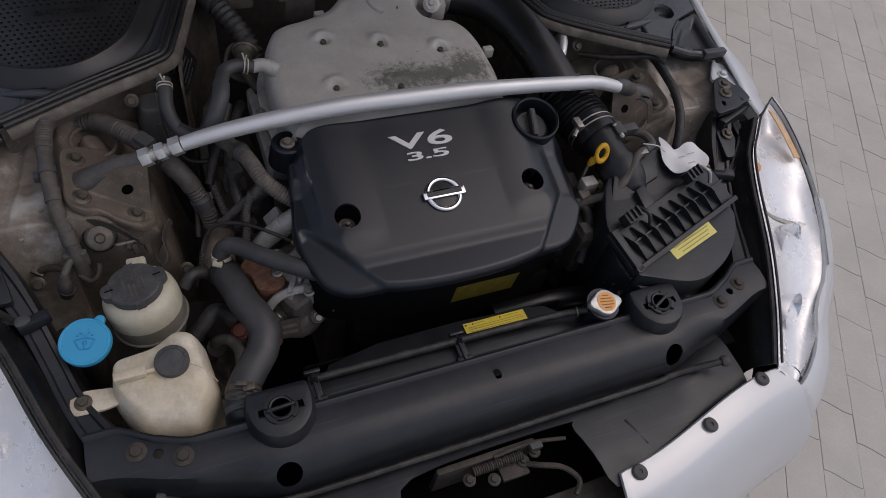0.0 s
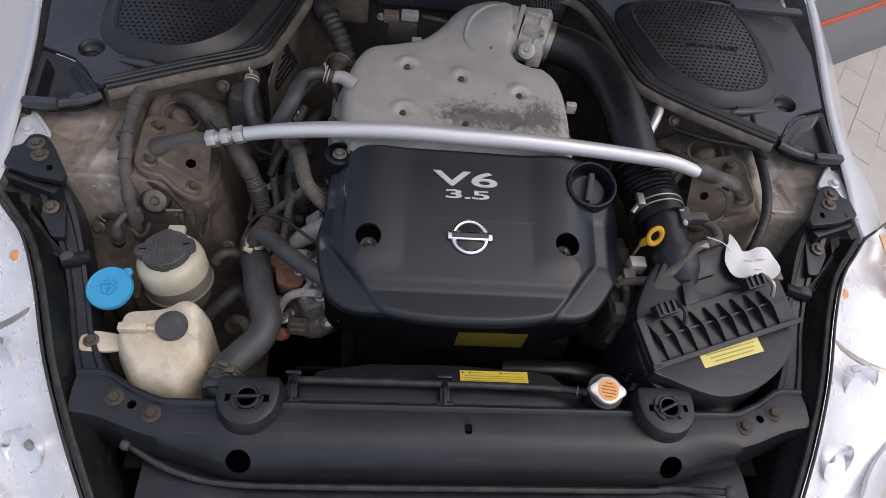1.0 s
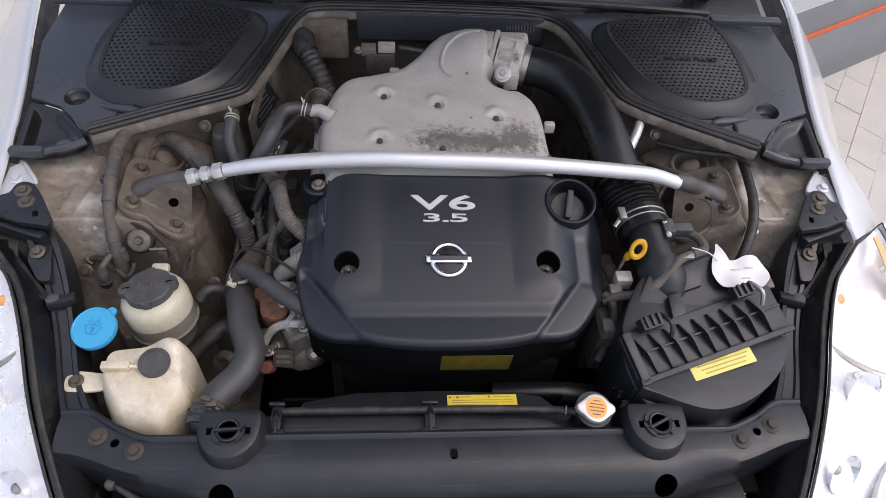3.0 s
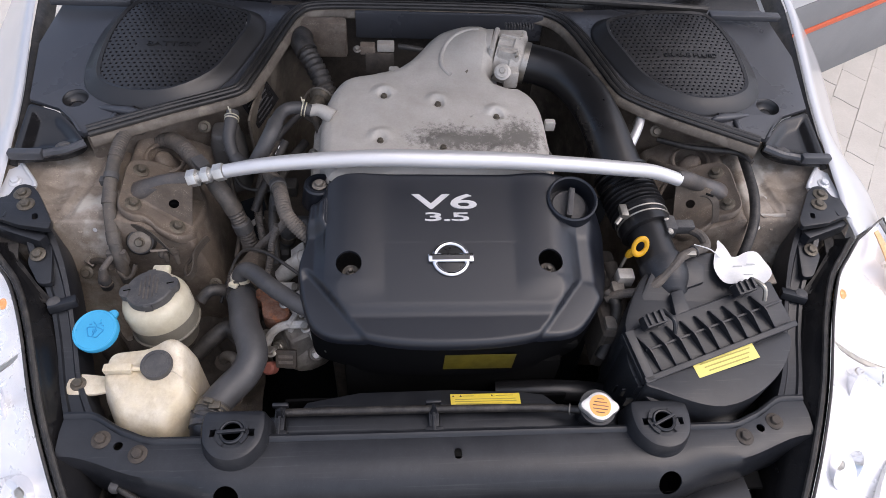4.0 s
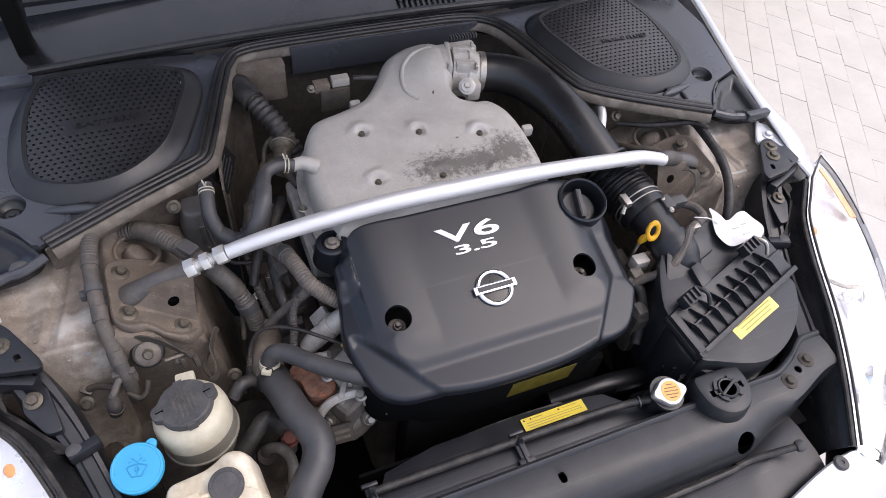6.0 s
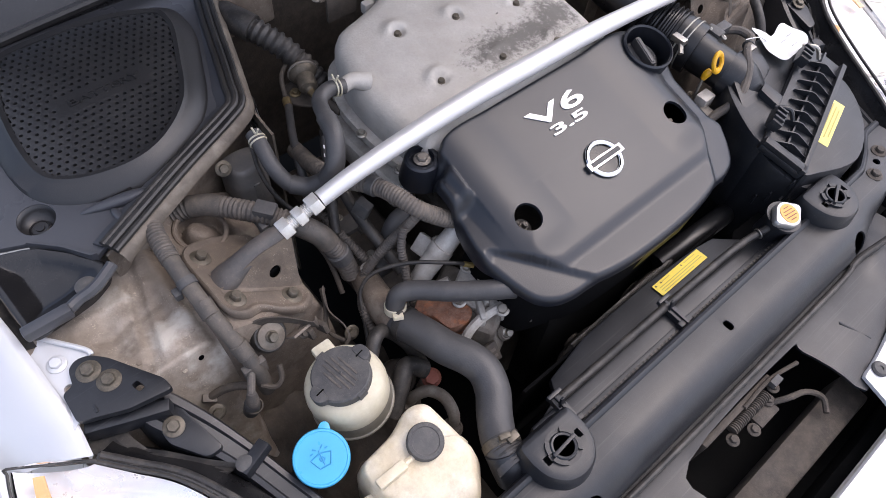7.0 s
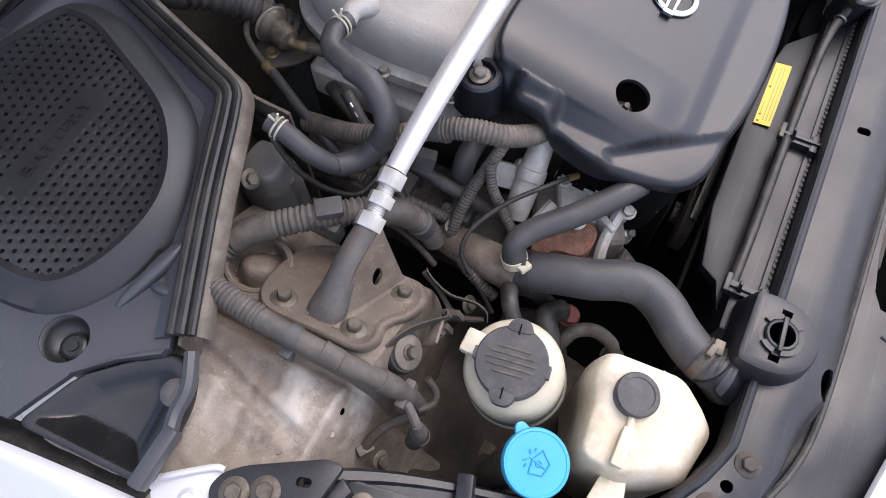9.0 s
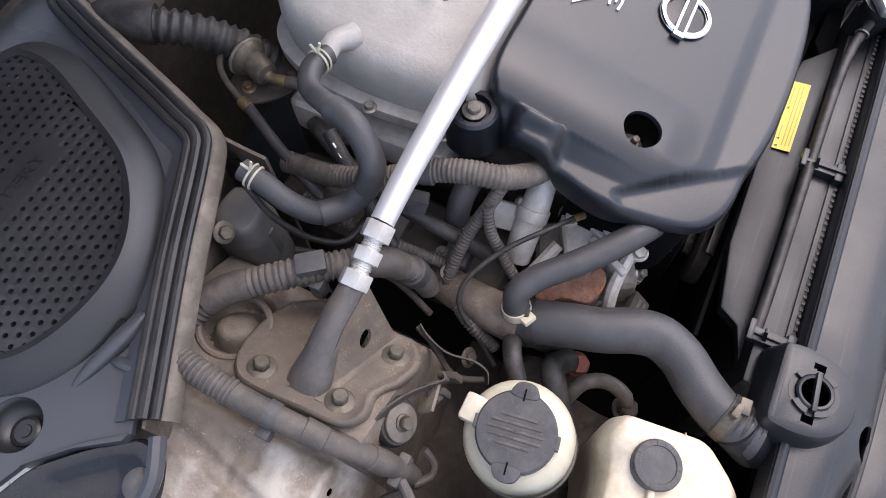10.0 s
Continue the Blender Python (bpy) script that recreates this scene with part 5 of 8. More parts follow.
# intake duct and air filter box
duct = thing("intake_duct", (0.36, 0.5, 0.75), "black plastic intake duct with a ribbed bellows", "intake duct")
D0 = [(0.196, 0.760, 0.871), (0.232, 0.750, 0.870), (0.275, 0.722, 0.868), (0.312, 0.665, 0.862), (0.335, 0.590, 0.850), (0.350, 0.520, 0.830), (0.362, 0.470, 0.812)]
part("pipe", tube(D0, [0.041, 0.041, 0.042, 0.043, 0.043, 0.044, 0.046], 28, 0.01), M_DUCT, duct, sharp=60)
part("bellows", tube([(0.358, 0.482, 0.816), (0.368, 0.440, 0.804), (0.376, 0.405, 0.798), (0.380, 0.385, 0.797)], 0.054, 32, ribs=(0.0115, 0.0055)), M_DUCT, duct, "ribbed rubber bellows")
part("sleeve", tube([(0.380, 0.388, 0.797), (0.384, 0.360, 0.795), (0.386, 0.350, 0.794)], 0.049, 32), M_DUCT, duct, "rubber sleeve")
part("meter_tube", tube([(0.385, 0.352, 0.794), (0.390, 0.315, 0.790), (0.398, 0.275, 0.784), (0.404, 0.255, 0.780)], [0.0375, 0.037, 0.037, 0.037], 32), M_DUCT, duct, "air meter tube", sharp=60)
for y, x, z in ((0.366, 0.383, 0.7955), (0.378, 0.3815, 0.7965)):
    part("clamp", torus((x, y, z), (0.12, -1, -0.06), 0.0495, 0.0017, 44, 6), M_STEEL, duct, "steel wire clamp")
part("clamp_screw", join(box((0.334, 0.366, 0.833), (0.014, 0.028, 0.012), 0.002), tube([(0.318, 0.345, 0.822), (0.334, 0.362, 0.832)], 0.0045, 8)), M_STEEL, duct, "clamp screw")
part("pipe_bracket", box((0.42, 0.345, 0.815), (0.022, 0.034, 0.028), 0.004), M_CAP, duct, "air meter socket")
for i in range(2):
    part("screw", hexbolt((0.413, 0.322 + i * 0.032, 0.828), (0.3, -0.3, 1), 0.004, 0.004), M_STEEL, duct)
part("bracket_block", box((0.337, 0.274, 0.752), (0.030, 0.024, 0.03), 0.003), M_RAWALU, duct, "small mounting block")


def lid_z(x, y):
    """Height of the filter box's lid."""
    return 0.772 - 0.075 * (x - 0.45) + 0.32 * (y - 0.11)


box_t = thing("air_filter_box", (0.45, 0.15, 0.45), "ribbed black plastic air filter box with a yellow label", "air filter box")
LID = [(0.276, 0.128), (0.318, 0.050), (0.612, 0.150), (0.585, 0.228)]
body_o = [(0.300, 0.118), (0.325, 0.040), (0.375, 0.022), (0.440, 0.018), (0.520, 0.042), (0.585, 0.095), (0.610, 0.160), (0.585, 0.250), (0.520, 0.290), (0.400, 0.280), (0.345, 0.215)]
part("body", prism(ccw(smooth_poly(body_o, 5)), 0.44, lambda x, y: lid_z(x, y) - 0.022, 0.008), M_SUPPORT, box_t, sharp=40)
# ledges under the lid on the engine side
for i in range(7):
    part("body_rib", box((0.322 - 0.002 * i, 0.055 + 0.018 * (i % 4), 0.735 - 0.022 * (i // 2)), (0.022, 0.004, 0.026), 0.001, None), M_SUPPORT, box_t)
UA = (Vector((0.612, 0.150, lid_z(0.612, 0.150))) - Vector((0.318, 0.050, lid_z(0.318, 0.050))))
LU = UA.normalized()
LV = (Vector((0.276, 0.128, lid_z(0.276, 0.128))) - Vector((0.318, 0.050, lid_z(0.318, 0.050))))
LV = (LV - LU * LV.dot(LU)).normalized()
LM = Matrix.Identity(4)
LN = LU.cross(LV)
for _i in range(3):
    LM[_i][0], LM[_i][1], LM[_i][2], LM[_i][3] = LU[_i], LV[_i], LN[_i], (0.318, 0.050, lid_z(0.318, 0.050))[_i]
LL, LW = UA.length, 0.090
part("lid", box((LL / 2, LW / 2, -0.009), (LL, LW, 0.014), 0.004, LM), M_SUPPORT, box_t)
part("lid_edge", box((LL / 2, 0.006, 0.002), (LL, 0.010, 0.012), 0.002, LM), M_SUPPORT, box_t, "front edge bead")
part("lid_edge", box((0.010, LW / 2, 0.002), (0.016, LW, 0.012), 0.002, LM), M_SUPPORT, box_t, "end bead")
part("lid_bar", box((LL / 2 + 0.01, LW * 0.56, 0.001), (LL - 0.03, 0.004, 0.010), 0.001, LM), M_SUPPORT, box_t, "long rib")
for i in range(9):
    u = 0.040 + i * (LL - 0.06) / 8.6
    rib = bmesh.new()
    pr = [(0.008, -0.003), (0.008, 0.0015), (LW * 0.50, 0.015), (LW * 0.58, 0.015), (LW - 0.012, 0.004), (LW - 0.010, -0.003)]
    va = [rib.verts.new((-0.0011, a, b)) for a, b in pr]
    vb = [rib.verts.new((0.0011, a, b)) for a, b in pr]
    for j in range(6):
        rib.faces.new((va[j], va[(j + 1) % 6], vb[(j + 1) % 6], vb[j]))
    rib.faces.new(va[::-1])
    rib.faces.new(vb)
    part("lid_rib", move(rib, LM @ pose(u, 0, 0, 0, 0, 14)), M_SUPPORT, box_t)
# sloping roof up to the air meter tube
roof = [(0.300, 0.140), (0.345, 0.130), (0.590, 0.215), (0.580, 0.262), (0.520, 0.290), (0.440, 0.300), (0.370, 0.265), (0.325, 0.205)]
part("roof", prism(ccw(smooth_poly(roof, 4)), 0.60, lambda x, y: 0.772 - 0.075 * (x - 0.45) + 0.10 * (y - 0.13), 0.010), M_SUPPORT, box_t, "flat roof behind the lid", sharp=40)
part("collar", tube([(0.397, 0.285, 0.784), (0.404, 0.258, 0.778), (0.412, 0.228, 0.752)], [0.0405, 0.0405, 0.036], 32), M_SUPPORT, box_t, "collar round the tube", sharp=50)
part("wedge", prism(ccw([(0.400, 0.212), (0.462, 0.232), (0.470, 0.262), (0.440, 0.280), (0.405, 0.262)]), 0.70, lambda x, y: 0.792 + 0.30 * (y - 0.22), 0.005), M_SUPPORT, box_t, "sloping wedge")
part("buttress", prism(ccw([(0.392, 0.165), (0.420, 0.175), (0.415, 0.215), (0.392, 0.208)]), 0.72, lambda x, y: 0.792 + 0.18 * (y - 0.17), 0.003), M_SUPPORT, box_t, "small buttress")
part("chute", prism(ccw(smooth_poly([(0.322, 0.056), (0.345, 0.036), (0.430, 0.012), (0.505, 0.032), (0.570, 0.080), (0.606, 0.140), (0.560, 0.150), (0.44, 0.11)], 5)), 0.56, lambda x, y: 0.763 - 0.075 * (x - 0.45) + 0.10 * (y - 0.09), 0.010), M_SUPPORT, box_t, "bulging front of the box", sharp=40)
lab = box((0, 0, 0), (0.122, 0.027, 0.0012), 0.0, Matrix.Translation((0.4675, 0.0905, 0.7655)) @ pose(0, 0, 0, 10, -1, 17))
part("label", lab, M_PALEYELLOW, box_t, "pale yellow label")
for i in range(3):
    part("label_line", box((0.002, 0.007 - 0.007 * i, 0.0009), (0.10 - 0.01 * i, 0.0022, 0.0006), 0.0, Matrix.Translation((0.4675, 0.0905, 0.7655)) @ pose(0, 0, 0, 10, -1, 17)), M_FADEDINK, box_t, "faded line of print")
for u in (0.045, 0.232):
    cl = thing_part("clip", box_t, "spring clip of the lid")
    part("block", box((u + 0.01, LW + 0.002, 0.014), (0.040, 0.022, 0.022), 0.003, LM), M_SUPPORT, cl)
    for k in range(3):
        part("slat", box((u - 0.002 + 0.012 * k, LW + 0.004, 0.027), (0.004, 0.020, 0.006), 0.001, LM), M_SUPPORT, cl)
    part("spring", tube([LM @ Vector((u + 0.035, LW + 0.012, 0.012)), LM @ Vector((u + 0.042, LW - 0.01, 0.022)), LM @ Vector((u + 0.04, LW - 0.03, 0.008))], 0.004, 8), M_STEEL if u > 0.1 else M_SUPPORT, cl, "clip spring")

# cable over the filter box, sensor plug, dipstick, tag
wl_ = thing("air_meter_cable", (0.44, 0.28, 0.75), "black taped cable with plug at the air meter", "cable")
part("cable", tube([(0.465, 0.345, 0.805), (0.478, 0.325, 0.812), (0.480, 0.300, 0.812), (0.458, 0.288, 0.815), (0.425, 0.272, 0.818), (0.400, 0.248, 0.812), (0.372, 0.230, 0.790), (0.345, 0.228, 0.772), (0.322, 0.236, 0.755), (0.300, 0.240, 0.735)], 0.0085, 10), M_LOOM, wl_)
part("plug", box((0.448, 0.347, 0.812), (0.040, 0.020, 0.020), 0.003, None), M_CAP, wl_, "black plug")
part("tie", torus((0.452, 0.286, 0.815), (1, 0.5, 0), 0.0095, 0.002, 20, 6), M_CAP, wl_)
part("clip", box((0.438, 0.275, 0.822), (0.022, 0.010, 0.006), 0.001, None), M_STEEL, wl_, "bare clip")
tag = thing("paper_tag", (0.53, 0.26, 0.80), "crumpled white paper tag on a wire", "tag")
TAG = [(0.488, 0.292), (0.496, 0.262), (0.512, 0.257), (0.535, 0.264), (0.556, 0.262), (0.567, 0.235), (0.562, 0.212), (0.540, 0.198), (0.505, 0.200), (0.478, 0.203), (0.463, 0.225), (0.470, 0.258), (0.480, 0.274)]
ring_t = [(x + 0.020, y + 0.023) for x, y in ccw(smooth_poly(TAG, 4))]
rings_t = []
for g in (0.0, 0.2, 0.4, 0.6, 0.8):
    rings_t.append([(lerp(x, 0.535, g), lerp(y, 0.253, g), 0.806 + 0.12 * (lerp(y, 0.253, g) - 0.253) + 0.004 * math.sin(lerp(x, 0.535, g) * 110) * math.cos(lerp(y, 0.253, g) * 80)) for x, y in ring_t])
sheet = skin([[(x, y, z - 0.0008) for x, y, z in r] for r in rings_t[::-1]] + rings_t)
part("sheet", sheet, M_PAPER, tag, sharp=60)
for i, (x, y) in enumerate(((0.525, 0.255), (0.550, 0.259), (0.540, 0.238))):
    part("print_bar", box((x, y, 0.8105 + 0.12 * (y - 0.253)), (0.016, 0.002, 0.0006), 0.0, None), M_FADEDPRINT, tag, "faint print")
part("wire", tube([(0.452, 0.296, 0.822), (0.480, 0.284, 0.822), (0.500, 0.272, 0.809)], 0.0011, 6), M_PAPER, tag)
dip = thing("dipstick_handle", (0.352, 0.295, 0.80), "yellow-orange plastic dipstick ring", "dipstick")
ringbm = torus((0, 0, 0), (0, 0, 1), 0.0115, 0.0042, 28, 10)
for v in ringbm.verts:
    v.co.y *= 1.35
part("ring", move(ringbm, Matrix.Translation((0.3480, 0.287, 0.828)) @ pose(0, 0, 0, 62, 12, -8)), M_DIP, dip)
part("stem", tube([(0.3420, 0.290, 0.811), (0.3385, 0.292, 0.803), (0.336, 0.294, 0.792)], [0.0055, 0.0075, 0.005], 10), M_DIP, dip)
part("rod", tube([(0.336, 0.294, 0.796), (0.332, 0.292, 0.77), (0.327, 0.29, 0.70)], 0.003, 8), M_STEEL, dip, "steel rod")

# strut bar
bar = thing("strut_bar", (0, 0.43, 0.80), "satin aluminium strut bar across the engine bay", "strut bar")
BARP = [(-0.392, 0.446, 0.854), (-0.330, 0.444, 0.870), (-0.240, 0.440, 0.886), (-0.12, 0.436, 0.898), (0.0, 0.434, 0.8985), (0.12, 0.432, 0.897), (0.23, 0.430, 0.891), (0.33, 0.427, 0.884), (0.390, 0.424, 0.879), (0.446, 0.420, 0.862)]
part("tube", tube(BARP, [0.0125, 0.0135, 0.0145, 0.0155, 0.016, 0.0155, 0.0145, 0.014, 0.0135, 0.0125], 24, 0.012), M_BAR, bar, sharp=60)


def hexring(p, way, r, w):
    hexa = [(r * math.cos(math.pi / 3 * j), r * math.sin(math.pi / 3 * j)) for j in range(6)]
    return bevel(move(prism(hexa, -w / 2, w / 2), along(p, way)), 0.0012, 2)


BW = Vector((0.052, 0.0, 0.016)).normalized()
for k, r, w in ((0.0, 0.0165, 0.017), (0.026, 0.0155, 0.014), (0.052, 0.0165, 0.018)):
    part("nut", hexring(Vector((-0.452, 0.446, 0.836)) + BW * k, BW, r, w), M_NUT, bar, "zinc hexagon nut")
part("thread", tube([Vector((-0.458, 0.446, 0.834)), Vector((-0.395, 0.446, 0.8535))], 0.0105, 20, ribs=(0.003, 0.001)), M_NUT, bar, "threaded stud")
for s in (-1, 1):
    k = thing_part("bracket", bar, "dusty end bracket on the strut tower")
    arm = [(s * x, y, z) for x, y, z in ((0.4605, 0.446, 0.832), (0.482, 0.446, 0.829), (0.508, 0.446, 0.822), (0.532, 0.446, 0.812), (0.554, 0.446, 0.803), (0.578, 0.446, 0.797))]
    if s > 0:
        arm[0] = (0.440, 0.4225, 0.864)
        arm[1] = (0.470, 0.432, 0.850)
    sizes = ((0.0138, 0.0138), (0.0152, 0.0152), (0.0164, 0.0164), (0.0182, 0.0172), (0.0222, 0.0160), (0.0205, 0.0080))
    part("arm", loft([(*p, *w) for p, w in zip(arm, sizes)], 28, 6, 2.0), M_ARM, k, "grey dusty arm", sharp=60)
    pts = [(0.462, 0.410), (0.463, 0.384), (0.484, 0.367), (0.512, 0.371), (0.528, 0.382), (0.540, 0.386), (0.560, 0.382), (0.577, 0.396), (0.581, 0.440), (0.583, 0.492), (0.574, 0.514), (0.552, 0.526), (0.515, 0.530), (0.480, 0.520), (0.456, 0.480), (0.455, 0.440)]

    def pz(x, y):
        return 0.8075 - 0.62 * (0.56 - abs(x)) - 0.03 * (y - 0.409)
    rim = ccw(smooth_poly([(s * x, y) for x, y in pts], 6))
    rings = [[(x, y, pz(x, y) - 0.012) for x, y in shrink(rim, -0.003)], [(x, y, pz(x, y) - 0.004) for x, y in shrink(rim, -0.003)], [(x, y, pz(x, y) + 0.001) for x, y in shrink(rim, -0.001)], [(x, y, pz(x, y) + 0.0035) for x, y in shrink(rim, 0.0015)], [(x, y, pz(x, y) + 0.0025) for x, y in shrink(rim, 0.0045)], [(x, y, pz(x, y)) for x, y in shrink(rim, 0.0075)]]
    for g in [i / 12 for i in range(1, 12)]:
        rings.append([(lerp(x, s * 0.52, g), lerp(y, 0.445, g), pz(lerp(x, s * 0.52, g), lerp(y, 0.445, g))) for x, y in shrink(rim, 0.0075)])
    part("plate", skin(rings), M_PLATE, k, "dusty brown plate with a rolled edge", sharp=60)
    # folded web between the arm and the plate, one sheet on either side
    for side in (-1, 1):
        web = []
        for i in range(13):
            f = i / 12
            kx = lerp(0.452, 0.566, f)
            zr = lerp(0.833, 0.812, sm(f, 0.35, 1.0))
            top = Vector((s * kx, 0.4445 + side * 0.013, zr + 0.004 - 0.004 * f))
            if side < 0:
                cx_, cy_ = lerp(0.466, 0.568, f), lerp(0.403, 0.428, f)
            else:
                cx_, cy_ = lerp(0.458, 0.568, f), lerp(0.476, 0.458, f)
            foot = Vector((s * cx_, cy_, pz(cx_, cy_) + 0.001))
            out = Vector((s * cx_, cy_ + side * 0.006, pz(cx_, cy_ + side * 0.006) + 0.0008))
            web.append([top.lerp(foot, g) + Vector((0, 0, -0.003 * math.sin(math.pi * g))) for g in (0, 0.2, 0.4, 0.6, 0.8, 0.93)] + [foot + Vector((0, 0, 0.0008)), out])
        sheet_ = strip(web, 0.003, Vector((0, -side * 0.8, -0.6)))
        if side < 0:
            sheet_ = cut(sheet_, lathe([(0.0088, -0.012), (0.0088, 0.03)], 20, along((s * 0.492, 0.421, 0.794), (-s * 0.35, -0.72, 0.62))))
        part("web", sheet_, M_PLATE, k, "folded web with a round hole" if side < 0 else "folded web", sharp=50)
    if s < 0:
        # Solid black block, added so that the web's hole looks dark inside.
        part("hollow", box((-0.494, 0.436, 0.778), (0.050, 0.018, 0.024), 0.003), M_BLACKOUT, k, "added black block for the shade behind the hole")
    for x, y in ((0.563, 0.494), (0.488, 0.391), (0.559, 0.409)):
        part("bolt", hexbolt((s * x, y, pz(x, y) - 0.0005), (-s * 0.5, 0, 1), 0.0085, 0.011, 1.75), M_DIRTBOLT, k, "dirty hexagon bolt")


# ---- radiator support and front end ----
def back_y(k):
    return -0.004 + 0.020 * sm(k, 0.46, 0.53) + 0.026 * sm(k, 0.51, 0.57)


def front_y(k):
    return -0.090 + 0.030 * sm(k, 0.34, 0.47) + 0.038 * sm(k, 0.45, 0.60)


sup = thing("radiator_support", (0, -0.04, 0.60), "dusty black radiator support beam across the front", "radiator support")
rows = []
for i in range(121):
    x = lerp(-0.605, 0.605, i / 120)
    k = abs(x)
    yb, yf = back_y(k), front_y(k)
    w = sm(k, 0.40, 0.47)
    dip_ = 0.006 * sm(k, 0.385, 0.44)
    prof = [(yb + 0.006, 0.690), (yb + 0.006, 0.716), (yb + 0.004, 0.7225), (yb, 0.724), (yb - 0.004, 0.7225), (yb - 0.007, 0.7185), (lerp(yb, yf, 0.45), 0.7215 - dip_ * 0.2), (lerp(yb, yf, 0.72), 0.7175), (lerp(yb, yf, 0.88), 0.708 + 0.008 * w), (yf, 0.697 + 0.016 * w), (yf - 0.008, 0.680 + 0.014 * w), (yf - 0.012, 0.650), (yf - 0.010, 0.615)]
    rows.append([Vector((x, y, z)) for y, z in prof])
beam = strip(rows, 0.004, Vector((0, 0.35, -1)).normalized())
tools = [prism(smooth_poly([(0.003, -0.046), (0.013, -0.046), (0.013, -0.032), (0.003, -0.032)], 4), 0.60, 0.80)]
for s in (-1, 1):
    tools.append(lathe([(0.019, -0.04), (0.019, 0.04)], 28, along((s * 0.345, -0.088, 0.695), (0, -0.5, 1))))
    tools.append(lathe([(0.007, -0.1), (0.007, 0.1)], 16, Matrix.Translation((s * 0.512, -0.011, 0.71))))
part("beam", cut(beam, *tools, own=True), M_SUPPORT, sup, sharp=40)
# Added black plate below the beam makes its slot and holes look shaded.
part("shadow_plate", box((0, -0.045, 0.630), (1.06, 0.070, 0.010), 0.002), M_BLACKOUT, sup, "added black plate for the shade in the beam's holes")
for s in (-1, 1):
    for x, y in ((0.540, 0.0), (0.480, -0.025)):
        part("bolt", hexbolt((s * x, y, 0.719), r=0.0088, h=0.009, flange=1.65), M_DARKMETAL, sup, "dirty flanged bolt")
    # raised D-shaped pad over the radiator mount
    d = [(s * (0.337 + a), b) for a, b in ((-0.050, 0.034), (0.050, 0.034), (0.053, 0.0), (0.047, -0.028), (0.027, -0.050), (0.0, -0.057), (-0.027, -0.050), (-0.047, -0.028), (-0.053, 0.0))]
    po = ccw(round_poly(d, 0.014, 4))
    ring = [[(x, y, 0.700) for x, y in shrink(po, -0.004)], [(x, y, 0.722) for x, y in po], [(x, y, 0.742) for x, y in shrink(po, 0.003)], [(x, y, 0.748) for x, y in shrink(po, 0.006)], [(x, y, 0.750) for x, y in shrink(po, 0.011)]]
    pad = skin(ring)
    pad = cut(pad, box((s * 0.337, -0.008, 0.752), (0.066, 0.012, 0.05)), lathe([(0.013, -0.03), (0.013, 0.03)], 24, Matrix.Translation((s * 0.337, -0.008, 0.75))))
    part("mount_pad", pad, M_SUPPORT, sup, "raised pad with a cross slot", sharp=40)
    part("pad_shadow_gap", lathe([(0.012, 0), (0.012, 0.003), (0, 0.003)], 20, Matrix.Translation((s * 0.337, -0.008, 0.741))), M_SUPPORT, sup, "dark bottom of the slot")
    lock = thing("twist_lock", (s * 0.337, -0.008, 0.745), "dark grey plastic twist lock on the support", "twist lock", "twist locks")
    part("ring", lathe([(0.0145, 0), (0.0145, 0.006), (0.017, 0.0065), (0.0185, 0.005), (0.0185, 0.0)], 28, Matrix.Translation((s * 0.337, -0.008, 0.7495))), M_SUPPORT, lock)
    tr = Matrix.Translation((s * 0.337, -0.008, 0.755)) @ pose(0, 0, 0, 0, 0, 25 if s > 0 else 4)
    part("bar", box((0, 0, 0), (0.042, 0.005, 0.008), 0.001, tr), M_SUPPORT, lock, "grip bar")
    for a in (35, 150, 215, 330):
        seg = lathe([(0.019, 0), (0.019, 0.004), (0.025, 0.004), (0.025, 0.0)], 36)
        for f in [f for f in seg.faces if abs(((math.degrees(math.atan2(f.calc_center_median().y, f.calc_center_median().x)) - a + 180) % 360) - 180) > 22]:
            seg.faces.remove(f)
        bmesh.ops.delete(seg, geom=[v for v in seg.verts if not v.link_faces], context="VERTS")
        part("wing", move(seg, Matrix.Translation((s * 0.337, -0.008, 0.7505))), M_SUPPORT, lock, "curved wing")

# radiator tank, its toothed edge and the shroud behind the beam
rad = thing("radiator", (0, 0.03, 0.40), "black radiator top tank behind the support beam", "radiator")
part("tank", box((-0.02, 0.024, 0.55), (0.62, 0.042, 0.28), 0.006), M_SUPPORT, rad)
teeth = bmesh.new()
for i in range(58):
    b = box((-0.275 + i * 0.0088, 0.0070, 0.6930), (0.0040, 0.004, 0.0025), 0.0)
    teeth = join(teeth, b)
part("toothed_edge", teeth, M_LOOM, rad, "crimped tooth row along the tank")
part("edge_strip", box((-0.02, 0.010, 0.690), (0.56, 0.010, 0.006), 0.001), M_SUPPORT, rad)
part("filler_neck", lathe([(0.024, -0.06), (0.024, -0.012), (0.030, -0.010), (0.030, -0.004), (0.0, -0.004)], 28, along((0.239, 0.023, 0.744), (0, -0.12, 1))), M_SUPPORT, rad, "filler neck")
part("inlet", tube([(-0.390, 0.012, 0.680), (-0.390, 0.030, 0.700), (-0.388, 0.045, 0.712)], 0.027, 20), M_SUPPORT, rad, "hose inlet")

shr = thing("fan_shroud", (0, 0.09, 0.35), "black plastic fan shroud with a yellow warning label", "fan shroud")
po = ccw([(-0.300, 0.046), (-0.255, 0.060), (-0.240, 0.084), (-0.150, 0.099), (0.010, 0.100), (0.135, 0.092), (0.172, 0.086), (0.200, 0.060), (0.215, 0.046)])


def shroud_z(x, y):
    return 0.668 - 0.10 * (y - 0.046) - 0.05 * max(0, -0.1 - x)


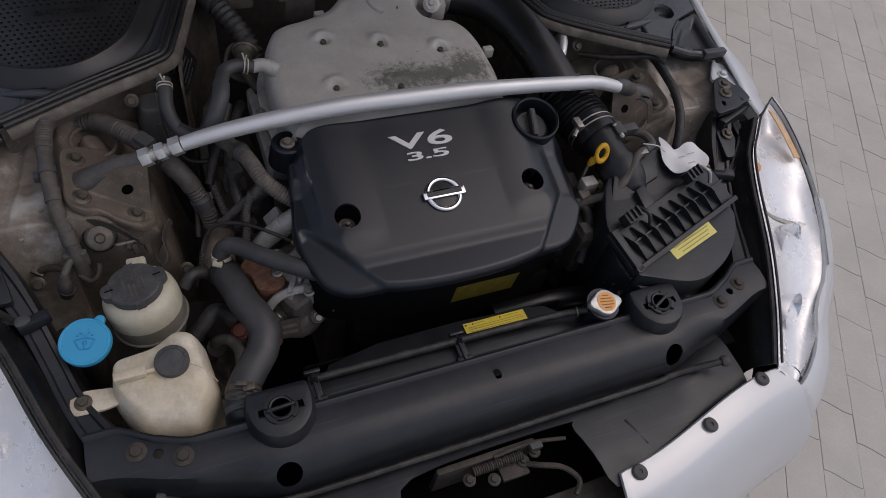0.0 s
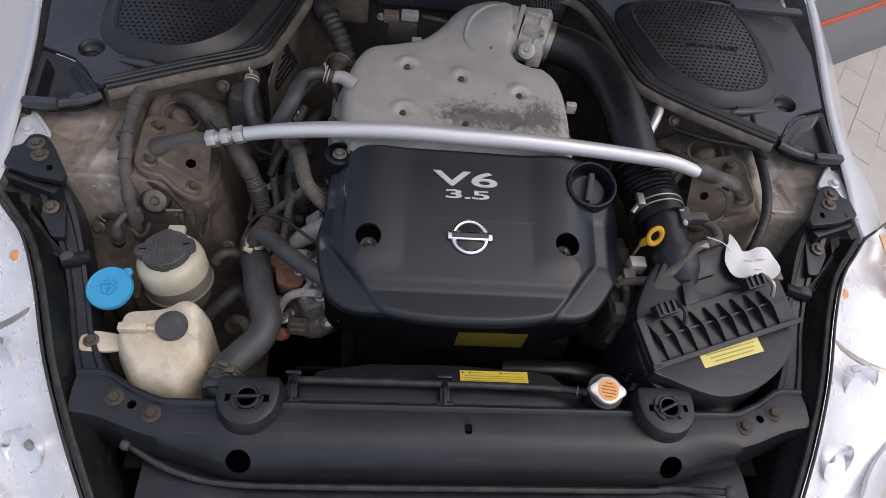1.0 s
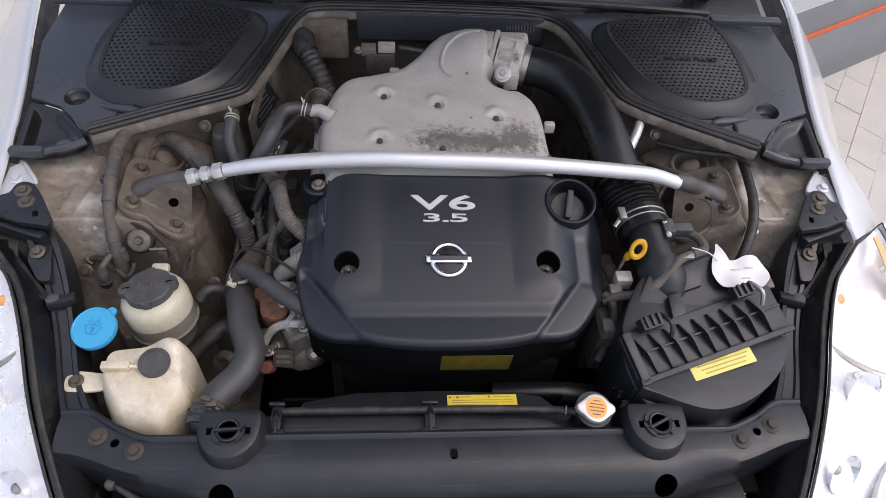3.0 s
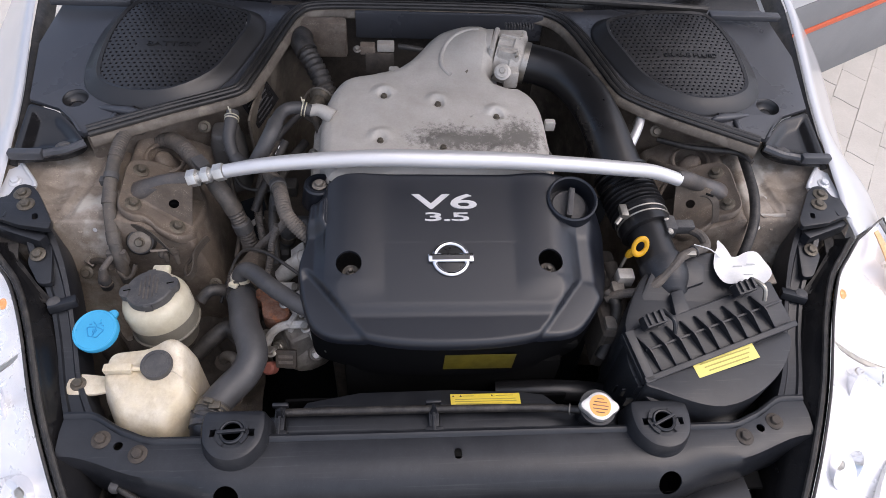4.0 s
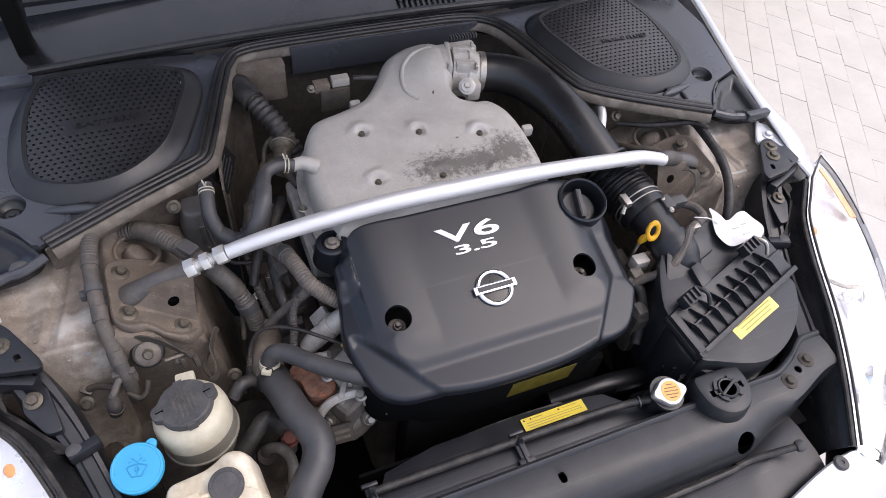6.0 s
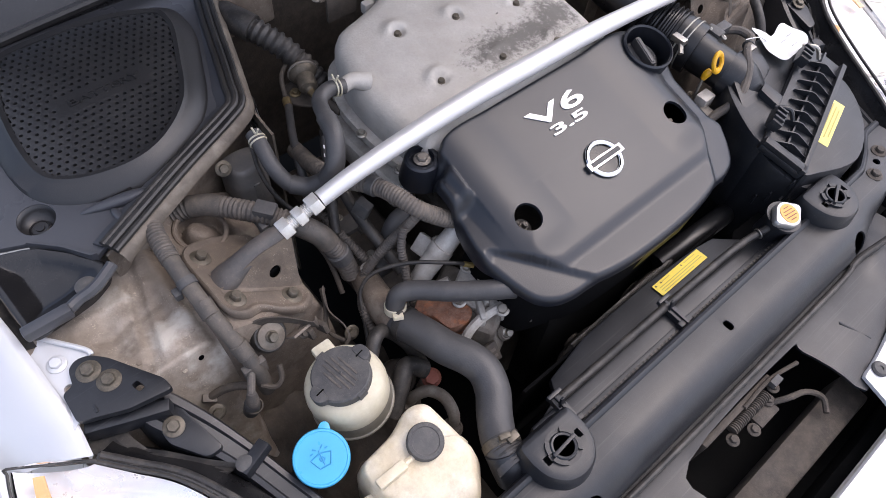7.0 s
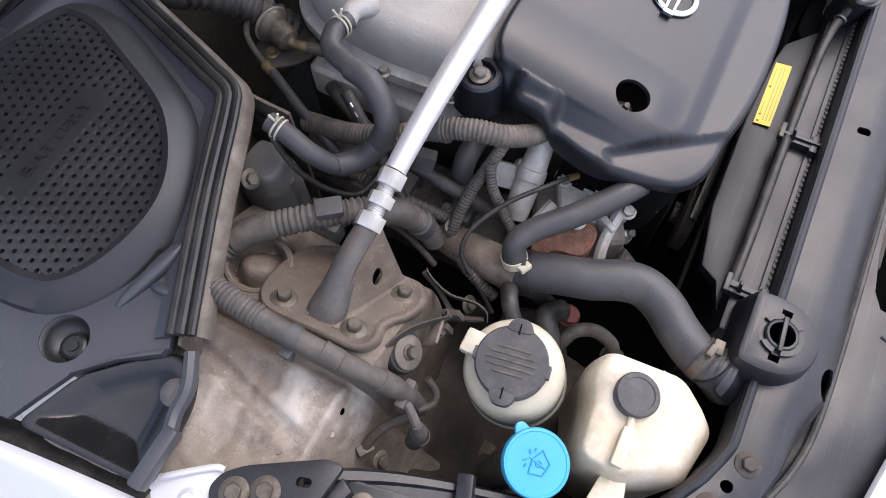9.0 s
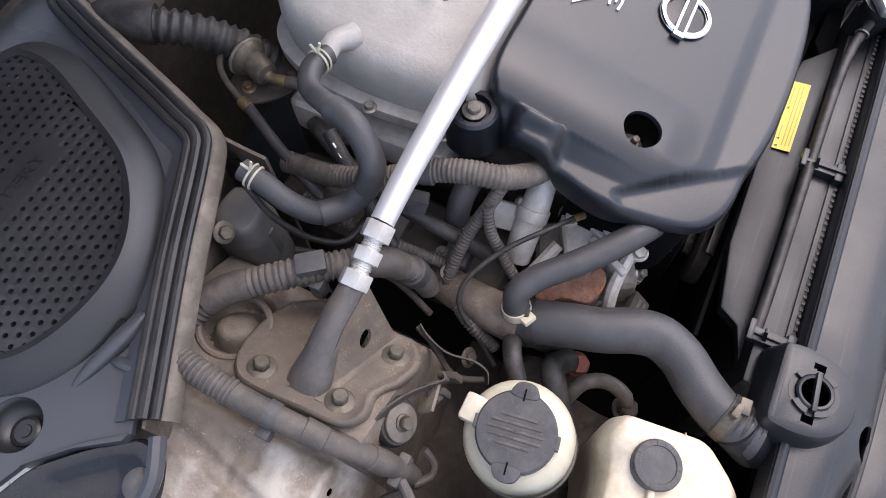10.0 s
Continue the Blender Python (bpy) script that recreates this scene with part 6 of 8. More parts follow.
part("top_panel", prism(po, lambda x, y: shroud_z(x, y) - 0.02, shroud_z, 0.003), M_SUPPORT, shr)
part("wall", box((-0.03, 0.098, 0.50), (0.50, 0.006, 0.28), 0.002), M_SKIRT, shr)
part("step", prism(ccw([(0.195, 0.046), (0.205, 0.060), (0.235, 0.075), (0.330, 0.070), (0.335, 0.046)]), 0.60, 0.645, 0.004), M_SKIRT, shr)
LABM = Matrix.Translation((0.068, 0.0775, shroud_z(0.068, 0.0775) + 0.0012)) @ pose(0, 0, 0, -6, 0, 0)
lb = part("label", box((0, 0, 0), (0.122, 0.0235, 0.0010), 0.0, LABM), M_YELLOW, shr, "yellow warning label")
for i, (u, v, w) in enumerate(((-0.030, 0.0075, 0.020), (0.034, 0.0075, 0.030), (0.0, 0.001, 0.106), (0.0, -0.0035, 0.108), (-0.012, -0.0080, 0.080))):
    part("print_line", box((u, v, 0.0008), (w, 0.0012, 0.0005), 0.0, LABM), M_FADEDINK, lb)
for u in (-0.056, -0.043, 0.012):
    part("print_mark", move(prism([(-0.0022, -0.0015), (0.0022, -0.0015), (0, 0.0022)], 0.0005, 0.0010), LABM @ pose(u, 0.0075, 0)), M_INK, lb)

ov = thing("overflow_hose", (-0.03, 0.042, 0.69), "thin black overflow hose along the radiator", "hose")
part("hose", tube([(-0.275, 0.048, 0.695), (-0.20, 0.047, 0.699), (-0.05, 0.046, 0.700), (0.10, 0.044, 0.702), (0.17, 0.040, 0.706), (0.21, 0.032, 0.715), (0.226, 0.027, 0.724)], 0.0068, 12), M_RUBBER, ov)
for x in (-0.276, -0.026):
    h = thing_part("holder", ov, "hose holder on the tank")
    part("foot", box((x, 0.030, 0.697), (0.017, 0.050, 0.012), 0.002), M_SUPPORT, h)
    part("ridge", box((x, 0.028, 0.704), (0.005, 0.052, 0.006), 0.001), M_SUPPORT, h)
    part("tongue", move(prism([(-0.008, 0), (0.008, 0), (0.003, 0.026), (-0.003, 0.026)], -0.002, 0.002, 0.001), Matrix.Translation((x, 0.036, 0.694)) @ pose(0, 0, 0, 75, 0, 0)), M_SUPPORT, h)
    # No slots are cut; thin black strips paint the shade inside them.
    part("front_slot", box((x, 0.0045, 0.697), (0.021, 0.002, 0.007), 0.0), M_BLACKOUT, h, "black strip for the shade in a slot")
    part("jaw", box((x, 0.056, 0.706), (0.026, 0.007, 0.010), 0.002), M_SUPPORT, h, "clip jaw over the hose")
    part("block", box((x, 0.010, 0.697), (0.028, 0.010, 0.014), 0.002), M_SUPPORT, h)
    part("slot", box((x + 0.009, 0.030, 0.697), (0.001, 0.034, 0.005), 0.0), M_BLACKOUT, h, "black strip for the shade in a slot")
part("clamp", torus((0.200, 0.034, 0.7125), (1, -0.25, 0.25), 0.0085, 0.0014, 20, 6), M_STEEL, ov, "wire hose clamp")

cap = new("cap")
cap.parent = rad
tagged(cap, "steel radiator cap with an orange warning label")
CM = facing((0.239, 0.023, 0.740), (0.05, -0.22, 1))
o = []
for j in range(72):
    a = 2 * math.pi * j / 72
    rr = 0.0238 + 0.0095 * abs(math.cos(a + 0.08)) ** 14
    o.append((rr * math.cos(a), rr * math.sin(a)))
rings = [[(x * 0.99, y * 0.99, 0) for x, y in o], [(x * 1.02, y * 1.02, 0.004) for x, y in o], [(x, y, 0.009) for x, y in o], [(x * 0.93, y * 0.93, 0.0115) for x, y in o], [(x * 0.80, y * 0.80, 0.0122) for x, y in o], [(x * 0.3, y * 0.3, 0.0125) for x, y in o]]
part("shell", move(skin(rings), CM), M_CAPSTEEL, cap)
lbl = part("label", lathe([(0.0178, 0.0122), (0.0178, 0.0131), (0.0, 0.0134)], 32, CM), M_ORANGE, cap, "orange round label")
for i, w in enumerate((0.012, 0.022, 0.026, 0.024, 0.014)):
    part("print_line", box((0, 0.011 - 0.0055 * i, 0.0135), (w, 0.0016, 0.0004), 0.0, CM @ pose(0, 0, 0, 0, 0, -8)), M_RUST, cap)

# lower front panel with the latch opening, release cable
low = thing("splash_guard", (0, -0.16, 0.60), "black plastic splash guard between support and bumper", "splash guard")
rows = []
for i in range(61):
    x = lerp(-0.50, 0.50, i / 60)
    y0, y1 = front_y(abs(x)) - 0.004, bumper_inner(max(abs(x), 0.18))[0] - 0.02
    rows.append([Vector((x, lerp(y0, y1, j / 8), 0.634 + 0.006 * sm(j, 0, 2) - 0.010 * sm(j, 5, 8) + 0.006 * math.exp(-((abs(x) - 0.40) / 0.045) ** 4 - ((j - 2.2) / 1.8) ** 4))) for j in range(9)])
opening = prism(ccw(smooth_poly([(-0.165, -0.135), (0.105, -0.128), (0.128, -0.145), (0.150, -0.235), (0.150, -0.29), (-0.19, -0.29), (-0.185, -0.20)], 4)), 0.50, 0.75)
part("panel", cut(strip(rows, 0.005), opening), M_SUPPORT, low, sharp=40)
for s in (-1, 1):
    part("fold", tube([(s * 0.225, -0.155, 0.640), (s * 0.245, -0.205, 0.636)], 0.0025, 8), M_SUPPORT, low)
latch = thing("bonnet_latch", (-0.02, -0.16, 0.55), "dark oily metal bonnet latch in its opening", "latch")
part("bracket", box((-0.03, -0.135, 0.58), (0.18, 0.012, 0.09), 0.004), M_DARKMETAL, latch)
part("hook", tube([(0.02, -0.155, 0.60), (0.05, -0.175, 0.62), (0.09, -0.190, 0.615), (0.115, -0.215, 0.600), (0.10, -0.235, 0.595)], 0.005, 8), M_DARKMETAL, latch, "safety hook")
part("spring", tube([(-0.06, -0.150, 0.615), (0.03, -0.150, 0.62)], 0.009, 12, ribs=(0.004, 0.002)), M_DARKMETAL, latch, "return spring")
part("lever", box((0.01, -0.165, 0.605), (0.05, 0.03, 0.010), 0.003, None), M_DARKMETAL, latch)
part("rod", tube([(-0.02, -0.140, 0.625), (0.05, -0.138, 0.628), (0.11, -0.150, 0.632)], 0.0035, 8), M_DARKMETAL, latch, "thin rod")
for x, y in ((-0.07, -0.16), (-0.03, -0.172), (0.03, -0.158), (0.055, -0.150)):
    part("bolt", hexbolt((x, y, 0.612), r=0.007), M_DARKMETAL, latch)
part("clip", box((0.055, -0.146, 0.628), (0.022, 0.012, 0.014), 0.002, None), M_CAP, latch, "plastic clip")
part("crossbeam", box((0.0, -0.245, 0.545), (0.40, 0.055, 0.06), 0.008), M_DARKMETAL, latch, "dark beam below the latch")
cab = thing("release_cable", (0, -0.11, 0.62), "black bonnet release cable along the support", "cable")
part("sheath", tube([(-0.52, -0.055, 0.665), (-0.45, -0.090, 0.655), (-0.36, -0.108, 0.648), (-0.15, -0.112, 0.650), (0.10, -0.112, 0.650), (0.30, -0.112, 0.648), (0.345, -0.108, 0.642)], 0.0052, 10, 0.02), M_RUBBER, cab)
part("rod", tube([(0.340, -0.108, 0.642), (0.375, -0.108, 0.648), (0.445, -0.121, 0.676)], 0.0062, 10), M_RUBBER, cab)
part("tip", lathe([(0.009, -0.006), (0.011, 0.0), (0.009, 0.007), (0.0, 0.008)], 16, along((0.447, -0.1215, 0.677), (0.9, -0.15, 0.35))), M_CAP, cab)
part("tip", lathe([(0.009, -0.006), (0.011, 0.0), (0.009, 0.007), (0.0, 0.008)], 16, along((-0.522, -0.054, 0.666), (-0.9, 0.3, 0.1))), M_CAP, cab)


# ---- rails and boards along both sides ----
def side_rail(s):
    r = thing("side_rail", (s * 0.67, 0.22, 0.65), "black metal rail between wing and radiator support", "rail", "side rails")
    mid = catmull([(0.575, 0.020, 0.717, 0.024), (0.612, 0.095, 0.716, 0.018), (0.636, 0.170, 0.726, 0.017), (0.660, 0.245, 0.748, 0.018), (0.684, 0.300, 0.766, 0.022), (0.708, 0.345, 0.782, 0.024), (0.722, 0.375, 0.790, 0.018)], 6)
    rows = []
    for i, q in enumerate(mid):
        t = mid[min(i + 1, len(mid) - 1)] - mid[max(i - 1, 0)]
        nx, ny = t[1], -t[0]
        k = math.hypot(nx, ny)
        nx, ny = nx / k, ny / k
        rows.append([Vector((s * (q[0] + nx * a * q[3]), q[1] + ny * a * q[3], q[2] + b)) for a, b in ((1.30, -0.06), (1.10, -0.012), (0.92, -0.001), (0.55, 0.0), (0.40, -0.004), (-0.40, -0.004), (-0.55, 0.0), (-0.92, -0.001), (-1.10, -0.012), (-1.25, -0.06))])
    part("rail", strip(rows, 0.003), M_SUPPORT, r, sharp=40)
    po = round_poly([(0.741, 0.447), (0.725, 0.430), (0.684, 0.363), (0.683, 0.345), (0.735, 0.352), (0.768, 0.366), (0.789, 0.374), (0.788, 0.418), (0.774, 0.420), (0.769, 0.444), (0.757, 0.451)], 0.007)

    def bz(x, y):
        return 0.816 - 0.10 * max(0, 0.712 - abs(x))
    plate = prism(ccw([(s * x, y) for x, y in po]), lambda x, y: bz(x, y) - 0.012, bz, 0.0025)
    slot = prism(ccw(round_poly([(s * a, b) for a, b in ((0.707, 0.366), (0.716, 0.364), (0.720, 0.378), (0.711, 0.380))], 0.0045)), 0.7, 0.9)
    plate = cut(plate, slot)
    part("bracket", plate, M_SUPPORT, r, "flat black bolt bracket", sharp=50)
    part("bracket_fold", prism(ccw([(s * x, y) for x, y in ((0.786, 0.380), (0.740, 0.360), (0.692, 0.345), (0.700, 0.330), (0.748, 0.348), (0.792, 0.366))]), 0.768, lambda x, y: 0.798, 0.003), M_SUPPORT, r, "folded bracket edge")
    for x, y in ((0.751, 0.426), (0.737, 0.400)):
        part("bolt", hexbolt((s * x, y, bz(x, y) - 0.001), (0, 0, 1), 0.0088, 0.008, 1.7), M_DIRTBOLT, r, "dirty flanged bolt")
    part("rib", box((0, 0, 0), (0.005, 0.034, 0.005), 0.002, Matrix.Translation((s * 0.764, 0.387, 0.813)) @ pose(0, 0, 0, -8, 0, s * 4)), M_SUPPORT, r)
    lug = ccw([(s * x, y) for x, y in round_poly([(0.722, 0.334), (0.690, 0.344), (0.672, 0.262), (0.694, 0.262), (0.722, 0.304)], 0.008)])
    part("lug", prism(lug, 0.756, lambda x, y: 0.776 - 0.16 * max(0, 0.32 - y), 0.002), M_SUPPORT, r, "bolt lug")
    part("bolt", hexbolt((s * 0.707, 0.318, 0.776), (0, -0.2, 1), 0.0085, 0.008, 1.6), M_DIRTBOLT, r, "dirty flanged bolt")
    part("clip_band", box((0, 0, 0), (0.046, 0.018, 0.016), 0.003, Matrix.Translation((s * 0.651, 0.232, 0.748)) @ pose(0, 0, 0, -12, 0, -s * 20)), M_SUPPORT, r, "clip band")
    part("clip_head", lathe([(0.011, 0), (0.011, 0.004), (0.006, 0.006), (0, 0.006)], 16, Matrix.Translation((s * 0.664, 0.232, 0.752))), M_CAP, r, "round clip head")
    b = thing("side_board", (s * 0.68, 0.10, 0.60), "black plastic board beside the headlight", "board", "side boards")
    a = catmull(LAMP_IN, 6)
    rows = []
    for i, q in enumerate(a):
        t = a[min(i + 1, len(a) - 1)] - a[max(i - 1, 0)]
        k = math.hypot(t[0], t[1])
        nx, ny = t[1] / k, -t[0] / k
        rows.append([Vector((s * (q[0] + nx * d), q[1] + ny * d, q[2] + z)) for d, z in ((0.001, -0.012), (0.004, -0.006), (0.012, -0.006), (0.018, -0.016), (0.034, -0.030), (0.040, -0.05), (0.046, -0.16))])
    part("board", strip(rows, 0.003), M_GLOSS, b, sharp=40)
    part("lip", tube([(s * (q[0] - 0.010), q[1] + 0.004, q[2] - 0.006) for q in a[::3]], 0.0045, 8), M_RUBBER, b, "rubber lip")
    rows = [[Vector((s * lerp(a0, b0, j / 6), lerp(a1, b1, j / 6), 0.766 - 0.02 * sm(a1, 0.30, 0.24) + 0.003 * math.sin(j * 1.7 + i))) for j in range(7)] for i, (a0, a1, b0, b1) in enumerate(((0.799, 0.376, 0.756, 0.360), (0.797, 0.352, 0.752, 0.340), (0.788, 0.334, 0.745, 0.318), (0.762, 0.305, 0.728, 0.300), (0.730, 0.272, 0.700, 0.268), (0.692, 0.235, 0.670, 0.240)))]
    part("rear_flap", strip(rows, 0.003), M_RUBBER, b, "rubber flap")
    return r


side_rail(-1)
side_rail(1)


# ---- tanks on the near side ----
def coolant_tank():
    t = thing("coolant_tank", (-0.48, 0.09, 0.50), "milky yellowed plastic coolant overflow tank", "coolant tank")
    top = round_poly([(-0.552, 0.100), (-0.516, 0.058), (-0.452, 0.048), (-0.430, 0.072), (-0.440, 0.150), (-0.462, 0.160), (-0.490, 0.146), (-0.552, 0.140)], 0.016, 5)
    midr = round_poly([(-0.566, 0.090), (-0.530, 0.026), (-0.454, 0.012), (-0.414, 0.060), (-0.426, 0.160), (-0.460, 0.174), (-0.496, 0.158), (-0.562, 0.150)], 0.016, 5)

    def tz(x, y):
        return 0.741 + 0.014 * math.exp(-((x + 0.452) / 0.03) ** 2 - ((y - 0.150) / 0.03) ** 2) - 0.30 * max(0, 0.082 - y)
    rings = [[(x * 1.0, y, 0.50) for x, y in midr], [(x, y, 0.655) for x, y in midr], [(x, y, 0.690) for x, y in midr]]
    for f in (0.35, 0.7, 0.9, 1.0):
        rings.append([(lerp(m[0], q[0], f), lerp(m[1], q[1], f), lerp(0.690, tz(*q) - 0.004, 1 - (1 - f) ** 2)) for m, q in zip(midr, top)])
    for g in (0.12, 0.35, 0.65, 0.9):
        r = []
        for x, y in top:
            q, w = lerp(x, -0.478, g), lerp(y, 0.105, g)
            r.append((q, w, tz(q, w)))
        rings.append(r)
    part("tank", skin(rings), M_RES, t, sharp=50)
    part("seam", tube([(-0.548, 0.112, 0.742), (-0.50, 0.108, 0.744), (-0.458, 0.106, 0.744), (-0.432, 0.094, 0.738), (-0.416, 0.085, 0.70)], 0.0012, 6), M_RES, t)
    cm = facing((-0.472, 0.113, 0.738), (0.0, -0.12, 1))
    prof = [(0.0235, 0.0), (0.0245, 0.003), (0.0250, 0.014), (0.0235, 0.0165), (0.0185, 0.0170), (0.0180, 0.0158), (0.0, 0.0160)]
    cp = part("cap", lathe(prof, 40, cm), M_CAP, t, "black ribbed screw cap")
    for j in range(18):
        a = 2 * math.pi * j / 18
        part("print_bar", box((0.0212, 0, 0.0170), (0.0030, 0.0016 + 0.002 * (j % 3 == 0), 0.0006), 0.0, cm @ pose(0, 0, 0, 0, 0, math.degrees(a))), M_HOSE, cp)
    part("vent_spout", box((-0.531, 0.106, 0.748), (0.044, 0.014, 0.014), 0.003, None), M_RES, t, "moulded spout")
    part("spout_pipe", tube([(-0.512, 0.106, 0.748), (-0.495, 0.108, 0.744)], 0.004, 8), M_RES, t)
    part("ear", prism(ccw(smooth_poly([(-0.548, 0.108), (-0.606, 0.118), (-0.620, 0.112), (-0.618, 0.086), (-0.604, 0.080), (-0.556, 0.084)], 3)), 0.706, 0.713, 0.002), M_RES, t, "mounting ear")
    part("bolt", hexbolt((-0.602, 0.099, 0.713), r=0.008), M_DIRTBOLT, t, "dirty bolt")


coolant_tank()


def steering_tank():
    t = thing("steering_fluid_tank", (-0.497, 0.240, 0.66), "round milky steering fluid tank with a black cap", "fluid tank")
    m = facing((-0.496, 0.238, 0.672), (-0.10, 0.10, 1))
    part("lower_half", lathe([(0.045, -0.03), (0.052, 0.0), (0.0565, 0.004), (0.0585, 0.010), (0.0575, 0.014), (0.0575, 0.040)], 44, m), M_FLUID, t, "lower half dark with fluid", sharp=50)
    part("upper_half", lathe([(0.0576, 0.0402), (0.0578, 0.060), (0.0565, 0.070), (0.052, 0.080), (0.043, 0.086), (0.036, 0.087), (0.0, 0.087)], 44, m), M_PSRES, t, "milky upper half", sharp=50)
    part("base_ring", torus(m @ Vector((0, 0, 0.010)), m.to_3x3() @ Vector((0, 0, 1)), 0.0575, 0.0030, 48, 8), M_FLUID, t)
    c = part("cap", lathe([(0.038, 0.084), (0.0405, 0.086), (0.0405, 0.1), (0.0385, 0.1025), (0.0, 0.1035)], 44, m), M_CAP, t, "dusty black cap with grips")
    for a in (8, 188):
        q = m @ pose(0, 0, 0, 0, 0, a)
        part("grip", prism(smooth_poly([(0.034, -0.013), (0.046, -0.010), (0.049, 0.0), (0.046, 0.010), (0.034, 0.013)], 4), 0.090, 0.104, 0.002, q), M_CAP, c, "grip ear")
        part("groove", box((0.036, 0, 0.1042), (0.012, 0.0016, 0.0014), 0.0, q), M_BLACKOUT, c)
    for a in (98, 278):
        part("tooth", box((0.0405, 0, 0.094), (0.005, 0.014, 0.014), 0.001, m @ pose(0, 0, 0, 0, 0, a)), M_CAP, c)
    q = m @ pose(0, 0, 0, 0, 0, 98)
    for i, w in enumerate((0.034, 0.052, 0.056, 0.05, 0.036)):
        part("print_line", box((0, 0.014 - 0.007 * i, 0.1040), (w, 0.0026, 0.0006), 0.0, q), M_LOOM, c, "line of raised print")
    part("dot", lathe([(0.002, 0), (0.002, 0.0015), (0, 0.0016)], 12, m @ pose(0.0, 0.0, 0.1035)), M_HOSE, c)
    part("filler_tab", box((-0.500, 0.296, 0.752), (0.030, 0.024, 0.014), 0.005, None), M_PSRES, t, "cream plastic tab")


steering_tank()


def washer_filler():
    t = thing("washer_filler", (-0.586, 0.185, 0.60), "washer filler neck with a bright blue cap", "washer filler")
    m = facing((-0.586, 0.181, 0.742), (-0.05, -0.22, 1))
    part("neck", tube([(-0.588, 0.187, 0.736), (-0.592, 0.20, 0.69), (-0.60, 0.215, 0.62), (-0.605, 0.22, 0.55)], [0.028, 0.022, 0.021, 0.021], 20), M_DARKMETAL, t, "dark filler neck")
    o = smooth_poly([(0.0365 * math.cos(a), 0.0365 * math.sin(a)) for a in (2 * math.pi * j / 24 for j in range(24))], 2)
    c = part("cap", lathe([(0.034, -0.006), (0.0365, -0.005), (0.0368, 0.004), (0.0355, 0.0062), (0.033, 0.0064), (0.032, 0.0056), (0.0, 0.0058)], 48, m), M_BLUE, t, "bright blue cap")
    part("tab", prism(smooth_poly([(0.030, -0.008), (0.042, -0.006), (0.0455, 0.0), (0.042, 0.006), (0.030, 0.008)], 4), -0.003, 0.004, 0.001, m @ pose(0, 0, 0, 0, 0, 50)), M_BLUE, c, "pull tab")
    # wiper symbol: a fan with spray
    s = m @ pose(0, -0.002, 0.0062, 0, 0, -10)
    fan = [(-0.014, 0.004), (-0.007, -0.010), (0.007, -0.010), (0.014, 0.004), (0.0, 0.008)]
    for i in range(5):
        a, b = fan[i - 1], fan[i]
        part("symbol_line", tube([s @ Vector((*a, 0)), s @ Vector(((a[0] + b[0]) / 2, (a[1] + b[1]) / 2, 0)), s @ Vector((*b, 0))], 0.0010, 6, 0.004), M_BLUEDARK, c)
    for a, b in (((0, -0.008), (0, 0.012)), ((-0.003, 0.013), (-0.007, 0.016)), ((0.003, 0.013), (0.007, 0.016)), ((-0.008, 0.011), (-0.012, 0.011)), ((0.008, 0.011), (0.012, 0.011))):
        part("symbol_line", tube([s @ Vector((*a, 0)), s @ Vector((*b, 0))], 0.0010, 6, 0.01), M_BLUEDARK, c)
    part("symbol_dot", torus(s @ Vector((0, 0.0, 0)), m.to_3x3() @ Vector((0, 0, 1)), 0.003, 0.0009, 16, 6), M_BLUEDARK, c)


washer_filler()


# ---- engine block and the parts beside it ----
eng = thing("engine_block", (0.0, 0.45, 0.30), "dark grimy engine block under the cover", "engine")
part("block", bevel(box((0.02, 0.465, 0.52), (0.46, 0.51, 0.44)), 0.02), M_DARKMETAL, eng)
# Shade under the engine cover is painted: blackened timing cover and an added sheet.
part("timing_cover", bevel(box((0.02, 0.172, 0.53), (0.40, 0.05, 0.28)), 0.02), M_BLACKOUT, eng, "timing cover coloured black for the shade around it")
part("skirt_shadow", box((0.02, 0.30, 0.700), (0.44, 0.28, 0.02), 0.006), M_BLACKOUT, eng, "added black sheet for the shade under the cover")
for x, y, r in ((-0.10, 0.115, 0.055), (0.06, 0.115, 0.075), (0.19, 0.118, 0.05)):
    part("pulley", lathe([(r * 0.3, 0.0), (r * 0.35, 0.012), (r * 0.8, 0.010), (r, 0.016), (r, 0.034), (r * 0.85, 0.036), (0.0, 0.036)], 32, along((x, 0.135, 0.52 + 0.2 * r), (0, -1, 0))), M_DARKMETAL, eng, "belt pulley")
part("belt", tube([(-0.145, 0.108, 0.60), (-0.02, 0.108, 0.618), (0.12, 0.108, 0.612), (0.25, 0.110, 0.595)], 0.009, 8, flat=0.4), M_RUBBER, eng, "drive belt")
# near-side cylinder head: cast lumps, ribs and bolts
def turned(p, size, bev, rot):
    """A rounded block turned about its middle."""
    return bevel(box((0, 0, 0), size, 0.0, Matrix.Translation(p) @ pose(0, 0, 0, *rot)), bev, 3)


part("head_casting", turned((-0.258, 0.258, 0.636), (0.096, 0.120, 0.110), 0.014, (0, 0, 28)), M_DULL, eng, "bare aluminium casting")
part("head_ledge", turned((-0.240, 0.262, 0.696), (0.080, 0.066, 0.030), 0.009, (0, -6, 28)), M_RAWALU, eng, "machined ledge")
part("head_ledge", turned((-0.222, 0.218, 0.690), (0.050, 0.050, 0.044), 0.010, (0, 0, 40)), M_RAWALU, eng)
dome = lathe([(0.052, -0.07), (0.054, -0.02), (0.050, 0.004), (0.040, 0.020), (0.026, 0.028), (0.010, 0.031), (0.0, 0.031)], 36, along((-0.268, 0.222, 0.622), (-0.25, -0.55, 0.8)))
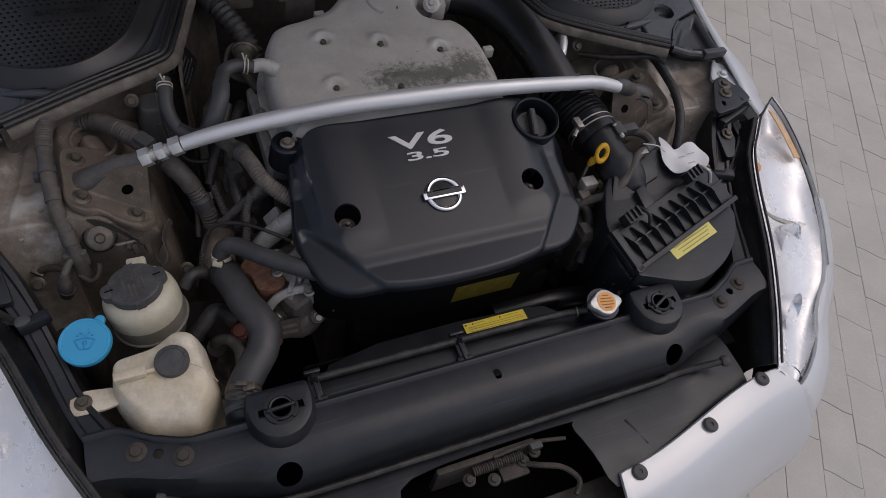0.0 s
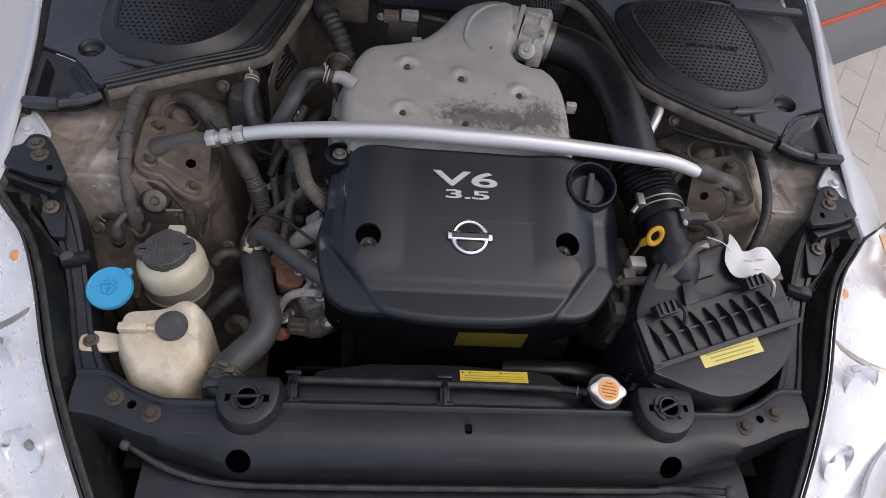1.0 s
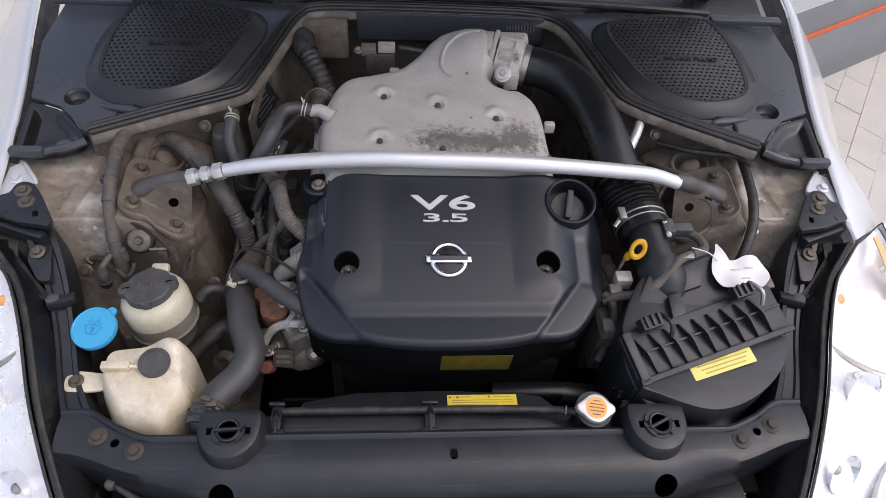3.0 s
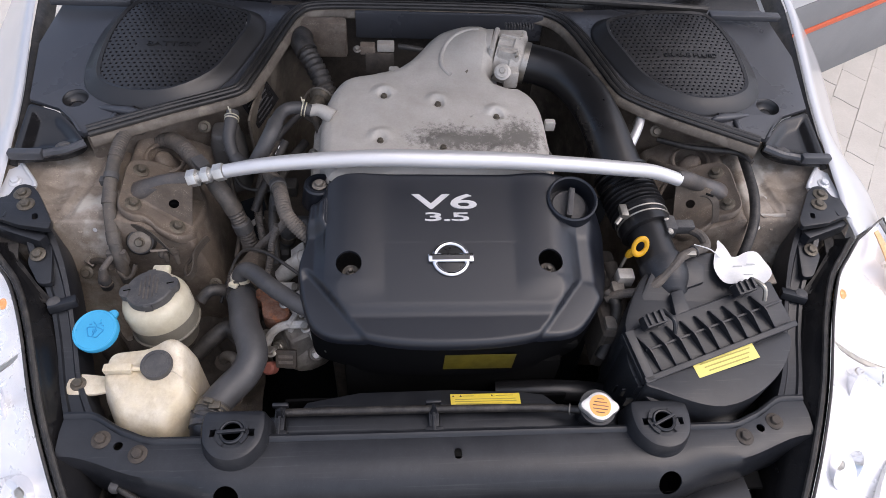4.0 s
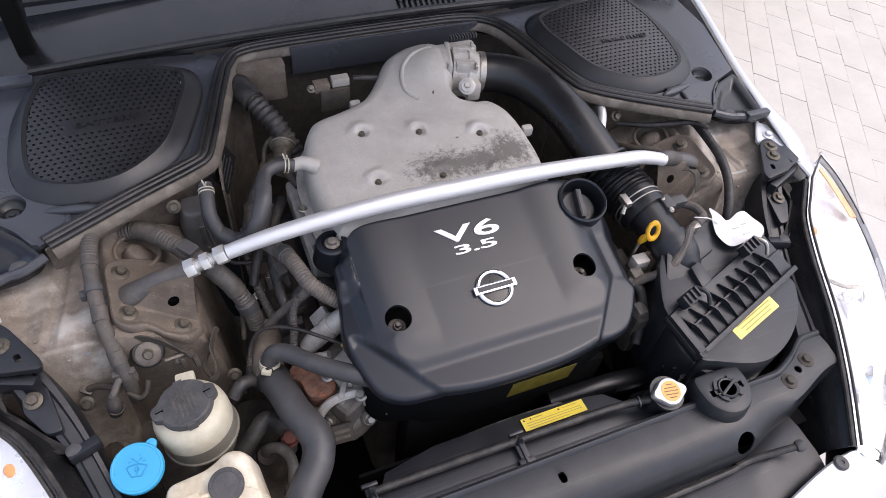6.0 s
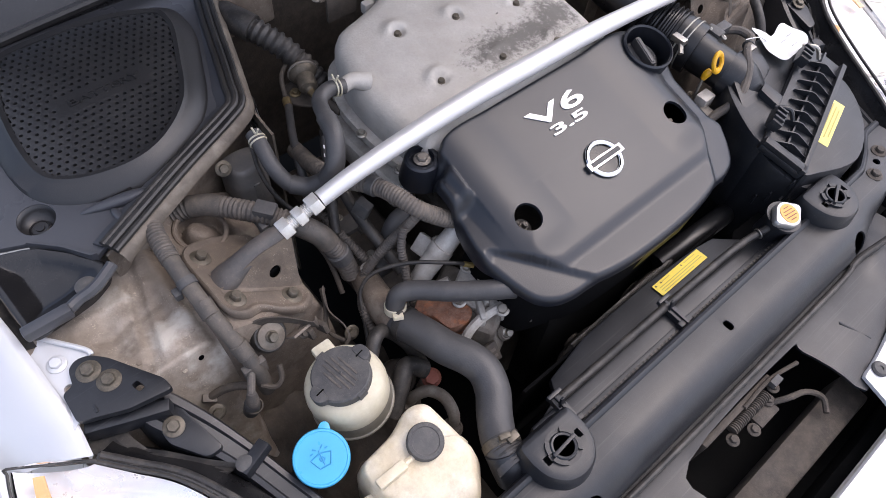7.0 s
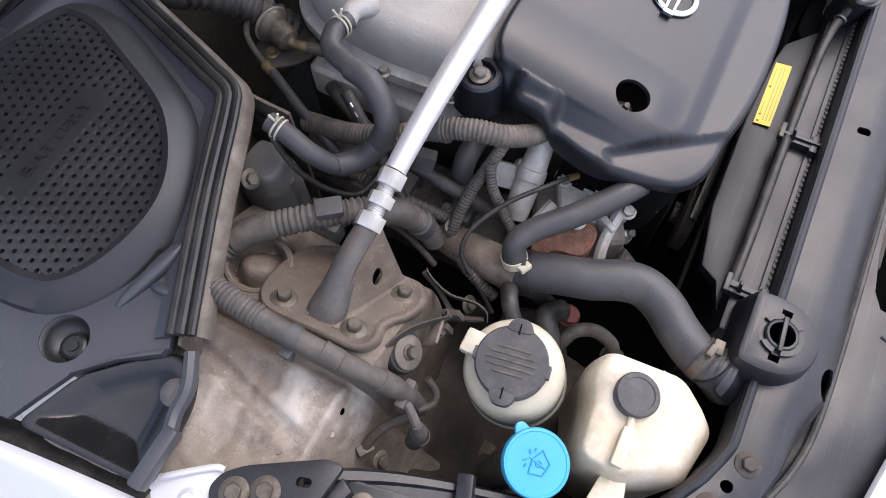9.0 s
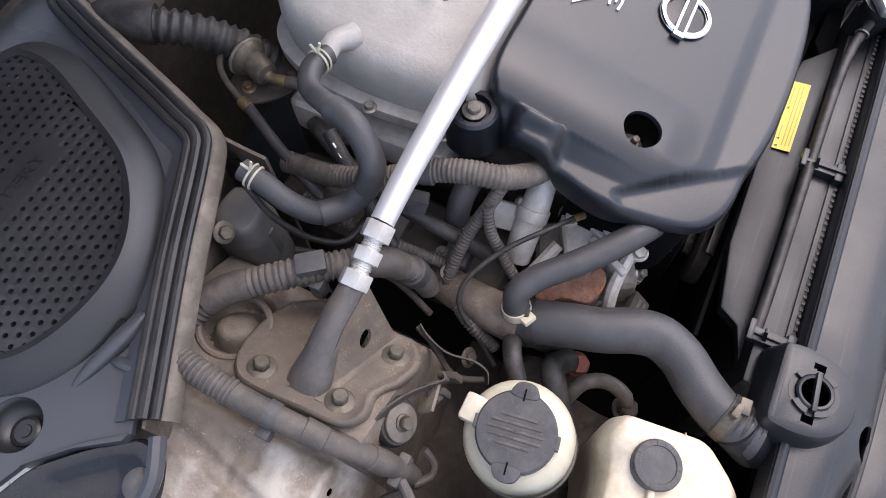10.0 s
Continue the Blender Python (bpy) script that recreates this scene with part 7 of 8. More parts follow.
for v in dome.verts:
    v.co += Vector((1, 1, 1)) * (0.003 * noise.noise(v.co * 55))
part("front_casting", dome, M_DULL, eng, "rough cast housing", sharp=60)
for q, d, r in (((-0.312, 0.262, 0.650), (-0.6, -0.3, 0.8), 0.016), ((-0.300, 0.205, 0.640), (-0.4, -0.6, 0.7), 0.014), ((-0.232, 0.190, 0.640), (0.1, -0.7, 0.7), 0.015)):
    part("casting_boss", lathe([(r, -0.03), (r, 0.0), (r * 0.8, 0.004), (0.0, 0.004)], 20, along(q, d)), M_DULL, eng, "cast boss")
    part("bolt", hexbolt(Vector(q) + Vector(d).normalized() * 0.004, d, 0.0072, 0.009, 1.3), M_STEEL, eng, "steel hexagon bolt")
part("tag_plate", box((0, 0, 0), (0.038, 0.034, 0.010), 0.003, facing((-0.284, 0.176, 0.648), (-0.1, -0.75, 0.65))), M_DARKMETAL, eng, "dark plug with pale print")
for v in (-0.006, 0.005):
    part("print_bar", box((0, v, 0.0055), (0.026, 0.0055, 0.0006), 0.0, facing((-0.284, 0.176, 0.648), (-0.1, -0.75, 0.65))), M_LOOM, eng)
part("red_plug", lathe([(0.012, -0.02), (0.012, 0.0), (0.009, 0.004), (0.0, 0.004)], 18, along((-0.316, 0.160, 0.642), (-0.3, -0.5, 0.8))), M_REDBOLT, eng, "red oxide plug")
part("slot_web", turned((-0.262, 0.232, 0.700), (0.060, 0.010, 0.034), 0.003, (0, 0, 62)), M_RAWALU, eng)
part("slot_web", turned((-0.243, 0.246, 0.708), (0.054, 0.008, 0.026), 0.003, (0, 0, 62)), M_RAWALU, eng)
part("head_rib", tube([(-0.325, 0.20, 0.64), (-0.31, 0.208, 0.68), (-0.285, 0.212, 0.702), (-0.245, 0.208, 0.712), (-0.215, 0.20, 0.71)], 0.008, 8), M_RAWALU, eng)
part("head_rib", tube([(-0.325, 0.33, 0.64), (-0.315, 0.310, 0.685), (-0.272, 0.290, 0.712)], 0.008, 8), M_RAWALU, eng)
part("solenoid", tube([(-0.300, 0.330, 0.690), (-0.282, 0.331, 0.712), (-0.250, 0.331, 0.742), (-0.222, 0.331, 0.768)], [0.016, 0.0175, 0.0175, 0.0145], 20), M_RAWALU, eng, "pale solenoid cylinder")
part("solenoid_collar", lathe([(0.0175, -0.008), (0.020, -0.007), (0.020, 0.007), (0.0175, 0.008)], 24, along((-0.258, 0.331, 0.735), (0.72, 0, 0.69))), M_RAWALU, eng)
part("solenoid_ear", turned((-0.266, 0.356, 0.722), (0.034, 0.040, 0.014), 0.004, (0, -40, 10)), M_RAWALU, eng, "bolted ear")
part("sensor", tube([(-0.242, 0.245, 0.718), (-0.225, 0.226, 0.720)], 0.0095, 16), M_RAWALU, eng, "small sensor barrel")
part("sensor_tip", tube([(-0.225, 0.226, 0.720), (-0.217, 0.217, 0.721)], 0.006, 12), M_OLDBRASS, eng)
for p in ((-0.252, 0.346, 0.735), (-0.236, 0.290, 0.716), (-0.285, 0.252, 0.714), (-0.243, 0.200, 0.714), (-0.222, 0.190, 0.716), (-0.318, 0.215, 0.666), (-0.310, 0.186, 0.655), (-0.228, 0.262, 0.712)):
    part("bolt", hexbolt(p, (-0.3, -0.1, 1), 0.0082, 0.011, 1.35), M_STEEL, eng, "steel hexagon bolt")
rust = prism(ccw(smooth_poly([(-0.340, 0.292), (-0.318, 0.300), (-0.293, 0.276), (-0.276, 0.238), (-0.290, 0.222), (-0.322, 0.230), (-0.330, 0.262), (-0.345, 0.276)], 4)), 0.668, lambda x, y: 0.706 + 0.10 * (x + 0.31) + 0.003 * noise.noise(Vector((x * 90, y * 90, 0))), 0.003)
part("rusty_plate", rust, M_RUST, eng, "rusty iron plate")
part("rust_lip", tube([(-0.345, 0.280, 0.690), (-0.318, 0.296, 0.694), (-0.293, 0.274, 0.696)], 0.006, 8), M_RUST, eng)
part("plug_block", turned((-0.205, 0.185, 0.700), (0.034, 0.030, 0.030), 0.004, (0, 0, 35)), M_STEEL, eng, "sensor plug")
part("valve_cover", bevel(box((-0.300, 0.50, 0.60), (0.10, 0.34, 0.12)), 0.02, 3), M_DARKMETAL, eng, "dark rocker cover")
part("runner", bevel(box((-0.22, 0.56, 0.735), (0.07, 0.22, 0.06)), 0.015, 3), M_RAWALU, eng, "inlet runner casting")
for i in range(3):
    part("coil", bevel(box((-0.315, 0.40 + i * 0.09, 0.672), (0.045, 0.034, 0.030)), 0.006), M_CAP, eng, "black ignition coil")
    part("coil_bolt", hexbolt((-0.328, 0.418 + i * 0.09, 0.684), r=0.0055), M_STEEL, eng)
part("oil_pipe", tube([(-0.412, 0.212, 0.585), (-0.404, 0.208, 0.605), (-0.386, 0.197, 0.618), (-0.374, 0.173, 0.618), (-0.377, 0.146, 0.605), (-0.384, 0.138, 0.570)], 0.0095, 12), M_DULL, eng, "curved oil pipe")
part("banjo_ring", lathe([(0.017, 0), (0.017, 0.012), (0.009, 0.014), (0.0, 0.014)], 20, along((-0.412, 0.214, 0.575), (0.2, -0.6, 0.8))), M_DARKMETAL, eng)
part("pipe_nut", hexbolt((-0.384, 0.138, 0.575), (0, -0.2, 1), 0.013, 0.018, 1.3), M_DARKMETAL, eng)
part("red_bolt", hexbolt((-0.366, 0.214, 0.608), (-0.1, -0.3, 1), 0.0135, 0.013, 1.2), M_REDBOLT, eng, "red oxide bolt head")
part("bolt_stem", tube([(-0.367, 0.215, 0.608), (-0.37, 0.225, 0.54)], 0.014, 14), M_DULL, eng)
part("round_cover", lathe([(0.030, -0.05), (0.030, 0.0), (0.026, 0.004), (0.0, 0.004)], 24, along((-0.40, 0.255, 0.585), (-0.2, -0.4, 1))), M_DARKMETAL, eng)
# water outlet pipe
part("water_pipe", tube([(-0.374, 0.290, 0.690), (-0.372, 0.325, 0.684), (-0.362, 0.375, 0.668), (-0.345, 0.43, 0.65), (-0.32, 0.50, 0.64)], [0.028, 0.026, 0.024, 0.022, 0.02], 20), M_TOWER, eng, "dusty metal water pipe")
part("pipe_tag", lathe([(0.010, 0), (0.010, 0.002), (0.0045, 0.003), (0.0035, 0.001), (0, 0.001)], 20, along((-0.352, 0.398, 0.690), (-0.3, -0.3, 1))), M_DULL, eng, "round steel eyelet")
part("pipe_flange", box((-0.335, 0.46, 0.672), (0.04, 0.10, 0.012), 0.003, None), M_DARKMETAL, eng)


def hose(name, pts, r, mat, label, ribs=None, clamps=(), n=18, cat="hose"):
    """A hose as a thing; clamps: (share of its points, material)."""
    p = Vector(pts[len(pts) // 2])
    h = thing(name, (p.x, p.y, p.z - 0.03), label, cat)
    part("tube", tube(pts, r, n, 0.007, ribs), mat, h, sharp=60)
    rr = r[0] if isinstance(r, list) else r
    for i, j, kind, m2 in clamps:
        a, b = Vector(pts[i]), Vector(pts[j])
        w = (b - a).normalized()
        c = a + w * 0.014
        if kind == "band":
            part("clamp", lathe([(rr + 0.0003, -0.006), (rr + 0.0018, -0.006), (rr + 0.0018, 0.006), (rr + 0.0003, 0.006)], 28, along(c, w)), m2, h, "band clamp")
            side = w.cross(Vector((0, 0, 1))).normalized()
            up = side.cross(w).normalized()
            up = up if up.z > 0 else -up
            part("clamp_ear", box((0, 0, 0), (0.016, 0.010, 0.008), 0.002, along(c + up * (rr + 0.005), w)), m2, h)
        else:
            for d in (-0.003, 0.003):
                part("clamp_wire", torus(c + w * d, w, rr + 0.0008, 0.0013, 24, 6), m2, h, "wire clamp")
            for k in (-1, 1):
                part("clamp_tip", tube([c + Vector((0, 0, rr)), c + Vector((0.003 * k, -0.004 * k, rr + 0.014))], 0.0015, 6), m2, h)
    return h


hose("radiator_hose", [(-0.372, 0.294, 0.692), (-0.366, 0.272, 0.699), (-0.358, 0.240, 0.706), (-0.350, 0.206, 0.711), (-0.336, 0.172, 0.714), (-0.331, 0.144, 0.711), (-0.341, 0.115, 0.706), (-0.361, 0.090, 0.704), (-0.380, 0.062, 0.705), (-0.388, 0.038, 0.706), (-0.390, 0.018, 0.706)], 0.0258, M_HOSE, "thick grey-black rubber radiator hose", clamps=((0, 1, "band", M_RUBBER), (9, 8, "band", M_DIRTBOLT)), n=28)
hose("heater_hose", [(-0.372, 0.298, 0.706), (-0.369, 0.304, 0.726), (-0.358, 0.306, 0.742), (-0.338, 0.292, 0.751), (-0.305, 0.258, 0.758), (-0.272, 0.228, 0.766), (-0.240, 0.205, 0.768), (-0.205, 0.190, 0.755)], 0.0152, M_HOSE, "curved grey rubber water hose", clamps=((0, 1, "band", M_PSRES),))
hose("breather_hose", [(-0.246, 0.588, 0.8765), (-0.272, 0.591, 0.882), (-0.297, 0.579, 0.883), (-0.309, 0.547, 0.882), (-0.317, 0.515, 0.877), (-0.336, 0.488, 0.852), (-0.352, 0.492, 0.822), (-0.372, 0.508, 0.806), (-0.393, 0.527, 0.808), (-0.404, 0.552, 0.832), (-0.402, 0.580, 0.848), (-0.400, 0.606, 0.856)], 0.0122, M_HOSE, "S-shaped black rubber hose at the plenum", clamps=((0, 1, "wire", M_PSRES), (11, 10, "wire", M_PSRES)))
hose("tower_loom", [(-0.560, 0.600, 0.785), (-0.530, 0.590, 0.796), (-0.509, 0.574, 0.802), (-0.478, 0.535, 0.807), (-0.452, 0.502, 0.807), (-0.425, 0.470, 0.798), (-0.402, 0.447, 0.776), (-0.387, 0.433, 0.742), (-0.376, 0.424, 0.705), (-0.372, 0.415, 0.67)], 0.0160, M_LOOM, "dusty brown corrugated cable sleeve", ribs=(0.0068, 0.0022), cat="cable sleeve")
k = thing("loom_clip", (-0.452, 0.502, 0.80), "black plastic clip on the corrugated sleeve", "clip")
part("band", box((0, 0, 0), (0.024, 0.038, 0.032), 0.004, along((-0.452, 0.502, 0.808), (0.6, -0.75, -0.05))), M_CAP, k)
part("prong", box((-0.462, 0.492, 0.790), (0.016, 0.014, 0.03), 0.003), M_CAP, k)
BC = [(-0.578, 0.592, 0.826), (-0.590, 0.565, 0.843), (-0.596, 0.530, 0.846), (-0.599, 0.490, 0.841), (-0.599, 0.450, 0.832), (-0.597, 0.410, 0.817), (-0.592, 0.375, 0.796), (-0.587, 0.347, 0.768), (-0.584, 0.332, 0.738), (-0.582, 0.325, 0.69)]
bc = hose("battery_cable", BC, [0.0125, 0.0125, 0.0124, 0.0120, 0.0116, 0.0114, 0.0112, 0.0112, 0.011, 0.011], M_TAPE, "thick taped cable over the inner wing", cat="cable", n=20)
part("corrugated_end", tube(BC[:4], 0.0134, 20, 0.007, (0.0050, 0.0016)), M_LOOM, bc, "corrugated sleeve end", sharp=60)
for q, d in (((-0.597, 0.412, 0.818), (0, -1, -0.4)), ((-0.5885, 0.355, 0.777), (0.1, -0.7, -0.8))):
    part("tape_wrap", lathe([(0.0114, -0.012), (0.0126, -0.011), (0.0126, 0.011), (0.0114, 0.012)], 20, along(q, d)), M_TAPE, bc, "wrap of tape")
part("end_clip", box((-0.586, 0.336, 0.745), (0.034, 0.012, 0.032), 0.003), M_LOOM, bc, "clip at the cable's end")
k = thing("cable_tie", (-0.597, 0.455, 0.80), "black cable tie on the taped cable", "cable tie")
part("band", lathe([(0.0118, -0.006), (0.0132, -0.006), (0.0132, 0.006), (0.0118, 0.006)], 24, along((-0.599, 0.452, 0.8325), (0, -1, -0.3))), M_CAP, k)
part("head", box((-0.616, 0.452, 0.822), (0.010, 0.014, 0.014), 0.002), M_CAP, k)
hose("engine_loom", [(-0.330, 0.62, 0.760), (-0.335, 0.55, 0.785), (-0.325, 0.49, 0.805), (-0.302, 0.442, 0.820), (-0.290, 0.400, 0.828), (-0.280, 0.368, 0.824), (-0.262, 0.350, 0.812), (-0.240, 0.338, 0.796), (-0.20, 0.328, 0.772)], 0.0138, M_LOOM, "corrugated loom running under the engine cover", ribs=(0.0052, 0.0011), cat="cable sleeve")
hose("branch_loom", [(-0.280, 0.362, 0.818), (-0.294, 0.372, 0.785), (-0.316, 0.386, 0.745), (-0.345, 0.394, 0.705), (-0.362, 0.393, 0.680), (-0.384, 0.368, 0.675), (-0.398, 0.344, 0.676), (-0.402, 0.312, 0.650)], 0.0082, M_LOOM, "thin corrugated branch of the loom", ribs=(0.0048, 0.0016), cat="cable sleeve", n=12)
hose("sensor_loom", [(-0.300, 0.372, 0.790), (-0.312, 0.362, 0.760), (-0.318, 0.345, 0.730), (-0.325, 0.325, 0.700), (-0.330, 0.30, 0.67)], 0.0070, M_LOOM, "thin corrugated sensor sleeve", ribs=(0.0048, 0.0014), cat="cable sleeve", n=12)
hose("sensor_wire", [(-0.250, 0.283, 0.748), (-0.275, 0.300, 0.755), (-0.320, 0.338, 0.750), (-0.362, 0.366, 0.728), (-0.388, 0.366, 0.700), (-0.405, 0.335, 0.672), (-0.420, 0.305, 0.64)], 0.0032, M_RUBBER, "thin black sensor wire with a brass end", cat="wire", n=10)
k = thing("wire_end", (-0.247, 0.280, 0.745), "small brass wire end", "wire end")
part("ferrule", tube([(-0.252, 0.284, 0.7485), (-0.240, 0.275, 0.744)], 0.0045, 10), M_BRASS, k)
hose("vacuum_pipe", [(-0.287, 0.702, 0.770), (-0.298, 0.682, 0.772), (-0.320, 0.640, 0.772), (-0.338, 0.600, 0.768), (-0.347, 0.578, 0.763), (-0.350, 0.566, 0.752)], 0.0070, M_HOSE, "straight thin vacuum pipe", n=12, cat="pipe")
hose("printed_hose", [(-0.300, 0.570, 0.815), (-0.318, 0.540, 0.792), (-0.345, 0.495, 0.755), (-0.362, 0.465, 0.725)], 0.0085, M_RUBBER, "black rubber hose with white print", n=12)
k = thing("hose_print", (-0.31, 0.50, 0.78), "white unreadable print on a black hose", "print")
for i in range(9):
    f = 0.15 + i * 0.085
    p = Vector((-0.300, 0.570, 0.815)).lerp(Vector((-0.362, 0.465, 0.725)), f)
    part("print_bar", box((0, 0, 0), (0.002, 0.006, 0.001), 0.0, Matrix.Translation(p + Vector((-0.003, 0.001, 0.0105))) @ pose(0, 0, 0, 30, 0, -27)), M_PAPER, k)
hose("cowl_hose", [(-0.276, 0.822, 0.850), (-0.262, 0.796, 0.842), (-0.244, 0.765, 0.826), (-0.228, 0.735, 0.802), (-0.215, 0.710, 0.770)], 0.0215, M_RUBBER, "black ribbed hose at the firewall", ribs=(0.0130, 0.004), n=22)
k = thing("hose_sleeve", (-0.30, 0.86, 0.84), "smooth rubber sleeve of the firewall hose", "sleeve")
part("sleeve", tube([(-0.285, 0.900, 0.835), (-0.290, 0.868, 0.848), (-0.284, 0.840, 0.853), (-0.272, 0.815, 0.848)], 0.0240, 22), M_RUBBER, k)
k = thing("bulkhead_block", (-0.425, 0.61, 0.68), "dusty grey plastic block against the bulkhead", "block")
blk = ccw(smooth_poly([(-0.452, 0.640), (-0.400, 0.640), (-0.392, 0.610), (-0.404, 0.584), (-0.440, 0.580), (-0.458, 0.600)], 6))
part("body", skin([[(x, y, z) for x, y in shrink(blk, d)] for d, z in ((0.0, 0.66), (0.0, 0.772), (0.002, 0.780), (0.005, 0.785), (0.006, 0.798), (0.008, 0.804), (0.011, 0.807), (0.013, 0.8075))]), M_BLOCK, k, sharp=60)
part("rib", box((-0.424, 0.581, 0.755), (0.010, 0.006, 0.05), 0.002), M_BLOCK, k)
hose("bulkhead_wire", [(-0.410, 0.600, 0.845), (-0.415, 0.575, 0.80), (-0.408, 0.540, 0.765), (-0.385, 0.51, 0.745), (-0.33, 0.505, 0.74)], 0.0038, M_RUBBER, "thin black wire down the bulkhead", n=10, cat="wire")
hose("steering_hose", [(-0.440, 0.270, 0.70), (-0.420, 0.285, 0.71), (-0.395, 0.292, 0.69), (-0.372, 0.27, 0.65), (-0.36, 0.24, 0.60)], 0.0110, M_RUBBER, "short black steering fluid hose", n=14)
hose("lower_hose", [(-0.455, 0.20, 0.62), (-0.42, 0.225, 0.645), (-0.395, 0.24, 0.65), (-0.372, 0.225, 0.63)], 0.0150, M_RUBBER, "dark lower hose beside the fluid tank", n=14)

# vacuum valve on its bracket
val = thing("vacuum_valve", (-0.25, 0.70, 0.77), "round metal vacuum valve on a dirty steel bracket", "valve")
vm = along((-0.246, 0.704, 0.800), (0.30, 0.93, 0.10))
part("drum", lathe([(0.0, -0.026), (0.006, -0.026), (0.008, -0.020), (0.0145, -0.017), (0.0165, -0.012), (0.0165, 0.008), (0.0205, 0.011), (0.0240, 0.016), (0.0250, 0.022), (0.0235, 0.026), (0.018, 0.030), (0.0, 0.032)], 32, vm), M_DIRTBOLT, val, "round pressed drum")
part("rim", torus(vm @ Vector((0, 0, 0.021)), (0.30, 0.93, 0.10), 0.0245, 0.0022, 36, 8), M_DULL, val, "rolled steel rim")
part("stem", tube([(-0.253, 0.682, 0.798), (-0.250, 0.664, 0.797), (-0.246, 0.648, 0.796)], [0.0062, 0.0072, 0.0066], 12), M_OLDBRASS, val, "brass stem")
part("arm", tube([(-0.250, 0.662, 0.797), (-0.243, 0.640, 0.795), (-0.236, 0.618, 0.792)], 0.0082, 12), M_DARKMETAL, val, "dark link")
part("bracket", prism(ccw(smooth_poly([(-0.286, 0.722), (-0.280, 0.694), (-0.252, 0.668), (-0.222, 0.662), (-0.198, 0.688), (-0.202, 0.724), (-0.230, 0.740), (-0.264, 0.742)], 4)), 0.770, 0.775, 0.0015), M_DARKMETAL, val, "flat steel bracket")
for x, y, m2 in ((-0.264, 0.714, M_OLDBRASS), (-0.211, 0.712, M_OLDBRASS), (-0.226, 0.672, M_DIRTBOLT), (-0.212, 0.732, M_DIRTBOLT)):
    part("bolt", hexbolt((x, y, 0.775), r=0.0065), m2, val, "yellow zinc bolt" if m2 is M_OLDBRASS else "dirty bolt")
part("loop_pipe", tube([(-0.226, 0.742, 0.806), (-0.246, 0.752, 0.806), (-0.264, 0.748, 0.800), (-0.276, 0.734, 0.790), (-0.282, 0.718, 0.778), (-0.288, 0.702, 0.770)], 0.0042, 10), M_DARKMETAL, val, "thin bent pipe")
part("union", lathe([(0.006, -0.010), (0.008, -0.008), (0.008, 0.006), (0.0055, 0.008), (0.0, 0.008)], 14, along((-0.286, 0.706, 0.771), (-0.3, -0.9, -0.1))), M_OLDBRASS, val, "yellow zinc pipe union")

# clutter between tower and rail
k = thing("horn_bracket", (-0.55, 0.34, 0.70), "dusty round rubber mount with a bent steel bracket", "bracket")
part("mount", lathe([(0.020, -0.035), (0.024, -0.030), (0.026, -0.006), (0.0225, 0.0), (0.0, 0.0)], 28, along((-0.546, 0.356, 0.764), (0.10, -0.72, 0.69))), M_RUBBER, k, "round rubber mount")
part("washer", lathe([(0.0195, 0.0), (0.0195, 0.003), (0.0175, 0.0042), (0.0, 0.0042)], 28, along((-0.546, 0.355, 0.764), (0.10, -0.72, 0.69))), M_LIP, k, "pale dusty washer")
part("bolt", hexbolt((-0.5456, 0.352, 0.767), (0.10, -0.72, 0.69), 0.0075, 0.010, 1.2), M_DIRTBOLT, k)
part("strap", strip([[Vector(p), Vector(p) + Vector((0.004, -0.002, -0.018))] for p in catmull([(-0.562, 0.372, 0.792), (-0.545, 0.368, 0.794), (-0.524, 0.358, 0.788), (-0.505, 0.345, 0.778), (-0.490, 0.332, 0.772), (-0.482, 0.338, 0.768)], 5)], 0.0025, Vector((0, 1, 0))), M_DARKMETAL, k, "bent steel strap")
part("bolt", hexbolt((-0.505, 0.338, 0.752), (0.1, -0.7, 0.7), 0.0065, 0.008), M_DARKMETAL, k)
part("tab", box((0, 0, 0), (0.034, 0.026, 0.004), 0.001, Matrix.Translation((-0.510, 0.342, 0.756)) @ pose(0, 0, 0, -48, 10, 12)), M_TOWER, k, "bent steel tab")
for i in range(2):
    part("clip", box((0, 0, 0), (0.008, 0.022, 0.020), 0.002, Matrix.Translation((-0.500 + 0.020 * i, 0.336 - 0.004 * i, 0.748)) @ pose(0, 0, 0, -20, 0, 15)), M_DARKMETAL, k, "small dark clip")

k = thing("wing_plug", (-0.612, 0.31, 0.66), "dusty round plug and wires on the inner wing", "plug")
part("plug", lathe([(0.0, -0.040), (0.0100, -0.039), (0.0112, -0.036), (0.0112, -0.008), (0.0100, -0.006), (0.0095, 0.0), (0.0, 0.001)], 20, along((-0.612, 0.308, 0.722), (0.15, -0.15, 1))), M_CAP, k)
part("plug_ring", torus((-0.612, 0.308, 0.708), (0.15, -0.15, 1), 0.0115, 0.0014, 24, 6), M_DARKMETAL, k)
part("boot", lathe([(0.0090, -0.012), (0.0095, -0.006), (0.0080, 0.004), (0.0060, 0.012), (0.0, 0.013)], 16, along((-0.610, 0.309, 0.730), (0.2, 0.2, 1))), M_LOOM, k, "dusty rubber boot")
part("wire", tube([(-0.608, 0.312, 0.740), (-0.600, 0.322, 0.748), (-0.592, 0.334, 0.752)], 0.0055, 10), M_LOOM, k)
part("wire", tube([(-0.600, 0.325, 0.728), (-0.618, 0.342, 0.722), (-0.636, 0.352, 0.714), (-0.650, 0.357, 0.704)], 0.0060, 10), M_DARKMETAL, k)
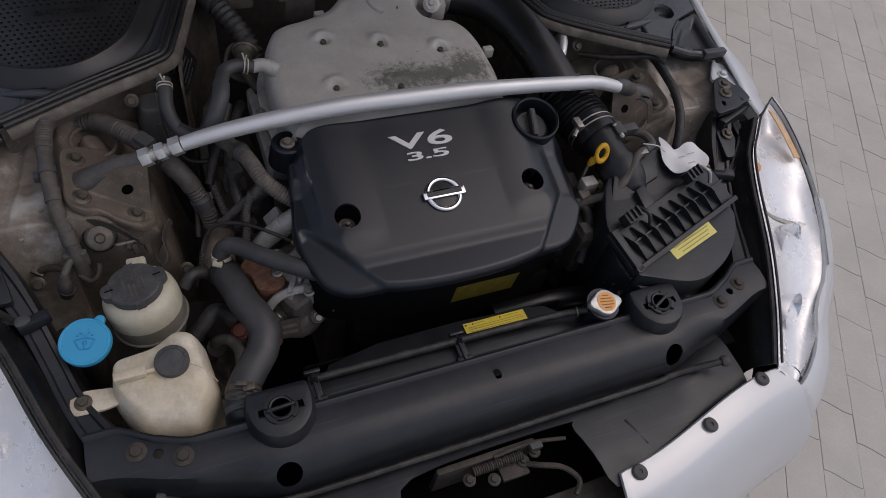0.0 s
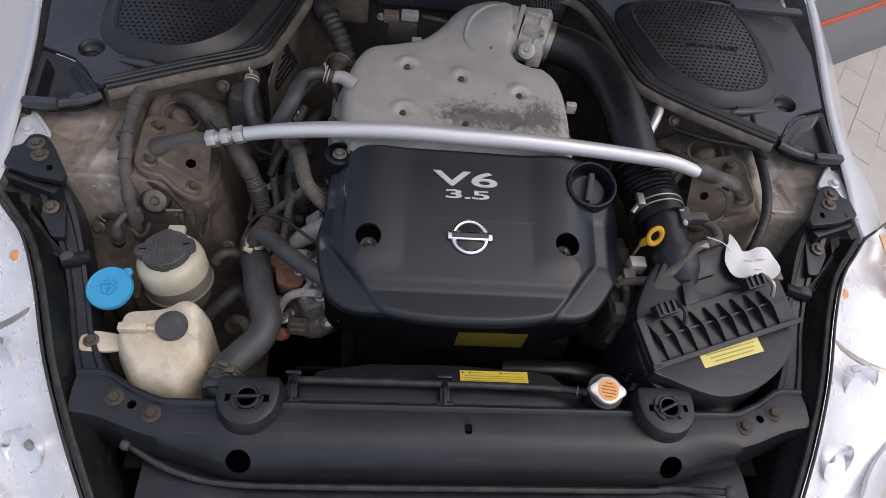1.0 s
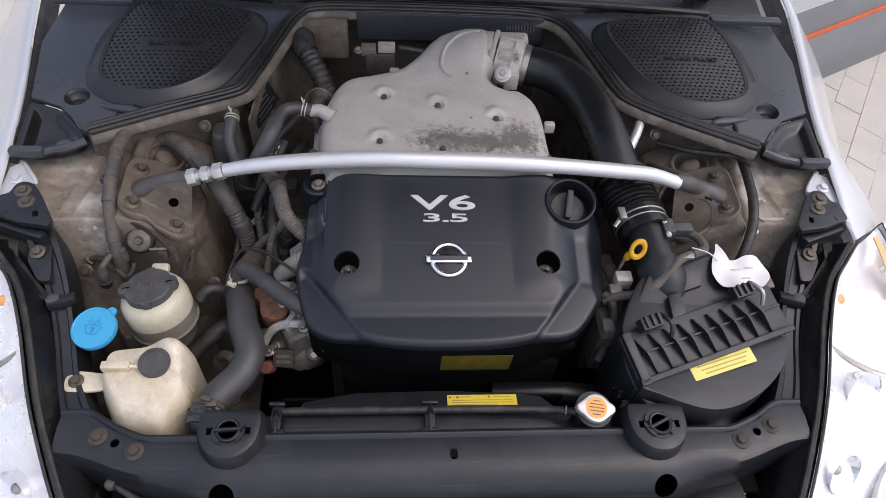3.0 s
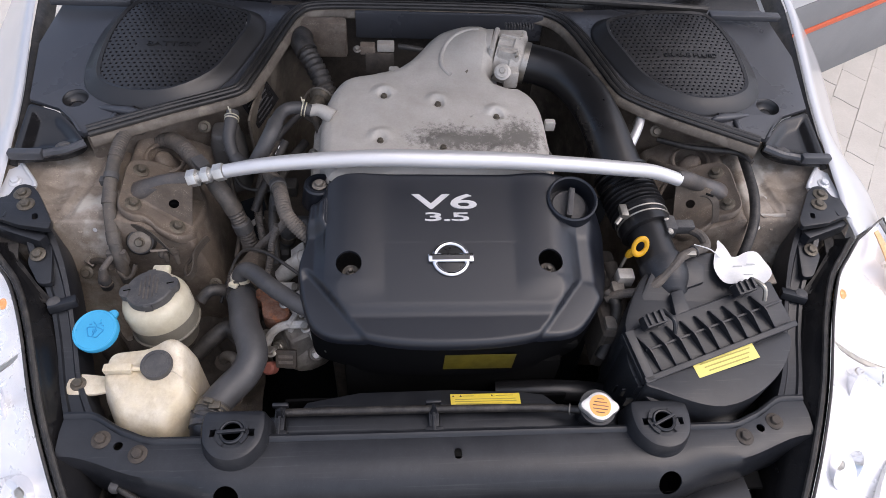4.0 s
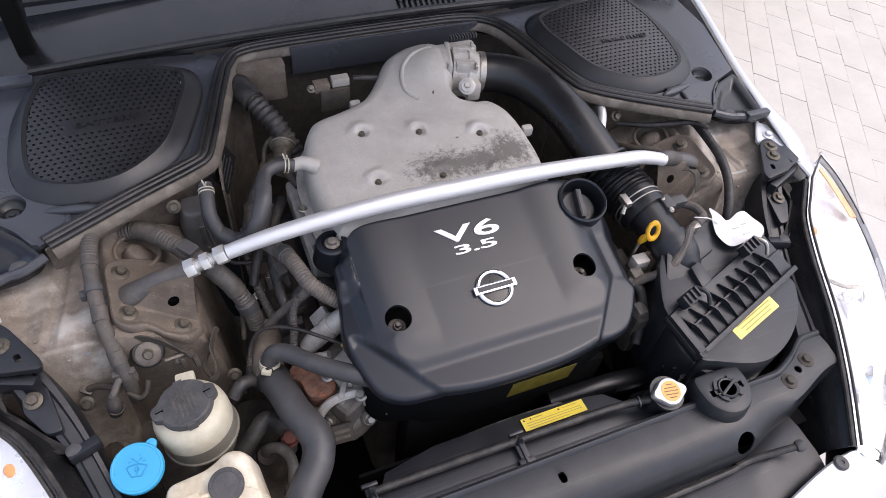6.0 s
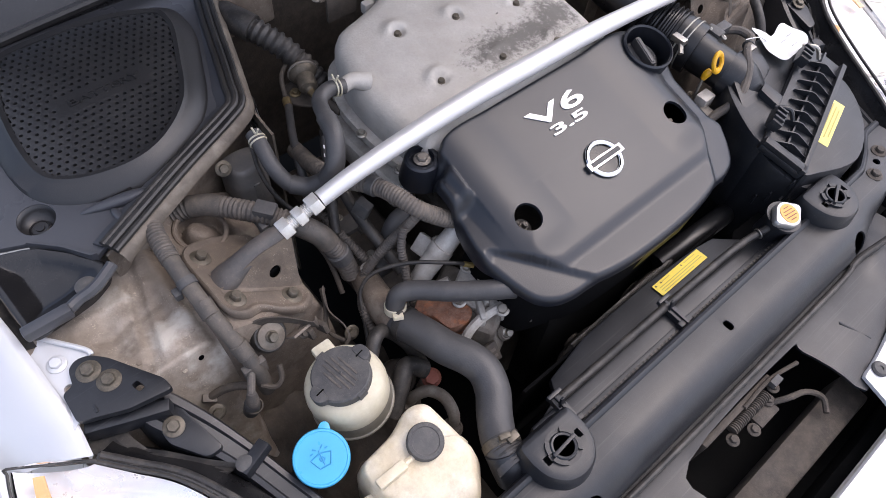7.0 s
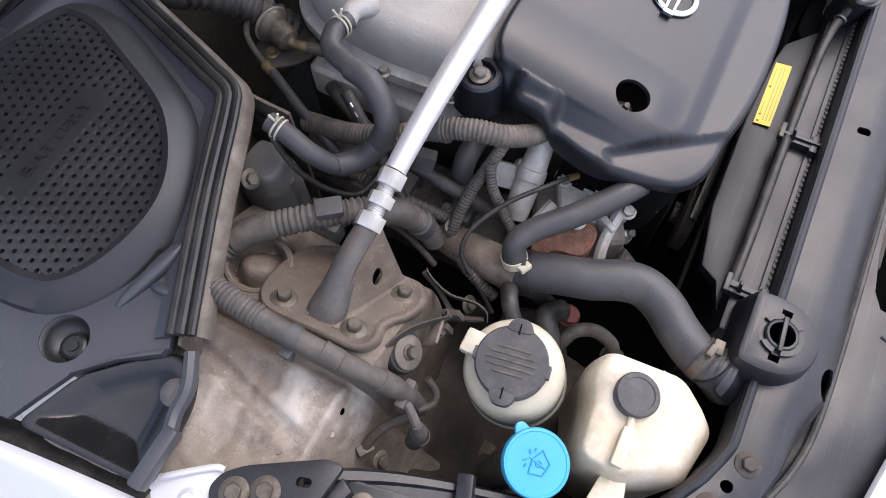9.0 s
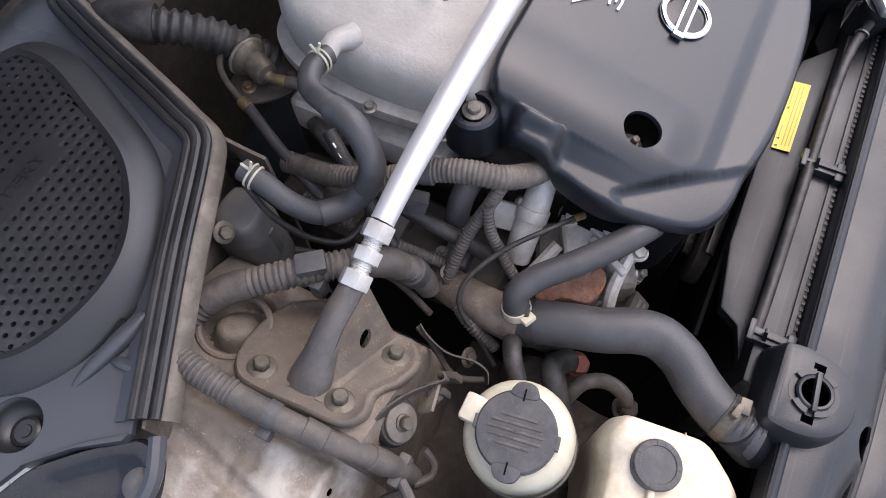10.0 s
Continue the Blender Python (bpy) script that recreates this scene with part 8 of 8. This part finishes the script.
part("wire_end", box((0, 0, 0), (0.020, 0.012, 0.010), 0.002, Matrix.Translation((-0.653, 0.357, 0.703)) @ pose(0, 0, 0, 10, 20, -30)), M_LIP, k, "torn pale wire end")
part("wire", tube([(-0.590, 0.322, 0.722), (-0.575, 0.310, 0.715), (-0.562, 0.312, 0.722), (-0.556, 0.326, 0.735)], 0.0042, 8), M_DARKMETAL, k)

# firewall sensor with its pale plug
k = thing("firewall_sensor", (-0.12, 0.78, 0.86), "grey pressure sensor with a white plug", "sensor")
part("body", box((-0.140, 0.792, 0.878), (0.032, 0.022, 0.020), 0.003), M_TOWER, k)
part("plug", bevel(box((-0.102, 0.790, 0.886), (0.036, 0.019, 0.018)), 0.003), M_FLANGE, k, "pale grey plug")
part("bracket", box((-0.115, 0.780, 0.850), (0.060, 0.006, 0.05), 0.001), M_DARKMETAL, k)
part("lead", tube([(-0.075, 0.790, 0.886), (-0.045, 0.785, 0.885), (-0.02, 0.79, 0.875), (-0.01, 0.80, 0.85)], 0.006, 10), M_RUBBER, k)
part("stud", hexbolt((-0.162, 0.785, 0.880), (0, -0.5, 1), 0.0055), M_DULL, k)
# label plate on the near bulkhead
k = thing("data_plate", (-0.385, 0.66, 0.80), "black data plate with pale unreadable print", "plate")
PM = Matrix.Translation((-0.362, 0.690, 0.815)) @ pose(0, 0, 0, 62, 0, 72)
part("plate", box((0, 0, 0), (0.10, 0.062, 0.002), 0.0, PM), M_GLOSS, k)
for i in range(7):
    part("print_bar", box((-0.01 + 0.006 * (i % 3), 0.024 - 0.008 * i, 0.0014), (0.06 + 0.012 * (i % 2), 0.0028, 0.0008), 0.0, PM), M_HOSE, k)

# ---- far side: pipe, wires, brackets ----
k = thing("silver_pipe", (0.41, 0.59, 0.80), "short bent bright metal pipe", "pipe")
part("pipe", tube([(0.440, 0.655, 0.795), (0.432, 0.632, 0.830), (0.418, 0.598, 0.835), (0.398, 0.562, 0.815), (0.392, 0.55, 0.77)], 0.0095, 14), M_BAR, k)
hose("far_loom", [(0.640, 0.600, 0.80), (0.632, 0.560, 0.815), (0.625, 0.525, 0.820), (0.618, 0.470, 0.822), (0.612, 0.420, 0.818), (0.602, 0.370, 0.800), (0.580, 0.325, 0.775), (0.565, 0.300, 0.74)], 0.0095, M_RUBBER, "dusty black taped cable over the inner wing", cat="cable", n=14)
hose("far_wire", [(0.470, 0.600, 0.80), (0.520, 0.565, 0.812), (0.570, 0.545, 0.822), (0.612, 0.530, 0.828), (0.630, 0.500, 0.83)], 0.0060, M_RUBBER, "thin black wire across the far inner wing", cat="wire", n=10)
hose("far_hose", [(0.455, 0.565, 0.77), (0.465, 0.53, 0.79), (0.488, 0.510, 0.80), (0.52, 0.505, 0.79), (0.55, 0.52, 0.76)], 0.0075, M_DARKMETAL, "dirty thin brake pipe at the far tower", cat="pipe", n=10)
k = thing("tower_bracket", (0.52, 0.37, 0.78), "bent dusty bracket on the far strut tower", "bracket")
part("strap", strip([[Vector(p), Vector(p) + Vector((0.014, 0.004, 0.0))] for p in catmull([(0.490, 0.402, 0.838), (0.500, 0.394, 0.842), (0.508, 0.386, 0.838), (0.513, 0.380, 0.826), (0.517, 0.374, 0.808), (0.520, 0.370, 0.795)], 5)], 0.0025, Vector((-0.4, 0, -0.9))), M_DARKMETAL, k)
# Uncut slot: a thin black strip paints its inner shade.
part("slot", box((0, 0, 0), (0.014, 0.005, 0.001), 0.0, Matrix.Translation((0.498, 0.388, 0.8545)) @ pose(0, 0, 0, 0, 4, -25)), M_BLACKOUT, k, "black strip for the shade in a slot")
k = thing("far_bolt_plate", (0.58, 0.235, 0.74), "dirty bolt plate behind the filter box", "plate")
part("plate", box((0.588, 0.262, 0.770), (0.05, 0.035, 0.006), 0.002), M_TOWER, k)
part("bolt", hexbolt((0.585, 0.264, 0.774), r=0.008), M_DIRTBOLT, k)
k = eng
part("casting", bevel(box((0.315, 0.27, 0.66), (0.06, 0.20, 0.12)), 0.015, 3), M_DARKMETAL, k)
part("plug", bevel(box((0.322, 0.255, 0.735), (0.024, 0.026, 0.035)), 0.005), M_DULL, k)
part("plug", bevel(box((0.302, 0.195, 0.712), (0.022, 0.028, 0.03)), 0.006), M_DULL, k)
part("pipe", tube([(0.300, 0.25, 0.74), (0.315, 0.225, 0.735), (0.31, 0.19, 0.70), (0.29, 0.16, 0.66)], 0.010, 12), M_RUBBER, k)
part("rail", tube([(0.33, 0.33, 0.72), (0.335, 0.24, 0.70), (0.33, 0.15, 0.66)], 0.014, 12), M_DARKMETAL, k)
k = thing("lower_fan_hose", (0.18, 0.12, 0.58), "dark lower radiator hose under the cover", "hose")
part("tube", tube([(0.10, 0.125, 0.60), (0.18, 0.118, 0.615), (0.26, 0.115, 0.612), (0.32, 0.12, 0.585)], 0.020, 16), M_DUCT, k)
# bolts along the walls of the bay
for s in (-1, 1):
    for x, y, z in ((0.46, 0.602, 0.822), (0.655, 0.335, 0.70), (0.43, 0.335, 0.66)):
        single("body_bolt", hexbolt((s * x, y, z), (0, -0.8, 0.6), 0.008, 0.008), M_DIRTBOLT, "small dirty hexagon bolt on the body", "bolt", "body bolts")

# folded steel strap behind the steering fluid tank
k = thing("strap_bracket", (-0.45, 0.33, 0.70), "bent flat steel strap behind the fluid tank", "bracket")
part("strap", strip([[Vector(p), Vector(p) + Vector((0.003, 0.002, -0.016))] for p in catmull([(-0.438, 0.388, 0.742), (-0.447, 0.374, 0.742), (-0.455, 0.347, 0.742), (-0.451, 0.318, 0.742), (-0.455, 0.300, 0.740), (-0.466, 0.294, 0.738)], 4)], 0.002, Vector((-1, 0, 0))), M_DARKMETAL, k)
part("strap", tube([(-0.440, 0.392, 0.728), (-0.452, 0.365, 0.726), (-0.468, 0.340, 0.722), (-0.470, 0.322, 0.724), (-0.462, 0.300, 0.728)], 0.0035, 8), M_DARKMETAL, k)

# sleeves, clips and small hoses in the gap beside the plenum
BR = [(-0.309, 0.547, 0.882), (-0.317, 0.515, 0.877), (-0.336, 0.488, 0.852), (-0.352, 0.492, 0.822)]
BR2 = [(-0.352, 0.492, 0.822), (-0.372, 0.508, 0.806), (-0.393, 0.527, 0.808)]
for ob in [o for o in scene.collection.objects if o.parent is None and o.name in ("breather_hose", "tower_loom", "engine_loom", "radiator_hose")]:
    if ob.name == "breather_hose":
        part("sleeve", tube(BR, 0.0146, 18), M_HOSE, ob, "thicker rubber sleeve", sharp=60)
        part("sleeve", tube(BR2, 0.0142, 18), M_HOSE, ob, "thicker rubber sleeve", sharp=60)
    if ob.name == "tower_loom":
        part("tape_wrap", tube([(-0.425, 0.470, 0.798), (-0.402, 0.447, 0.776), (-0.392, 0.438, 0.755)], 0.0172, 18), M_TAPE, ob, "grey tape wrap")
        part("tape_wrap", tube([(-0.528, 0.589, 0.797), (-0.509, 0.574, 0.802), (-0.492, 0.553, 0.805)], 0.0166, 18), M_LOOM, ob, "dusty tape wrap")
        part("end_cuff", lathe([(0.0165, -0.012), (0.0185, -0.010), (0.0185, 0.010), (0.0165, 0.012)], 22, along((-0.381, 0.428, 0.722), (0.25, -0.2, -1))), M_CAP, ob, "black end cuff")
    if ob.name == "engine_loom":
        part("tape_wrap", lathe([(0.0146, -0.007), (0.0160, -0.006), (0.0160, 0.006), (0.0146, 0.007)], 22, along((-0.302, 0.442, 0.820), (0.3, -1, 0.2))), M_CAP, ob, "black tape wrap")
    if ob.name == "radiator_hose":
        part("ribbed_end", tube([(-0.380, 0.060, 0.707), (-0.386, 0.040, 0.7065), (-0.388, 0.022, 0.706)], 0.0266, 26, 0.004, (0.0075, 0.0012)), M_RUBBER, ob, "ribbed hose end")
        part("clamp_tongue", box((-0.374, 0.046, 0.734), (0.018, 0.012, 0.006), 0.002, None), M_DIRTBOLT, ob, "clamp tongue")
hose("elbow_hose", [(-0.232, 0.415, 0.735), (-0.250, 0.413, 0.746), (-0.276, 0.414, 0.744), (-0.291, 0.414, 0.724), (-0.298, 0.413, 0.695)], 0.0150, M_HOSE, "short elbow hose with a clamp", clamps=((4, 3, "band", M_DARKMETAL),), cat="hose")
k = thing("loom_plug", (-0.31, 0.455, 0.73), "dusty grey plug hanging from the loom", "plug")
part("body", box((0, 0, 0), (0.018, 0.026, 0.034), 0.003, Matrix.Translation((-0.316, 0.455, 0.758)) @ pose(0, 0, 0, 15, 10, 20)), M_CAP, k)
for i in range(3):
    part("pin_wire", tube([(-0.322 + 0.006 * i, 0.452, 0.742), (-0.326 + 0.008 * i, 0.450, 0.728), (-0.322 + 0.010 * i, 0.448, 0.71)], 0.0026, 6), M_DARKMETAL, k)
hose("fuel_pipe", [(-0.270, 0.620, 0.765), (-0.300, 0.560, 0.762), (-0.318, 0.500, 0.757), (-0.322, 0.450, 0.742), (-0.318, 0.400, 0.72), (-0.312, 0.36, 0.69)], 0.0095, M_RUBBER, "black fuel hose under the plenum", n=12)
hose("coil_loom", [(-0.352, 0.590, 0.735), (-0.358, 0.530, 0.728), (-0.356, 0.470, 0.718), (-0.348, 0.430, 0.70), (-0.338, 0.40, 0.68)], 0.0085, M_LOOM, "dusty sleeve over the ignition coils", ribs=(0.0046, 0.0012), n=12, cat="cable sleeve")
hose("brake_pipe", [(-0.420, 0.560, 0.740), (-0.405, 0.500, 0.735), (-0.392, 0.450, 0.70), (-0.40, 0.40, 0.66)], 0.0045, M_DARKMETAL, "thin dark brake pipe", n=8, cat="pipe")
k = thing("steel_tab", (-0.36, 0.45, 0.70), "bare bent steel tab beside the water pipe", "tab")
part("tab", box((0, 0, 0), (0.036, 0.012, 0.003), 0.001, Matrix.Translation((-0.362, 0.455, 0.705)) @ pose(0, 0, 0, 10, -15, 35)), M_STEEL, k)


# ---- paving: double-T concrete blocks on both sides of the car ----
def paver_mesh():
    """A block with straight sides and waved ends."""
    w, l, k = 0.0557, 0.1116, 7
    wave = [(lerp(-w, w, i / k), 0.013 * math.sin(lerp(-1, 1, i / k) * math.pi * 0.5) * -1) for i in range(k + 1)]
    o = [(x, -l + d) for x, d in wave] + [(x, l + d) for x, d in wave[::-1]]
    bm = bmesh.new()
    n = len(o)
    lo = [bm.verts.new((x, y, -0.02)) for x, y in o]
    mi = [bm.verts.new((x, y, -0.002)) for x, y in o]
    hi = [bm.verts.new((x * 0.986, y * 0.993, 0.0)) for x, y in o]
    for a, b in ((lo, mi), (mi, hi)):
        for j in range(n):
            bm.faces.new((a[j], a[(j + 1) % n], b[(j + 1) % n], b[j]))
    bm.faces.new(hi)
    return finish(bm, 30)


_pm = paver_mesh()
_pm.materials.append(M_PAVER)
paving = thing("pavement", (0, 0, 0), "grey-beige concrete block paving with worn edges", "paving", kind="structure")
_rest = bmesh.new()
_count = 0
_rot = Matrix.Rotation(radians(-34), 4, "Z")
_cells = []
for i in range(-58, 59):
    for j in range(-29, 30):
        x, y = i * 0.1125, j * 0.2245 + (0.1122 if i % 2 else 0) 
        p = _rot @ Vector((x, y, 0))
        d = (p - WALL_A).dot(WALL_N)
        if d < -0.02 and (p - WALL_A).dot(WALL_D) > -0.7:
            continue
        _cells.append((p, i, j))
for p, i, j in _cells:
    near = (0.75 < p.x < 2.15 and -0.95 < p.y < 2.1) or (-1.35 < p.x < -0.80 and 0.2 < p.y < 1.6)
    jit = Matrix.Translation(p + Vector((0, 0, random.uniform(-0.0015, 0.0015)))) @ Matrix.Rotation(radians(-34 + random.uniform(-0.5, 0.5)), 4, "Z")
    if near and _count < 300:
        ob = new("paver", _pm)
        ob.matrix_basis = jit
        ob.parent = paving
        _count += 1
    elif (abs(p.x) > 0.7 or p.y < -0.2 or p.y > 1.4) and p.length < 6.5:
        n0 = len(_rest.verts)
        _rest.from_mesh(_pm)
        _rest.verts.ensure_lookup_table()
        for v in _rest.verts[n0:]:
            v.co = jit @ v.co
ob = new("paver_field", finish(_rest, 30))
ob.data.materials.append(M_PAVER)
ob.parent = paving
tagged(ob, kind="stuff")
